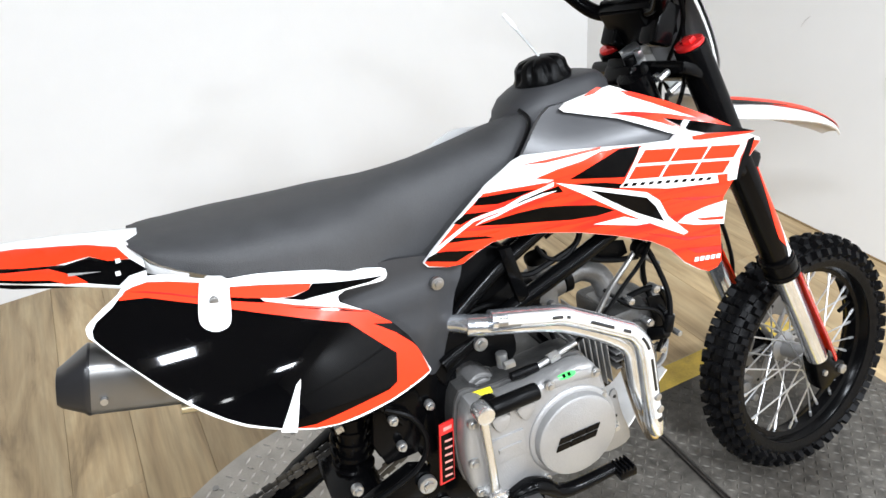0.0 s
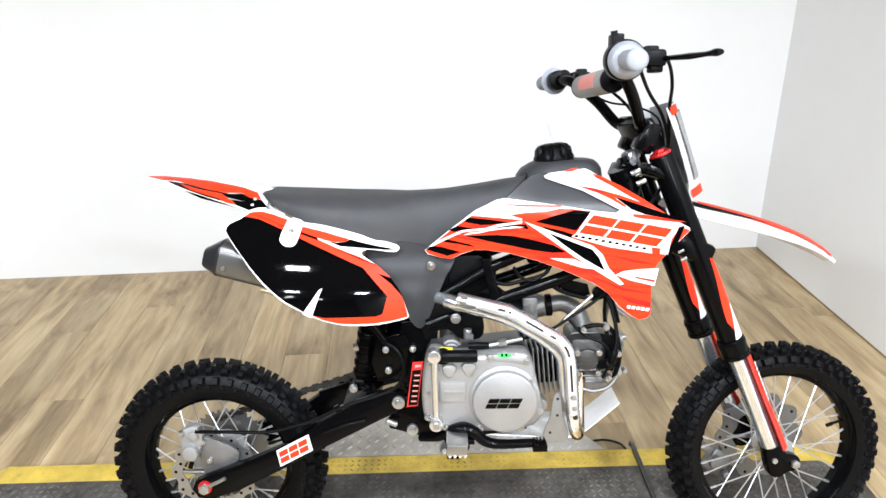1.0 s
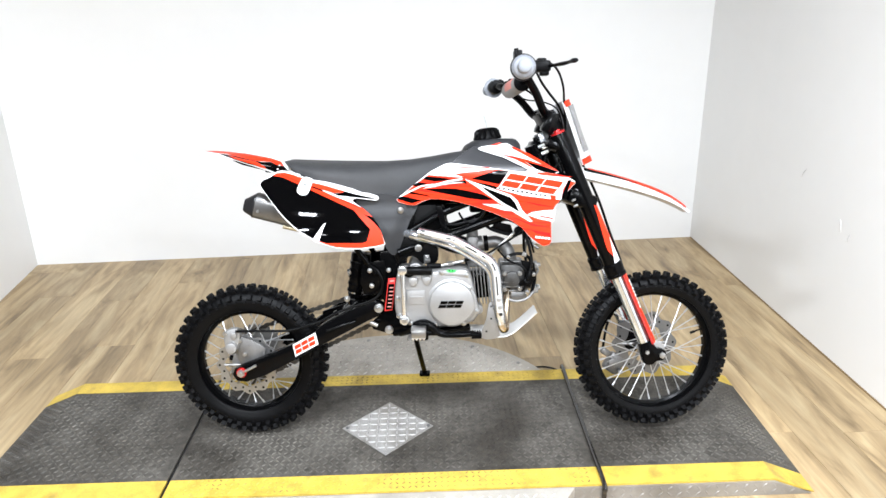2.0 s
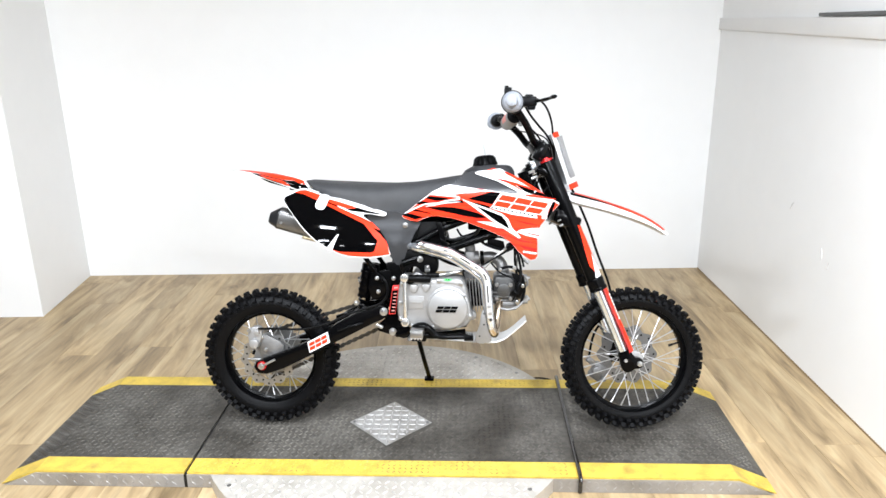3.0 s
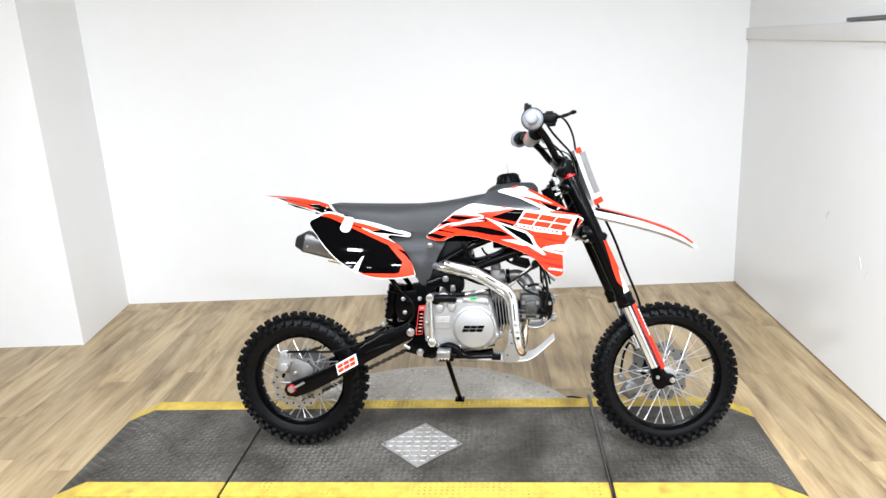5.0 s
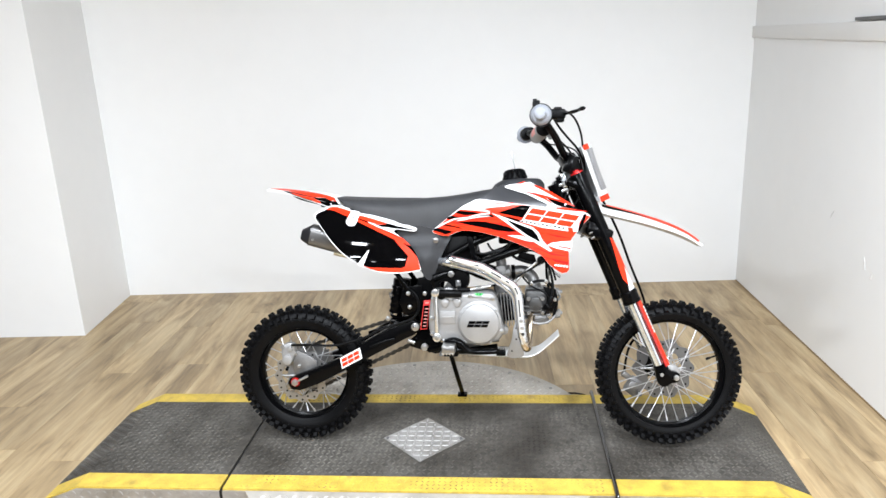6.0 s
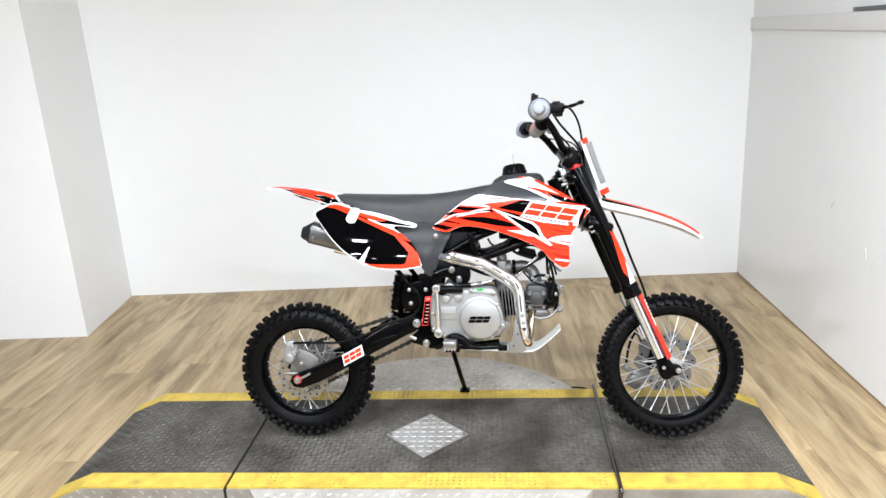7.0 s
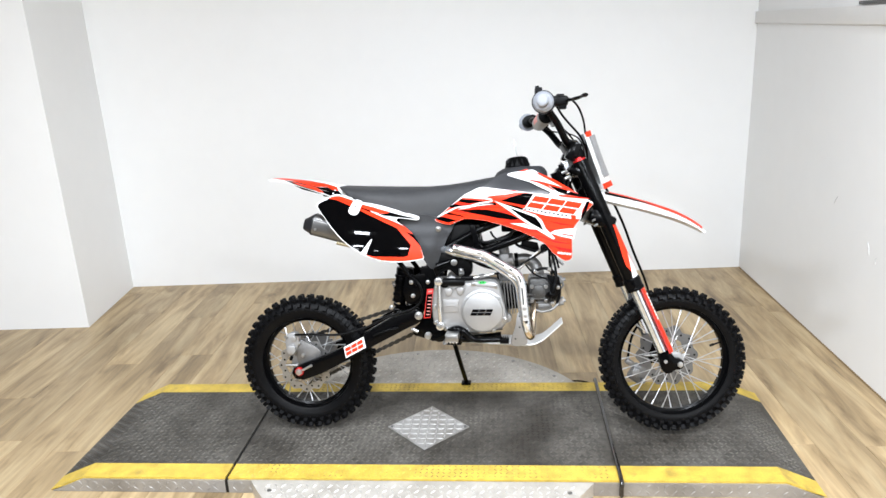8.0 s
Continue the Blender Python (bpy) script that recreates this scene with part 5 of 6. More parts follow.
for sg in (-1, 1):
    a, b = (Vector((0.1500, -0.342, 1.0270)), Vector((0.1635, -0.252, 1.0350))) if sg < 0 else (Vector((0.1555, 0.345, 1.0380)), Vector((0.163, 0.255, 1.037)))
    u = (b - a).normalized()
    part("grip", merge(rod(a, b, 0.0160, 0.0165, seg=24), rod(b, b + (b - a).normalized() * -0.012, 0.0315, 0.024, seg=28, bevel=0.002), tube([a - u * 0.0055, a - u * 0.005, a - u * 0.003, a + u * 0.001, a + u * 0.012], [0.002, 0.0085, 0.0140, 0.0172, 0.0172], seg=24)), GRIP_GREY, bars, "light grey rubber grip", m=STEER)
    c = b + (b - a).normalized() * 0.004
    bump = [block((0.02, 0.028, 0.022), tuple(c + Vector((-0.012, -sg * 0.016, 0.032))), 0.003), rod(c + Vector((-0.014, -sg * 0.016, 0.034)), c + Vector((-0.016, -sg * 0.016, 0.048)), 0.006, seg=10)] if sg < 0 else []
    part("switch_housing", merge(rod(c, c + (b - a).normalized() * 0.034, 0.0335 if sg < 0 else 0.022, seg=28, bevel=0.004), *bump), HOSE, bars, m=STEER)
    p = Vector((0.214, sg * 0.222, 1.040))
    part("lever_perch", merge(block((0.046, 0.036, 0.028), tuple(p), 0.006), block((0.022, 0.022, 0.014), tuple(p + Vector((0.008, 0, -0.016))), 0.003), block((0.024, 0.020, 0.022), tuple(p + Vector((0.002, -sg * 0.005, 0.010))), 0.004), rod(p + Vector((-0.036, 0, 0.004)), p + Vector((-0.036, sg * 0.03, 0.004)), 0.0165, seg=18)), HOSE, bars, m=STEER)
    part("lever", tube([(0.226, sg * 0.222, 1.039), (0.240, sg * 0.256, 1.038), (0.250, sg * 0.296, 1.036), (0.259, sg * 0.336, 1.035), (0.264, sg * 0.358, 1.035), (0.266, sg * 0.368, 1.035)], [0.0055, 0.006, 0.0075, 0.0055, 0.0085, 0.006], seg=10, flat=0.7), PAINTED, bars, "black lever", m=STEER)
bar_block = merge(*[block((0.036, 0.034, 0.060), (0.278, y, 0.908), 0.005, rot=(0, 24, 0)) for y in (-0.040, 0.044)], block((0.034, 0.11, 0.020), (0.266, 0, 0.936), 0.005, rot=(0, 24, 0)))
part("bar_clamp", bar_block, PAINTED, bars, m=STEER)
part("bar_riser", prism([(0.2455, 0.930), (0.262, 0.940), (0.290, 0.946), (0.305, 0.926), (0.3170, 0.893), (0.3000, 0.880), (0.2745, 0.880)], -0.036, 0.050, 0.003), HOSE, bars, "dark bar mount block", m=STEER)

# ---- front fender
rings = []
FEN = [(0.352, 0.792, 0.050, 0.024), (0.395, 0.778, 0.060, 0.029), (0.450, 0.763, 0.064, 0.028), (0.510, 0.745, 0.064, 0.025), (0.570, 0.725, 0.060, 0.023), (0.625, 0.702, 0.050, 0.019), (0.674, 0.673, 0.036, 0.012), (0.708, 0.645, 0.018, 0.005)]
for p in spline([(a, b, 0) for a, b, c, d in FEN], 4):
    k = max(i for i in range(len(FEN) - 1) if FEN[i][0] <= p.x + 1e-6)
    f = min(1.0, (p.x - FEN[k][0]) / (FEN[k + 1][0] - FEN[k][0]))
    hw, drop = (FEN[k][j] + (FEN[k + 1][j] - FEN[k][j]) * f for j in (2, 3))
    rings.append([(p.x - 0.012 * abs(v) ** 2, hw * v, p.y - drop * abs(v) ** 2.6) for v in lin(-1, 1, 17)])
fender = part("front_fender", thicken(loft(rings, close=False), 0.003), WHITE, bike, "white front fender with red and black stripe", m=STEER)


def fender_strip(v0, v1, s0, s1, lift):
    n, out = len(rings), []
    for i in range(int(s0 * (n - 1)), int(s1 * (n - 1)) + 1):
        row = []
        f = (i / (n - 1) - s0) / max(s1 - s0, 1e-6)
        for v in lin(v0[0] + (v0[1] - v0[0]) * f, v1[0] + (v1[1] - v1[0]) * f, 5):
            j = min(max((v + 1) * 8, 0), 15.999)
            a, b = Vector(rings[i][int(j)]), Vector(rings[i][int(j) + 1])
            row.append(a.lerp(b, j - int(j)) + Vector((0.0, math.copysign(lift, v) * abs(v), lift)))
        out.append(row)
    return thicken(loft(out, close=False), 0.0006)


for sg in (1, -1):
    part("decal", fender_strip((-0.55 * sg, -0.80 * sg), (-0.34 * sg, -0.05 * sg), 0.16, 0.95, 0.0030), RED, fender, m=STEER)
    part("decal", fender_strip((-0.72 * sg, -0.60 * sg), (-0.52 * sg, -0.58 * sg), 0.12, 0.52, 0.0034), BLACK, fender, m=STEER)

# ---- front number plate
rings = []
for k in range(12):
    f = k / 11
    cx, cz = 0.345 + 0.064 * f, 0.978 - 0.178 * f
    hw = 0.062 + 0.016 * math.sin(math.pi * min(f * 1.1, 1)) - 0.022 * ss(0.75, 1, f)
    rings.append([(cx - 0.036 * v * v - 0.004 * math.sin(f * 3), hw * v, cz - 0.014 * v * v) for v in lin(-1, 1, 13)])
plate_bm = thicken(loft(rings, close=False), 0.003)
number_plate = part("front_number_plate", plate_bm, WHITE, bike, "white front number plate with grey field and red edge", m=STEER)
outward = lambda p: Vector(p) + Vector((0.0034, 0.060 * p[1], 0.001))
field = [[outward(p) for p in row[1:12]] for row in rings[1:10]]
part("plate_field", thicken(loft(field, close=False), 0.0008), SMOKE, number_plate, m=STEER)
inward = lambda p: Vector(p) - Vector((0.0040, 0.030 * p[1], 0.001))
part("plate_back", thicken(loft([[inward(p) for p in row[1:12]] for row in rings[0:11]], close=False), 0.0008), SMOKE, number_plate, "grey inner face", m=STEER)
for i0, i1, j0, j1 in ((0, 1, 0, 3), (10, 11, 0, 5)):
    part("plate_red", thicken(loft([[outward(p) for p in row[j0:j1]] for row in rings[i0:i1 + 1]], close=False), 0.0008), RED, number_plate, m=STEER)

# ---- main frame tubes
chassis = part("frame", merge(
    tube([(0.235, 0, 0.850), (0.285, 0, 0.735)], 0.024, seg=20),
    tube([(0.262, 0, 0.780), (0.15, 0, 0.735), (0.0, 0, 0.705), (-0.12, 0, 0.690), (-0.20, 0, 0.600)], 0.020, seg=14)), PAINTED, bike, "black tubular steel frame")
for sg in (-1, 1):
    part("side_tube", tube([(0.262, sg * 0.02, 0.750), (0.200, sg * 0.045, 0.690), (0.140, sg * 0.062, 0.655), (0.0, sg * 0.066, 0.606), (-0.070, sg * 0.072, 0.586), (-0.150, sg * 0.085, 0.560)], 0.0125, seg=12), PAINTED, chassis)
    part("side_tube", tube([(0.050, sg * 0.05, 0.695), (-0.030, sg * 0.062, 0.665), (-0.085, sg * 0.070, 0.636), (-0.130, sg * 0.080, 0.612)], 0.011, seg=12), PAINTED, chassis)
    part("gusset", prism([(-0.043, 0.690), (-0.025, 0.690), (-0.006, 0.612), (-0.022, 0.600)], sg * 0.066, sg * 0.078, 0.002), PAINTED, chassis)
    part("sub_frame", tube([(-0.13, sg * 0.075, 0.600), (-0.24, sg * 0.080, 0.655), (-0.36, sg * 0.075, 0.735), (-0.47, sg * 0.055, 0.785)], 0.010, seg=10), PAINTED, chassis)
    part("sub_frame", tube([(-0.215, sg * 0.085, 0.500), (-0.28, sg * 0.080, 0.590), (-0.38, sg * 0.072, 0.715)], 0.008, seg=10), PAINTED, chassis)
    # plate that carries the swingarm pivot
    part("pivot_plate", prism([(-0.200, 0.560), (-0.160, 0.565), (-0.128, 0.540), (-0.140, 0.470), (-0.150, 0.400), (-0.130, 0.345), (-0.105, 0.322), (-0.150, 0.312), (-0.230, 0.335), (-0.236, 0.352), (-0.222, 0.366), (-0.206, 0.380), (-0.190, 0.405), (-0.205, 0.440), (-0.214, 0.500)], sg * 0.066, sg * 0.080, 0.003), PAINTED, chassis)
    part("mount_plate", prism([(-0.252, 0.528), (-0.190, 0.540), (-0.180, 0.500), (-0.205, 0.440), (-0.250, 0.440), (-0.262, 0.480)], sg * 0.070, sg * 0.084, 0.003), PAINTED, chassis)
for x, z, y, r in ((-0.231, 0.513, -0.088, 0.0075), (-0.227, 0.469, -0.088, 0.0075), (-0.178, 0.512, -0.084, 0.0075), (-0.208, 0.408, -0.106, 0.0145), (-0.183, 0.336, -0.081, 0.0135), (-0.298, 0.432, -0.09, 0.009)):
    part("bolt", merge(rod((x, y, z), (x, y - 0.010, z), r * 0.88, seg=20, bevel=0.0015), rod((x, y - 0.008, z), (x, y - 0.0145, z), r * 0.55, seg=6, bevel=0.0008)), ZINC, chassis)
part("frame_cradle", merge(tube([(0.05, -0.055, 0.330), (-0.06, -0.060, 0.318), (-0.14, -0.070, 0.330)], 0.011, seg=12), tube([(0.05, 0.055, 0.330), (-0.06, 0.060, 0.318), (-0.14, 0.070, 0.330)], 0.011, seg=12)), PAINTED, chassis)

# ---- shock absorber
shock = part("rear_shock", merge(rod((-0.262, 0, 0.545), (-0.272, 0, 0.470), 0.031, seg=28, bevel=0.004), rod((-0.272, 0, 0.470), (-0.282, 0, 0.395), 0.009, seg=16), rod((-0.282, 0, 0.405), (-0.284, 0, 0.385), 0.026, seg=24, bevel=0.003)), PAINTED, bike, "black rear shock absorber")
coil = [(-0.262 - 0.020 * f + 0.027 * math.cos(a), 0.027 * math.sin(a), 0.540 - 0.145 * f) for f, a in ((k / 84, 2 * math.pi * 7 * k / 84) for k in range(85))]
part("spring", tube(coil, 0.0048, seg=8, n=2), PAINTED, shock)
part("reservoir", rod((-0.270, -0.035, 0.530), (-0.284, -0.035, 0.440), 0.020, seg=20, bevel=0.004), PAINTED, shock)
for k in range(5):
    f = k / 4
    part("clamp_ring", rod((-0.271 - 0.012 * f, -0.035, 0.526 - 0.08 * f), (-0.272 - 0.012 * f, -0.035, 0.520 - 0.08 * f), 0.0225, seg=20), PAINTED, shock)
part("shock_nut", rod((-0.300, -0.045, 0.498), (-0.290, -0.045, 0.500), 0.009, seg=6), ZINC, shock)

# ---- engine
ENG = [(-0.146, 0.528), (-0.158, 0.480), (-0.161, 0.420), (-0.154, 0.382), (-0.120, 0.366), (-0.049, 0.360), (0.049, 0.364), (0.078, 0.402), (0.066, 0.432), (0.060, 0.472), (0.050, 0.510), (0.034, 0.526), (-0.022, 0.522), (-0.110, 0.518), (-0.128, 0.530)]
engine = part("engine", merge(prism(ENG, -0.108, -0.064, 0.006, 1), prism([(x, min(z, 0.474 + 0.1 * x)) for x, z in ENG], -0.066, 0.105, 0.006, 1)), HEAD_DARK, bike, "cast aluminium single-cylinder engine")
part("clutch_cover", prism(ENG, -0.150, -0.112, 0.010, 1, 3), CAST, engine, "light grey cast clutch cover")
part("gasket", prism(inset(rounded(ENG, 1), -0.001), -0.1125, -0.1075, 0), CAST_DARK, engine)
part("cover_boss", lathe([(0.0, -0.155), (0.064, -0.155), (0.068, -0.152), (0.069, -0.146), (0.0, -0.146)], 56), CAST, engine, m=Matrix.Translation((-0.002, 0, 0.431)))
part("round_cover", lathe([(0.0, -0.1675), (0.057, -0.1675), (0.0605, -0.1655), (0.062, -0.1615), (0.062, -0.150), (0.0, -0.150)], 56), CAST, engine, "round clutch cover", m=Matrix.Translation((-0.002, 0, 0.431)))
slanted_mark(-0.008, 0.431, 0.064, 0.019, 0, -0.1677, BLACK, engine, slant=0.45, gap=0.08)
# ribs, pockets and the raised field of the cover
part("cover_rib", prism([(-0.122, 0.506), (-0.092, 0.506), (-0.096, 0.486), (-0.108, 0.478), (-0.118, 0.486)], -0.158, -0.146, 0.004, 1), CAST, engine)
part("cover_rib", prism([(-0.086, 0.508), (-0.054, 0.508), (-0.060, 0.488), (-0.070, 0.480), (-0.080, 0.488)], -0.158, -0.146, 0.004, 1), CAST, engine)
part("cover_rib", prism([(-0.040, 0.524), (0.038, 0.520), (0.044, 0.498), (0.010, 0.505), (-0.034, 0.508)], -0.152, -0.120, 0.005, 1), CAST, engine)
part("cover_field", prism([(-0.126, 0.468), (-0.076, 0.468), (-0.076, 0.428), (-0.126, 0.428)], -0.1535, -0.146, 0.002), CAST, engine)
part("cover_field", prism([(-0.116, 0.452), (-0.082, 0.452), (-0.082, 0.446), (-0.116, 0.446)], -0.1555, -0.150, 0.001), CAST, engine)
part("oil_plug", merge(rod((-0.118, -0.140, 0.520), (-0.118, -0.158, 0.520), 0.015, seg=20, bevel=0.003)), HOSE, engine)
for x, z in ((-0.144, 0.505), (-0.151, 0.445), (-0.149, 0.396), (-0.115, 0.374), (-0.050, 0.368), (0.030, 0.371), (0.066, 0.405), (0.048, 0.470), (0.040, 0.508), (-0.030, 0.516)):
    part("cover_bolt", merge(rod((x, -0.146, z), (x, -0.153, z), 0.0072, seg=14, bevel=0.001), rod((x, -0.152, z), (x, -0.157, z), 0.0046, seg=6, bevel=0.0005)), ZINC, engine)
mark_at = pose(-0.003, -0.1495, 0.5200, -52, 0, 0)
part("paint_mark", prism(rounded([(-0.014, 0.0045), (0.014, 0.004), (0.013, -0.0045), (-0.013, -0.004)], 2), -0.0012, 0.002, 0), GREEN, engine, "green inspection paint mark", m=mark_at)
for k in range(2):
    part("mark_bar", block((0.004, 0.0012, 0.005), (-0.004 + 0.008 * k, -0.0014, 0.0), 0), BLACK, engine, m=mark_at)
part("generator_cover", lathe([(0.0, 0.128), (0.036, 0.128), (0.042, 0.122), (0.044, 0.100), (0.0, 0.100)], 40), CAST, engine, m=Matrix.Translation((-0.02, 0, 0.412)))
part("starter_dome", merge(rod((-0.102, -0.092, 0.508), (-0.102, 0.03, 0.508), 0.024, seg=28, bevel=0.006), rod((-0.102, -0.098, 0.508), (-0.102, -0.08, 0.508), 0.018, seg=28, bevel=0.004)), CAST_DARK, engine)
part("breather_stub", merge(rod((-0.070, -0.10, 0.535), (-0.070, -0.10, 0.556), 0.008, seg=12, bevel=0.001), rod((-0.075, -0.115, 0.545), (-0.060, -0.115, 0.545), 0.006, seg=6)), ZINC, engine)
# cylinder with fins; the barrel lies forward
TILT_C = pose(0.09, 0, 0.450, 0, -5, 0)
# barrel coloured black to put the shade between the fins
part("barrel", block((0.10, 0.085, 0.075), (0.0, 0, 0), 0.008), PAINTED, engine, m=TILT_C)
fin_bm = lambda: block((0.0026, 0.128, 0.104), (0, 0, 0), 0.0009, 1)
fin = part("cooling_fin", fin_bm(), CAST, engine, m=None)
fin.matrix_basis = TILT_C @ Matrix.Translation((-0.034, 0, 0))
for k in range(1, 8):
    again(fin, TILT_C @ Matrix.Translation((-0.034 + 0.0096 * k, 0, 0)) @ Matrix.Diagonal((1, 1 - 0.007 * k, 1 - 0.008 * k, 1)), engine)
head = part("cylinder_head", merge(block((0.075, 0.110, 0.098), (0.176, 0, 0.466), 0.012), block((0.040, 0.080, 0.070), (0.222, 0, 0.470), 0.010), rod((0.172, -0.050, 0.470), (0.172, -0.062, 0.470), 0.024, seg=28, bevel=0.004)), HEAD_DARK, engine, "dark cast cylinder head")
for k in range(4):
    part("head_fin", block((0.074, 0.124, 0.0035), (0.172, 0, 0.424 + 0.013 * k), 0.001, 1), CAST_DARK, engine)
for x, z in ((0.150, 0.490), (0.194, 0.490), (0.150, 0.446), (0.194, 0.446)):
    part("head_bolt", merge(rod((x, -0.055, z), (x, -0.071, z), 0.0065, seg=12), rod((x, -0.070, z), (x, -0.075, z), 0.005, seg=6)), ZINC, engine)
for z in (0.430, 0.500):
    part("valve_cap", merge(rod((0.232, -0.02, z), (0.250, -0.02, z + 0.004), 0.014, seg=6, bevel=0.002), rod((0.248, -0.02, z + 0.004), (0.258, -0.02, z + 0.005), 0.006, seg=10)), CAST, engine)
part("plug_cap", merge(rod((0.200, -0.055, 0.458), (0.214, -0.085, 0.474), 0.010, seg=14, bevel=0.002), rod((0.214, -0.085, 0.474), (0.222, -0.083, 0.500), 0.0075, seg=12, bevel=0.002)), HOSE, engine)
# intake
part("intake_elbow", tube([(0.172, 0.0, 0.500), (0.171, 0.006, 0.525), (0.160, 0.012, 0.552), (0.132, 0.018, 0.567), (0.098, 0.018, 0.563)], [0.022, 0.019, 0.018, 0.018, 0.018], seg=18), CAST_DARK, engine, "raw aluminium intake elbow")
part("intake_flange", block((0.058, 0.050, 0.012), (0.172, 0, 0.512), 0.004), CAST_DARK, engine)
part("intake_clamp", tube([(0.108, 0.018, 0.564), (0.096, 0.018, 0.563)], 0.0235, seg=20), HOSE, engine)
carb = part("carburettor", merge(rod((0.094, 0, 0.586), (0.036, 0, 0.576), 0.024, seg=20, bevel=0.003), block((0.034, 0.050, 0.080), (0.062, 0, 0.570), 0.006), rod((0.064, 0, 0.605), (0.060, 0, 0.630), 0.017, seg=18, bevel=0.003), block((0.044, 0.044, 0.030), (0.062, 0, 0.532), 0.006), rod((0.062, -0.024, 0.566), (0.062, -0.036, 0.566), 0.006, seg=8)), CAST_DARK, bike, "grey metal carburettor", m=Matrix.Translation((0, 0.018, -0.022)))
part("carb_cap", rod((0.060, 0, 0.628), (0.058, 0, 0.640), 0.018, seg=18, bevel=0.003), HOSE, carb, m=Matrix.Translation((0, 0.018, -0.022)))
part("air_boot", tube([(0.040, 0.016, 0.556), (0.0, 0.010, 0.570), (-0.05, 0, 0.60), (-0.12, 0, 0.62)], [0.027, 0.029, 0.034, 0.040], seg=18), HOSE, bike, "black rubber intake boot")
part("rubber_boot", merge(prism([(-0.132, 0.612), (-0.110, 0.600), (-0.045, 0.580), (-0.036, 0.560), (-0.039, 0.530), (-0.064, 0.524), (-0.087, 0.528), (-0.104, 0.548), (-0.124, 0.548), (-0.140, 0.536), (-0.149, 0.520), (-0.166, 0.559)], -0.085, -0.03, 0.006, 1)), HOSE, bike, "black rubber splash cover")
part("cover_screw", merge(rod((-0.093, -0.083, 0.574), (-0.093, -0.093, 0.574), 0.010, seg=16, bevel=0.001), rod((-0.093, -0.092, 0.574), (-0.093, -0.098, 0.574), 0.006, seg=6)), ZINC, bike)

# ---- clutch cable at the case, kick starter
cable = part("clutch_cable", tube([(-0.070, -0.122, 0.530), (-0.050, -0.122, 0.530), (-0.030, -0.122, 0.530)], [0.006, 0.0075, 0.006], seg=10), HOSE, bike, "cable with bright adjuster")
part("adjuster", merge(rod((-0.030, -0.122, 0.530), (0.034, -0.118, 0.541), 0.0042, seg=10), rod((-0.012, -0.121, 0.533), (0.004, -0.120, 0.536), 0.0075, seg=6, bevel=0.001)), ZINC, cable)
part("sheath", tube([(0.034, -0.118, 0.541), (0.09, -0.10, 0.552), (0.14, -0.085, 0.578), (0.195, -0.07, 0.615), (0.24, -0.05, 0.70), (0.27, -0.03, 0.82)], 0.0032, seg=8), HOSE, cable)
kick = part("kick_starter", merge(tube([(-0.133, -0.160, 0.388), (-0.1335, -0.166, 0.430), (-0.1345, -0.167, 0.480), (-0.1345, -0.165, 0.529)], [0.0075, 0.0062, 0.0062, 0.0070], seg=14), rod((-0.133, -0.145, 0.388), (-0.133, -0.172, 0.388), 0.0135, seg=20, bevel=0.003), rod((-0.1345, -0.154, 0.529), (-0.1345, -0.178, 0.529), 0.0125, seg=16, bevel=0.002)), ALLOY, bike, "folded bright kick starter")
part("kick_pedal", merge(rod((-0.122, -0.164, 0.5265), (-0.054, -0.162, 0.525), 0.0118, seg=18, bevel=0.003)), HOSE, kick, "black rubber kick pedal")
part("kick_bolt", rod((-0.133, -0.172, 0.388), (-0.133, -0.178, 0.388), 0.007, seg=6), ZINC, kick)

# ---- exhaust
PIPE = [(0.168, -0.030, 0.452), (0.155, -0.066, 0.415), (0.150, -0.092, 0.378), (0.147, -0.114, 0.354), (0.143, -0.132, 0.347), (0.137, -0.1400, 0.360), (0.130, -0.1405, 0.3910), (0.116, -0.1395, 0.4460), (0.111, -0.1385, 0.4910), (0.106, -0.1380, 0.5130), (0.094, -0.1360, 0.5290), (0.068, -0.1310, 0.5490), (0.026, -0.1260, 0.5750), (0.002, -0.1230, 0.5860), (-0.02, -0.1200, 0.5930), (-0.06, -0.1150, 0.6030), (-0.098, -0.1070, 0.6130), (-0.124, -0.080, 0.614), (-0.150, -0.060, 0.616), (-0.22, -0.056, 0.622), (-0.33, -0.0780, 0.6430), (-0.42, -0.0880, 0.6680)]
exhaust = part("exhaust", tube(PIPE, 0.0125, seg=18), HEADER, bike, "chrome exhaust header with slotted shield")
part("heat_tint", tube([(0.168, -0.030, 0.452), (0.155, -0.066, 0.415), (0.150, -0.092, 0.378), (0.147, -0.114, 0.354), (0.143, -0.132, 0.347), (0.137, -0.1400, 0.360), (0.1305, -0.1405, 0.391), (0.1245, -0.1400, 0.412)], 0.0129, seg=18), BURNT, exhaust, "heat-tinted bend")
SHIELD = [(0.134, -0.1530, 0.3680), (0.13, -0.1540, 0.3910), (0.125, -0.1540, 0.4430), (0.121, -0.1530, 0.4960), (0.119, -0.1520, 0.5120), (0.114, -0.1510, 0.5300), (0.102, -0.1490, 0.5470), (0.088, -0.1470, 0.5560), (0.061, -0.1430, 0.5720), (0.016, -0.1370, 0.5980), (0.002, -0.1350, 0.6040), (-0.014, -0.1340, 0.6080), (-0.048, -0.1300, 0.6160), (-0.09, -0.1250, 0.6250)]
part("heat_shield", tube(SHIELD, [0.0120] + [0.0148] * 12 + [0.0150], seg=20, flat=0.92), HEADER, exhaust, "polished heat shield with slots")
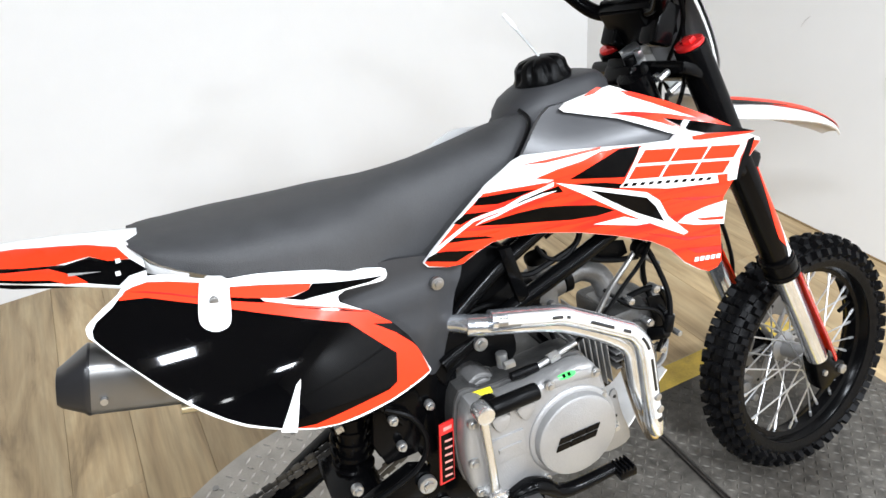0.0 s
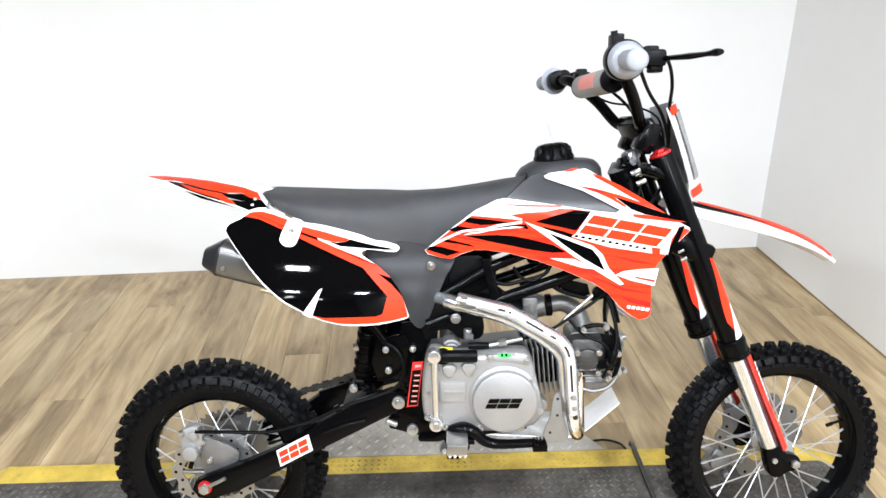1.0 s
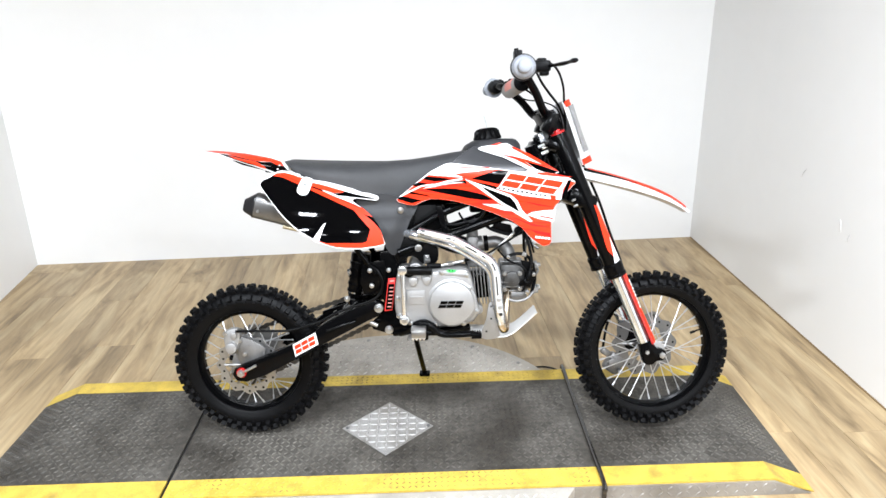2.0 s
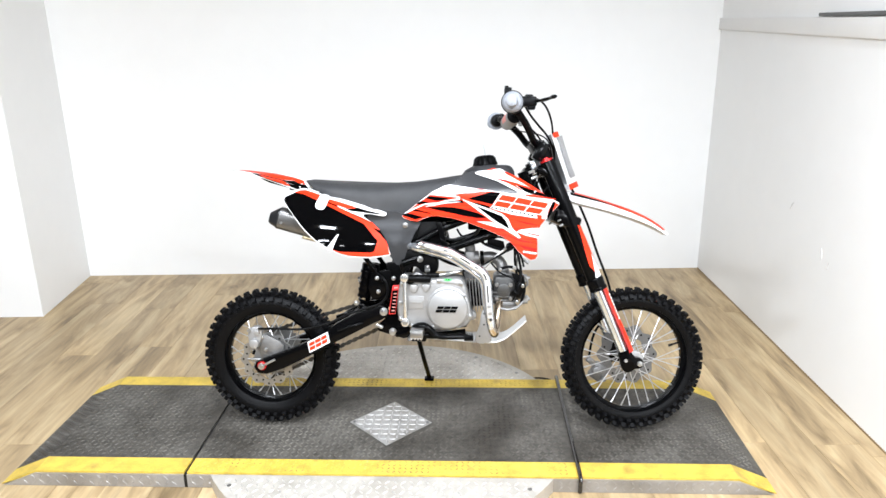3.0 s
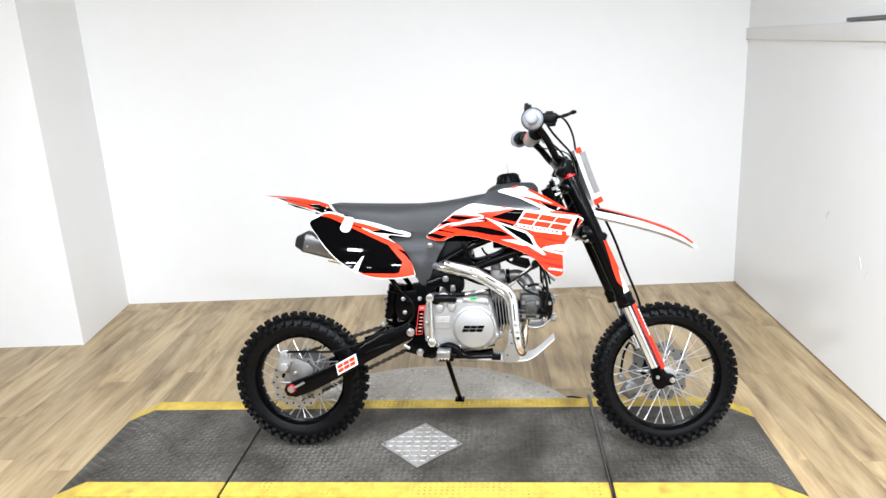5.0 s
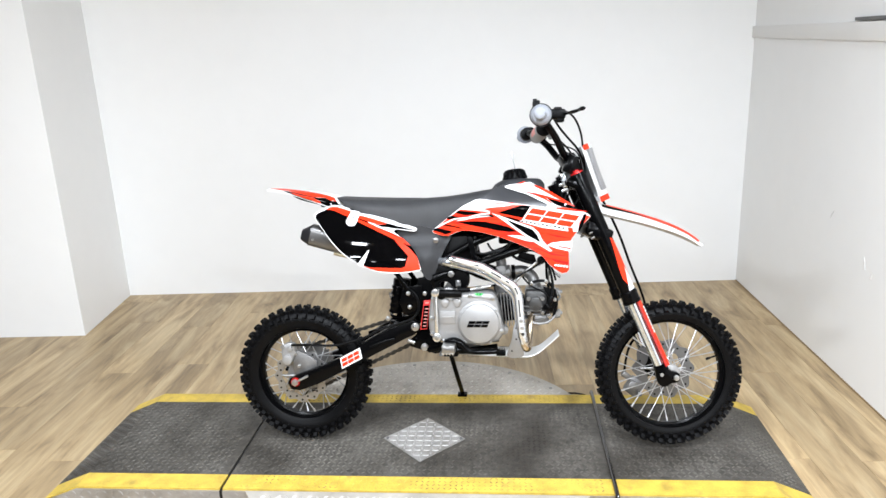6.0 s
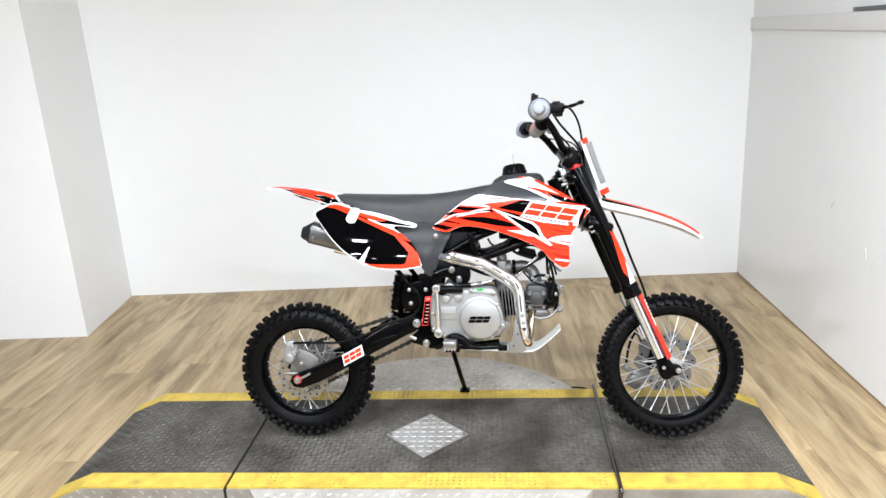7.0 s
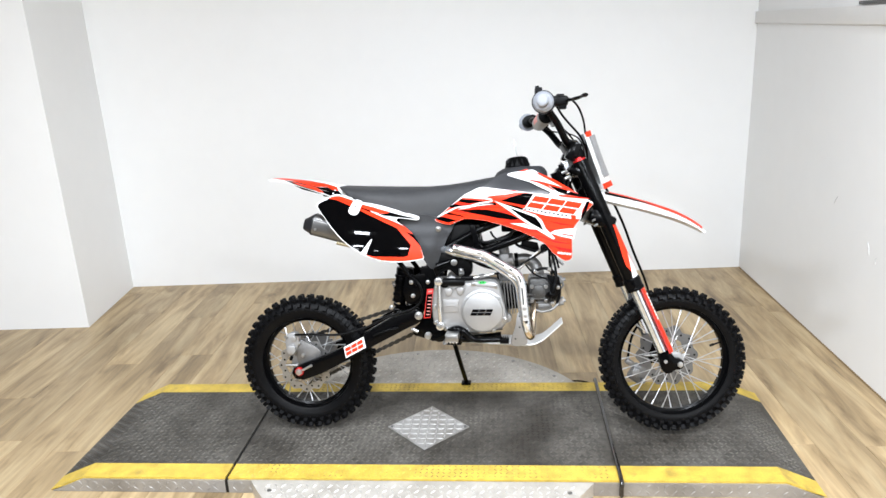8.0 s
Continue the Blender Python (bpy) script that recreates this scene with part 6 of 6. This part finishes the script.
# bright channel along the shield with its row of slots
line = [p + Vector((-0.001, -0.0095, 0.0035)) for p in spline(SHIELD, 8)]
part("slot_channel", tube(line[10:-4], 0.0078, seg=10, n=2), SATIN_BRIGHT, exhaust)
for f0, f1 in ((0.17, 0.25), (0.34, 0.43), (0.52, 0.56), (0.60, 0.66), (0.72, 0.745), (0.78, 0.85)):
    pts = [line[int((f0 + (f1 - f0) * k / 2) * (len(line) - 1))] + Vector((0.0, -0.0064, 0.0012)) for k in range(3)]
    part("slot", tube(pts, 0.0026, seg=8, n=2), SEAM, exhaust)
part("slot_window", rod((-0.084, -0.1335, 0.6250), (-0.054, -0.1370, 0.6180), 0.0085, seg=14, bevel=0.001), STAINLESS, exhaust)
for x, y, z in ((0.1255, -0.1670, 0.4420), (0.1285, -0.1670, 0.4200)):
    part("shield_bolt", merge(rod((x, y, z), (x + 0.001, y - 0.006, z), 0.0058, seg=14, bevel=0.001)), ZINC, exhaust)
part("shield_clip", rod((0.13, -0.1600, 0.4000), (0.1315, -0.1690, 0.4000), 0.0052, seg=12, bevel=0.001), SEAM, exhaust)
part("pipe_joint", merge(rod((-0.080, -0.1130, 0.6095), (-0.112, -0.1010, 0.6150), 0.0142, seg=20, bevel=0.001)), HEADER, exhaust)
A, B = Vector((-0.400, -0.088, 0.664)), Vector((-0.572, -0.088, 0.7135))
d = (B - A).normalized()
side_m = Vector((0, 1, 0))
over_m = d.cross(side_m).normalized()


def can_ring(q, w, h, n=28):
    return [q + side_m * (w * math.copysign(abs(math.cos(a)) ** 0.62, math.cos(a))) + over_m * (h * math.copysign(abs(math.sin(a)) ** 0.62, math.sin(a))) for a in (2 * math.pi * k / n for k in range(n))]


can = lambda f: A + (B - A) * f
muffler = part("muffler", loft([can_ring(A, 0.029, 0.032), can_ring(A + d * 0.004, 0.031, 0.0338), can_ring(can(0.80), 0.0315, 0.0350)]), SATIN, exhaust, "satin steel muffler")
drop = -over_m if over_m.z > 0 else over_m
part("muffler_cap", loft([can_ring(can(0.795), 0.0320, 0.0354), can_ring(can(0.81), 0.0322, 0.0356), can_ring(can(0.835), 0.0300, 0.0325), can_ring(can(0.95) + drop * 0.006, 0.0200, 0.0205), can_ring(can(0.975) + drop * 0.006, 0.0165, 0.0175), can_ring(can(0.978) + drop * 0.006, 0.0140, 0.0150), can_ring(can(0.90) + drop * 0.006, 0.011, 0.0120)]), CAP_GREY, exhaust, "dark grey tapered muffler end cap")
part("muffler_bracket", rod((-0.462, -0.112, 0.646), (-0.405, -0.112, 0.632), 0.0060, seg=12), BRASS, exhaust)
part("muffler_screw", rod(can(0.74) + Vector((0, -0.032, -0.010)), can(0.74) + Vector((0, -0.0365, -0.010)), 0.004, seg=8), ZINC, exhaust)

# ---- skid plate
SK = [(-0.10, 0.302), (0.0, 0.296), (0.09, 0.291), (0.140, 0.290), (0.164, 0.298), (0.200, 0.324), (0.246, 0.366)]
rows = [[(p.x, y * (1 - 0.30 * ss(0.14, 0.20, p.x)), p.z + 0.010 * abs(y / 0.056) ** 4 * (1 - ss(0.14, 0.19, p.x))) for y in lin(-0.056, 0.056, 9)] for p in spline([(x, 0, z) for x, z in SK], 3)]
skid = part("skid_plate", thicken(loft(rows, close=False), 0.003), SATIN_BRIGHT, bike, "bright aluminium skid plate")
part("skid_tab", prism([(0.080, 0.306), (0.084, 0.332), (0.096, 0.362), (0.101, 0.402), (0.106, 0.413), (0.115, 0.412), (0.118, 0.384), (0.124, 0.356), (0.134, 0.328), (0.134, 0.306), (0.10, 0.300)], -0.088, -0.084, 0.001, 1), CAST, skid)
for x, z in ((0.112, 0.400), (0.112, 0.364), (0.098, 0.326)):
    part("tab_hole", rod((x - 0.002, -0.0886, z), (x - 0.002, -0.084, z), 0.0030, seg=10), SEAM, skid)

# ---- foot controls and stand
peg = part("foot_peg", merge(block((0.036, 0.062, 0.006), (-0.094, -0.185, 0.366), 0.002), block((0.036, 0.007, 0.020), (-0.094, -0.213, 0.360), 0.002), block((0.007, 0.062, 0.020), (-0.110, -0.185, 0.360), 0.002), block((0.007, 0.062, 0.020), (-0.078, -0.185, 0.360), 0.002)), STAINLESS, bike, "serrated alloy foot peg")
for k in range(4):
    part("peg_tooth", prism([(-0.112 + 0.0095 * k, 0.351), (-0.104 + 0.0095 * k, 0.351), (-0.108 + 0.0095 * k, 0.344)], -0.217, -0.210, 0), CHROME, peg)
part("peg_mount", merge(block((0.05, 0.05, 0.035), (-0.094, -0.130, 0.340), 0.006), rod((-0.115, -0.15, 0.345), (-0.06, -0.15, 0.345), 0.008, seg=12)), PAINTED, bike)
part("peg_top", block((0.040, 0.060, 0.004), (-0.094, -0.185, 0.3705), 0.0015), STAINLESS, peg, "worn steel top")
part("peg_spring", tube([(-0.118, -0.150, 0.338), (-0.122, -0.165, 0.334), (-0.118, -0.178, 0.338)], 0.006, seg=8), ZINC, peg)
part("foot_peg_far", block((0.054, 0.09, 0.028), (-0.086, 0.195, 0.350), 0.004), ALLOY, bike, "alloy foot peg")
pedal = part("brake_pedal", tube([(-0.165, -0.115, 0.335), (-0.128, -0.135, 0.348), (-0.104, -0.152, 0.368), (-0.080, -0.158, 0.376), (-0.058, -0.160, 0.366), (-0.040, -0.160, 0.349), (-0.010, -0.160, 0.342), (0.058, -0.160, 0.344)], [0.011, 0.013, 0.014, 0.0145, 0.014, 0.0125, 0.011, 0.010], seg=12, flat=0.8), PAINTED, bike, "black brake pedal")
part("pedal_tip", merge(block((0.028, 0.026, 0.014), (0.064, -0.168, 0.342), 0.002), *[block((0.003, 0.026, 0.005), (0.054 + 0.0065 * k, -0.168, 0.351), 0.0005) for k in range(4)]), PAINTED, pedal)
FOOT = Vector((-0.099, 0.316, 0.0450))
stand = part("side_stand", merge(tube([(-0.125, 0.088, 0.300), (-0.122, 0.12, 0.262), (-0.110, 0.225, 0.147), tuple(FOOT + Vector((0, 0, 0.006)))], 0.0085, seg=12), block((0.036, 0.03, 0.009), tuple(FOOT), 0.003, rot=(9, 0, 0)), block((0.03, 0.04, 0.05), (-0.125, 0.085, 0.305), 0.006)), PAINTED, bike, "black side stand")

# ---- chain

def chain_run(a, b, n):
    """Plates and rollers of one straight run."""
    bms = []
    a, b = Vector(a), Vector(b)
    u = (b - a) / n
    turn = math.degrees(math.atan2(u.z, u.x))
    for k in range(n):
        q = a + u * (k + 0.5)
        w = 0.0078 if k % 2 else 0.0058
        for sg in (-1, 1):
            bms.append(block((u.length * (1.25 if k % 2 else 0.80), 0.0018, 0.0115 if k % 2 else 0.0080), tuple(q + Vector((0, sg * w, 0))), 0.0022, 1, (0, -turn, 0)))
    return merge(*bms)


chain = part("drive_chain", chain_run((-0.640, 0.055, 0.290), (-0.160, 0.055, 0.4445), 40), CHAIN, bike, "greasy steel drive chain")
part("lower_run", chain_run((-0.640, 0.055, 0.122), (-0.150, 0.055, 0.356), 44), CHAIN, chain)
part("chain_guard", prism([(-0.40, 0.350), (-0.24, 0.405), (-0.22, 0.395), (-0.22, 0.372), (-0.32, 0.345), (-0.40, 0.325)], 0.062, 0.075, 0.003), PAINTED, bike, "black chain guard")

# ---- rear brake
caliper = part("rear_caliper", merge(prism([(-0.664, 0.326), (-0.650, 0.344), (-0.622, 0.348), (-0.612, 0.332), (-0.618, 0.300), (-0.630, 0.272), (-0.648, 0.266), (-0.660, 0.280)], -0.084, -0.060, 0.006, 1), rod((-0.640, -0.080, 0.290), (-0.640, -0.096, 0.290), 0.0165, seg=22, bevel=0.004), rod((-0.632, -0.080, 0.326), (-0.632, -0.090, 0.326), 0.0105, seg=18, bevel=0.003)), CAST, bike, "cast aluminium brake caliper")
part("caliper_bolt", rod((-0.656, -0.084, 0.334), (-0.656, -0.094, 0.334), 0.0055, seg=8), ZINC, caliper)
part("caliper_bolt", rod((-0.616, -0.082, 0.342), (-0.616, -0.098, 0.342), 0.0055, seg=6), ZINC, caliper)
part("bleed_nipple", rod((-0.644, -0.078, 0.262), (-0.644, -0.088, 0.256), 0.005, seg=10), HOSE, caliper)
part("caliper_bracket", prism([(-0.624, 0.318), (-0.600, 0.316), (-0.546, 0.287), (-0.546, 0.262), (-0.602, 0.216), (-0.628, 0.240), (-0.626, 0.290)], -0.074, -0.066, 0.002, 1), CAST_DARK, caliper, "grey caliper bracket")
for x, z in ((-0.617, 0.308), (-0.606, 0.266)):
    part("bracket_bolt", merge(rod((x, -0.073, z), (x, -0.080, z), 0.0062, seg=12, bevel=0.001), rod((x, -0.079, z), (x, -0.083, z), 0.0040, seg=6)), ZINC, caliper)
hose = part("brake_hose", tube([(-0.622, -0.096, 0.342), (-0.560, -0.104, 0.345), (-0.475, -0.107, 0.345), (-0.422, -0.108, 0.357), (-0.374, -0.108, 0.372), (-0.330, -0.108, 0.394), (-0.286, -0.108, 0.411), (-0.246, -0.108, 0.423), (-0.217, -0.108, 0.436), (-0.199, -0.106, 0.456), (-0.196, -0.104, 0.483), (-0.209, -0.100, 0.513), (-0.238, -0.09, 0.530)], 0.0038, seg=8, n=5), HOSE, bike, "black rubber brake hose")
part("hose_clip", block((0.012, 0.010, 0.014), (-0.330, -0.106, 0.394), 0.002, rot=(0, -26, 0)), PAINTED, hose)
part("master_cylinder", merge(rod((-0.215, -0.095, 0.352), (-0.235, -0.098, 0.362), 0.006, seg=10)), ZINC, bike, "zinc fitting")

# ---- warning sticker on a red plate
sticker = part("warning_plate", prism([(-0.178, 0.494), (-0.157, 0.496), (-0.170, 0.402), (-0.192, 0.400)], -0.116, -0.112, 0.001), LABEL_RED, bike, "red warning plate with printed lines")
part("sticker_field", prism([(-0.1785, 0.478), (-0.1615, 0.479), (-0.1710, 0.4050), (-0.1885, 0.4040)], -0.1166, -0.1155, 0), BLACK, sticker)
part("caption_bar", prism([(-0.174, 0.484), (-0.162, 0.485), (-0.1612, 0.490), (-0.1732, 0.489)], -0.1168, -0.1158, 0), PALE_PRINT, sticker)
for k in range(6):
    z = 0.468 - 0.0110 * k
    x = -0.1695 - 0.150 * (0.466 - z)
    part("caption_bar", prism([(x - 0.0058, z - 0.0014), (x + 0.0050, z - 0.0014), (x + 0.0054, z + 0.0014), (x - 0.0054, z + 0.0014)], -0.1172, -0.1163, 0), PALE_PRINT, sticker)

# ---- front brake and loose hoses
fcal = part("front_caliper", merge(block((0.055, 0.030, 0.060), (0.500, 0.062, 0.172), 0.010, rot=(0, 35, 0)), rod((0.490, 0.045, 0.180), (0.490, 0.030, 0.180), 0.016, seg=18, bevel=0.003), block((0.030, 0.022, 0.020), (0.470, 0.050, 0.212), 0.005, rot=(0, 35, 0)), rod((0.512, 0.045, 0.152), (0.512, 0.028, 0.152), 0.008, seg=12, bevel=0.002)), CAST_DARK, bike, "cast aluminium front caliper", m=STEER)
part("caliper_arm", prism([(0.555, 0.262), (0.530, 0.230), (0.500, 0.190), (0.520, 0.175), (0.560, 0.215)], 0.064, 0.072, 0.002), PAINTED, fcal, m=STEER)
part("front_brake_hose", tube([(0.300, 0.06, 0.93), (0.385, 0.09, 0.83), (0.456, 0.100, 0.692), (0.498, 0.105, 0.580), (0.546, 0.110, 0.455), (0.548, 0.105, 0.38), (0.490, 0.085, 0.30), (0.470, 0.075, 0.215)], 0.0042, seg=8), HOSE, bike, "black front brake hose", m=STEER)
part("throttle_cable", tube([(0.200, -0.215, 1.050), (0.244, -0.190, 1.052), (0.276, -0.150, 1.036), (0.300, -0.105, 1.002), (0.314, -0.060, 0.962), (0.322, -0.040, 0.900), (0.316, -0.045, 0.83), (0.27, -0.045, 0.76), (0.16, -0.03, 0.70), (0.065, 0, 0.645)], 0.0033, seg=8), HOSE, bike, "black throttle cable", m=STEER)
part("front_brake_line", tube([(0.200, -0.195, 1.045), (0.230, -0.150, 1.010), (0.262, -0.100, 0.985), (0.300, -0.060, 0.950), (0.322, -0.040, 0.900), (0.330, 0.0, 0.85), (0.36, 0.06, 0.79), (0.40, 0.10, 0.715)], 0.0035, seg=8), HOSE, bike, "black brake line", m=STEER)
part("clutch_line", tube([(0.198, 0.195, 1.045), (0.250, 0.160, 1.02), (0.300, 0.110, 0.96), (0.315, 0.07, 0.88), (0.28, 0.06, 0.80), (0.25, 0.05, 0.70), (0.22, 0.02, 0.62)], 0.0033, seg=8), HOSE, bike, "black clutch cable", m=STEER)
part("kill_switch_lead", tube([(0.190, 0.060, 1.000), (0.222, 0.020, 0.978), (0.262, -0.020, 0.968), (0.300, -0.040, 0.944), (0.318, -0.030, 0.890)], 0.0022, seg=8), HOSE, bike, "thin black lead", m=STEER)
part("ignition_switch", merge(block((0.044, 0.046, 0.028), (0.262, 0.018, 0.846), 0.004, rot=(0, 24, 0)), rod((0.246, -0.012, 0.858), (0.242, -0.012, 0.870), 0.009, seg=16, bevel=0.001)), HOSE, bike, "black ignition switch", m=STEER)
part("switch_ring", rod((0.287, 0.016, 0.829), (0.281, 0.016, 0.842), 0.0145, seg=18, bevel=0.002), CHROME, bike, "chrome nut under the clamp", m=STEER)
part("stem_ring", rod((0.273, 0.012, 0.864), (0.267, 0.012, 0.878), 0.015, seg=6, bevel=0.002), CHROME, bike, "chrome nut over the clamp", m=STEER)
part("clamp_screw", rod((0.254, -0.022, 0.866), (0.250, -0.022, 0.878), 0.0065, seg=6, bevel=0.001), CHROME, bike, m=STEER)
part("clamp_screw", rod((0.266, -0.050, 0.842), (0.252, -0.050, 0.836), 0.006, seg=12, bevel=0.001), CHROME, bike, m=STEER)
# wiring and fuel lines between frame and engine
HOSES = [
    ([(-0.03, -0.06, 0.648), (0.002, -0.062, 0.634), (0.04, -0.06, 0.640), (0.082, -0.058, 0.652), (0.095, -0.055, 0.672)], 0.0042, HOSE),
    ([(0.022, -0.058, 0.668), (0.035, -0.06, 0.648), (0.060, -0.062, 0.640), (0.085, -0.060, 0.655)], 0.0032, HOSE),
    ([(0.088, -0.052, 0.640), (0.110, -0.055, 0.620), (0.150, -0.055, 0.605), (0.188, -0.055, 0.598)], 0.0045, HOSE),
    ([(0.196, -0.045, 0.640), (0.206, -0.045, 0.600), (0.208, -0.04, 0.560), (0.214, -0.045, 0.520), (0.222, -0.07, 0.500)], 0.0040, HOSE),
]
LINES = [
    ([(0.205, -0.02, 0.640), (0.214, -0.02, 0.588), (0.236, -0.02, 0.565), (0.252, -0.02, 0.552)], 0.0042, CAST_DARK),
    ([(0.222, -0.03, 0.590), (0.214, -0.03, 0.560), (0.216, -0.03, 0.536), (0.236, -0.03, 0.515), (0.250, -0.03, 0.490), (0.236, -0.03, 0.470)], 0.0035, CAST_DARK),
    ([(-0.10, -0.05, 0.60), (-0.06, -0.045, 0.60), (-0.02, -0.04, 0.585), (0.02, -0.03, 0.56), (0.05, -0.025, 0.53)], 0.0045, HOSE),
    ([(0.04, -0.03, 0.53), (0.045, -0.04, 0.50), (0.05, -0.06, 0.47), (0.052, -0.08, 0.44)], 0.0035, HOSE),
]
for pts, r, mat in HOSES + LINES:
    part("hose", tube(pts, r, seg=8), mat, bike)
part("electric_connector", merge(rod((0.190, -0.066, 0.612), (0.190, -0.050, 0.612), 0.0125, seg=18, bevel=0.002), rod((0.190, -0.069, 0.612), (0.190, -0.064, 0.612), 0.008, seg=14, bevel=0.001)), HOSE, bike, "black round connector")
part("ignition_coil", block((0.05, 0.04, 0.035), (0.08, 0.02, 0.675), 0.006), HOSE, bike, "black ignition coil")

# ---------------------------------------------------------------- cable lying on the floor behind the platform
floor_cable = tagged(part("floor_cable", tube([(0.388, 0.372, 0.006), (0.375, 0.415, 0.006), (0.33, 0.435, 0.006), (0.27, 0.425, 0.006), (0.225, 0.428, 0.006), (0.20, 0.445, 0.006)], 0.0035, seg=8), CABLE), "thin black cable lying on the wooden floor", "cable")

part("case_lug", merge(rod((0.072, -0.080, 0.398), (0.072, -0.112, 0.398), 0.014, seg=20, bevel=0.002), rod((0.072, -0.112, 0.398), (0.072, -0.118, 0.398), 0.007, seg=6, bevel=0.001)), CAST, engine)
part("spark_lead", tube([(0.222, -0.083, 0.500), (0.226, -0.075, 0.530), (0.220, -0.060, 0.570), (0.205, -0.040, 0.62)], 0.0042, seg=8), HOSE, engine)
part("head_bracket", prism([(0.196, 0.528), (0.236, 0.520), (0.240, 0.480), (0.224, 0.446), (0.204, 0.452), (0.208, 0.490)], -0.062, -0.056, 0.002), HOSE, engine, "black bracket on the cylinder head")
part("oil_line", tube([(0.150, -0.070, 0.420), (0.180, -0.078, 0.412), (0.212, -0.074, 0.418), (0.236, -0.055, 0.436)], 0.0040, seg=8), CAST_DARK, engine)
part("lower_cover", block((0.050, 0.060, 0.030), (0.190, -0.03, 0.420), 0.006), CAST_DARK, engine)

part("tag", block((0.026, 0.010, 0.003), (-0.113, -0.122, 0.5235), 0.001, rot=(20, 4, 0)), YELLOW_TAG, engine, "yellow paint tag")

# more hoses, brackets and nuts round the head
part("coolant_hose", tube([(0.150, -0.056, 0.535), (0.185, -0.066, 0.548), (0.214, -0.066, 0.540), (0.232, -0.060, 0.510), (0.238, -0.056, 0.470), (0.228, -0.056, 0.430)], 0.0048, seg=8), HOSE, engine)
part("earth_lead", tube([(0.130, -0.050, 0.560), (0.160, -0.068, 0.530), (0.200, -0.078, 0.512), (0.214, -0.080, 0.480), (0.200, -0.078, 0.440)], 0.0030, seg=8), HOSE, engine)
part("vacuum_hose", tube([(0.110, -0.030, 0.612), (0.150, -0.040, 0.640), (0.190, -0.040, 0.628), (0.222, -0.040, 0.590), (0.236, -0.045, 0.545)], 0.0032, seg=8), HOSE, engine)
part("braided_hose", tube([(0.095, -0.070, 0.528), (0.130, -0.064, 0.566), (0.165, -0.060, 0.596), (0.196, -0.055, 0.622)], 0.0040, seg=8), STAINLESS, engine, "thin braided hose")
for x, z, r in ((0.205, 0.545, 0.007), (0.232, 0.488, 0.006), (0.214, 0.436, 0.007), (0.160, 0.540, 0.006), (0.246, 0.452, 0.005)):
    part("fitting", rod((x, -0.058, z), (x, -0.076, z), r, seg=6, bevel=0.001), ZINC, engine)
part("coil_bracket", prism([(0.120, 0.640), (0.170, 0.628), (0.176, 0.606), (0.150, 0.600), (0.118, 0.618)], -0.050, -0.044, 0.002), HOSE, bike)

# ---------------------------------------------------------------- floor
floor_ob = tagged(part("floor", block((6.3, 7.0, 0.05), (-3.0, -3.3, -0.0275), bevel=0), GAP, smooth=False, m=ROOM), "wood-look plank floor", kind="structure")
PLANK_W, PLANK_L = 0.152, 1.22
bm = block((PLANK_W - 0.0009, PLANK_L - 0.0009, 0.006), bevel=0.0006, seg=1)
master = part("plank", bm, WOOD, floor_ob, smooth=False)
rng = random.Random(11)
first_plank = True
for i in range(40):
    x = -0.02 - i * PLANK_W
    start = rng.uniform(0, PLANK_L)
    for j in range(8):
        y = 0.0 - PLANK_L / 2 + start - j * PLANK_L
        top, low = min(y + PLANK_L / 2, 0.12), max(y - PLANK_L / 2, -6.75)
        if top - low < 0.03:
            continue
        at = ROOM @ pose(x, (top + low) / 2, 0.0 - 0.003, 0, 0, 180 if rng.random() < 0.5 else 0) @ Matrix.Diagonal((1, (top - low) / PLANK_L, 1, 1))
        if first_plank:
            master.matrix_basis, first_plank = at, False
        else:
            again(master, at, floor_ob)
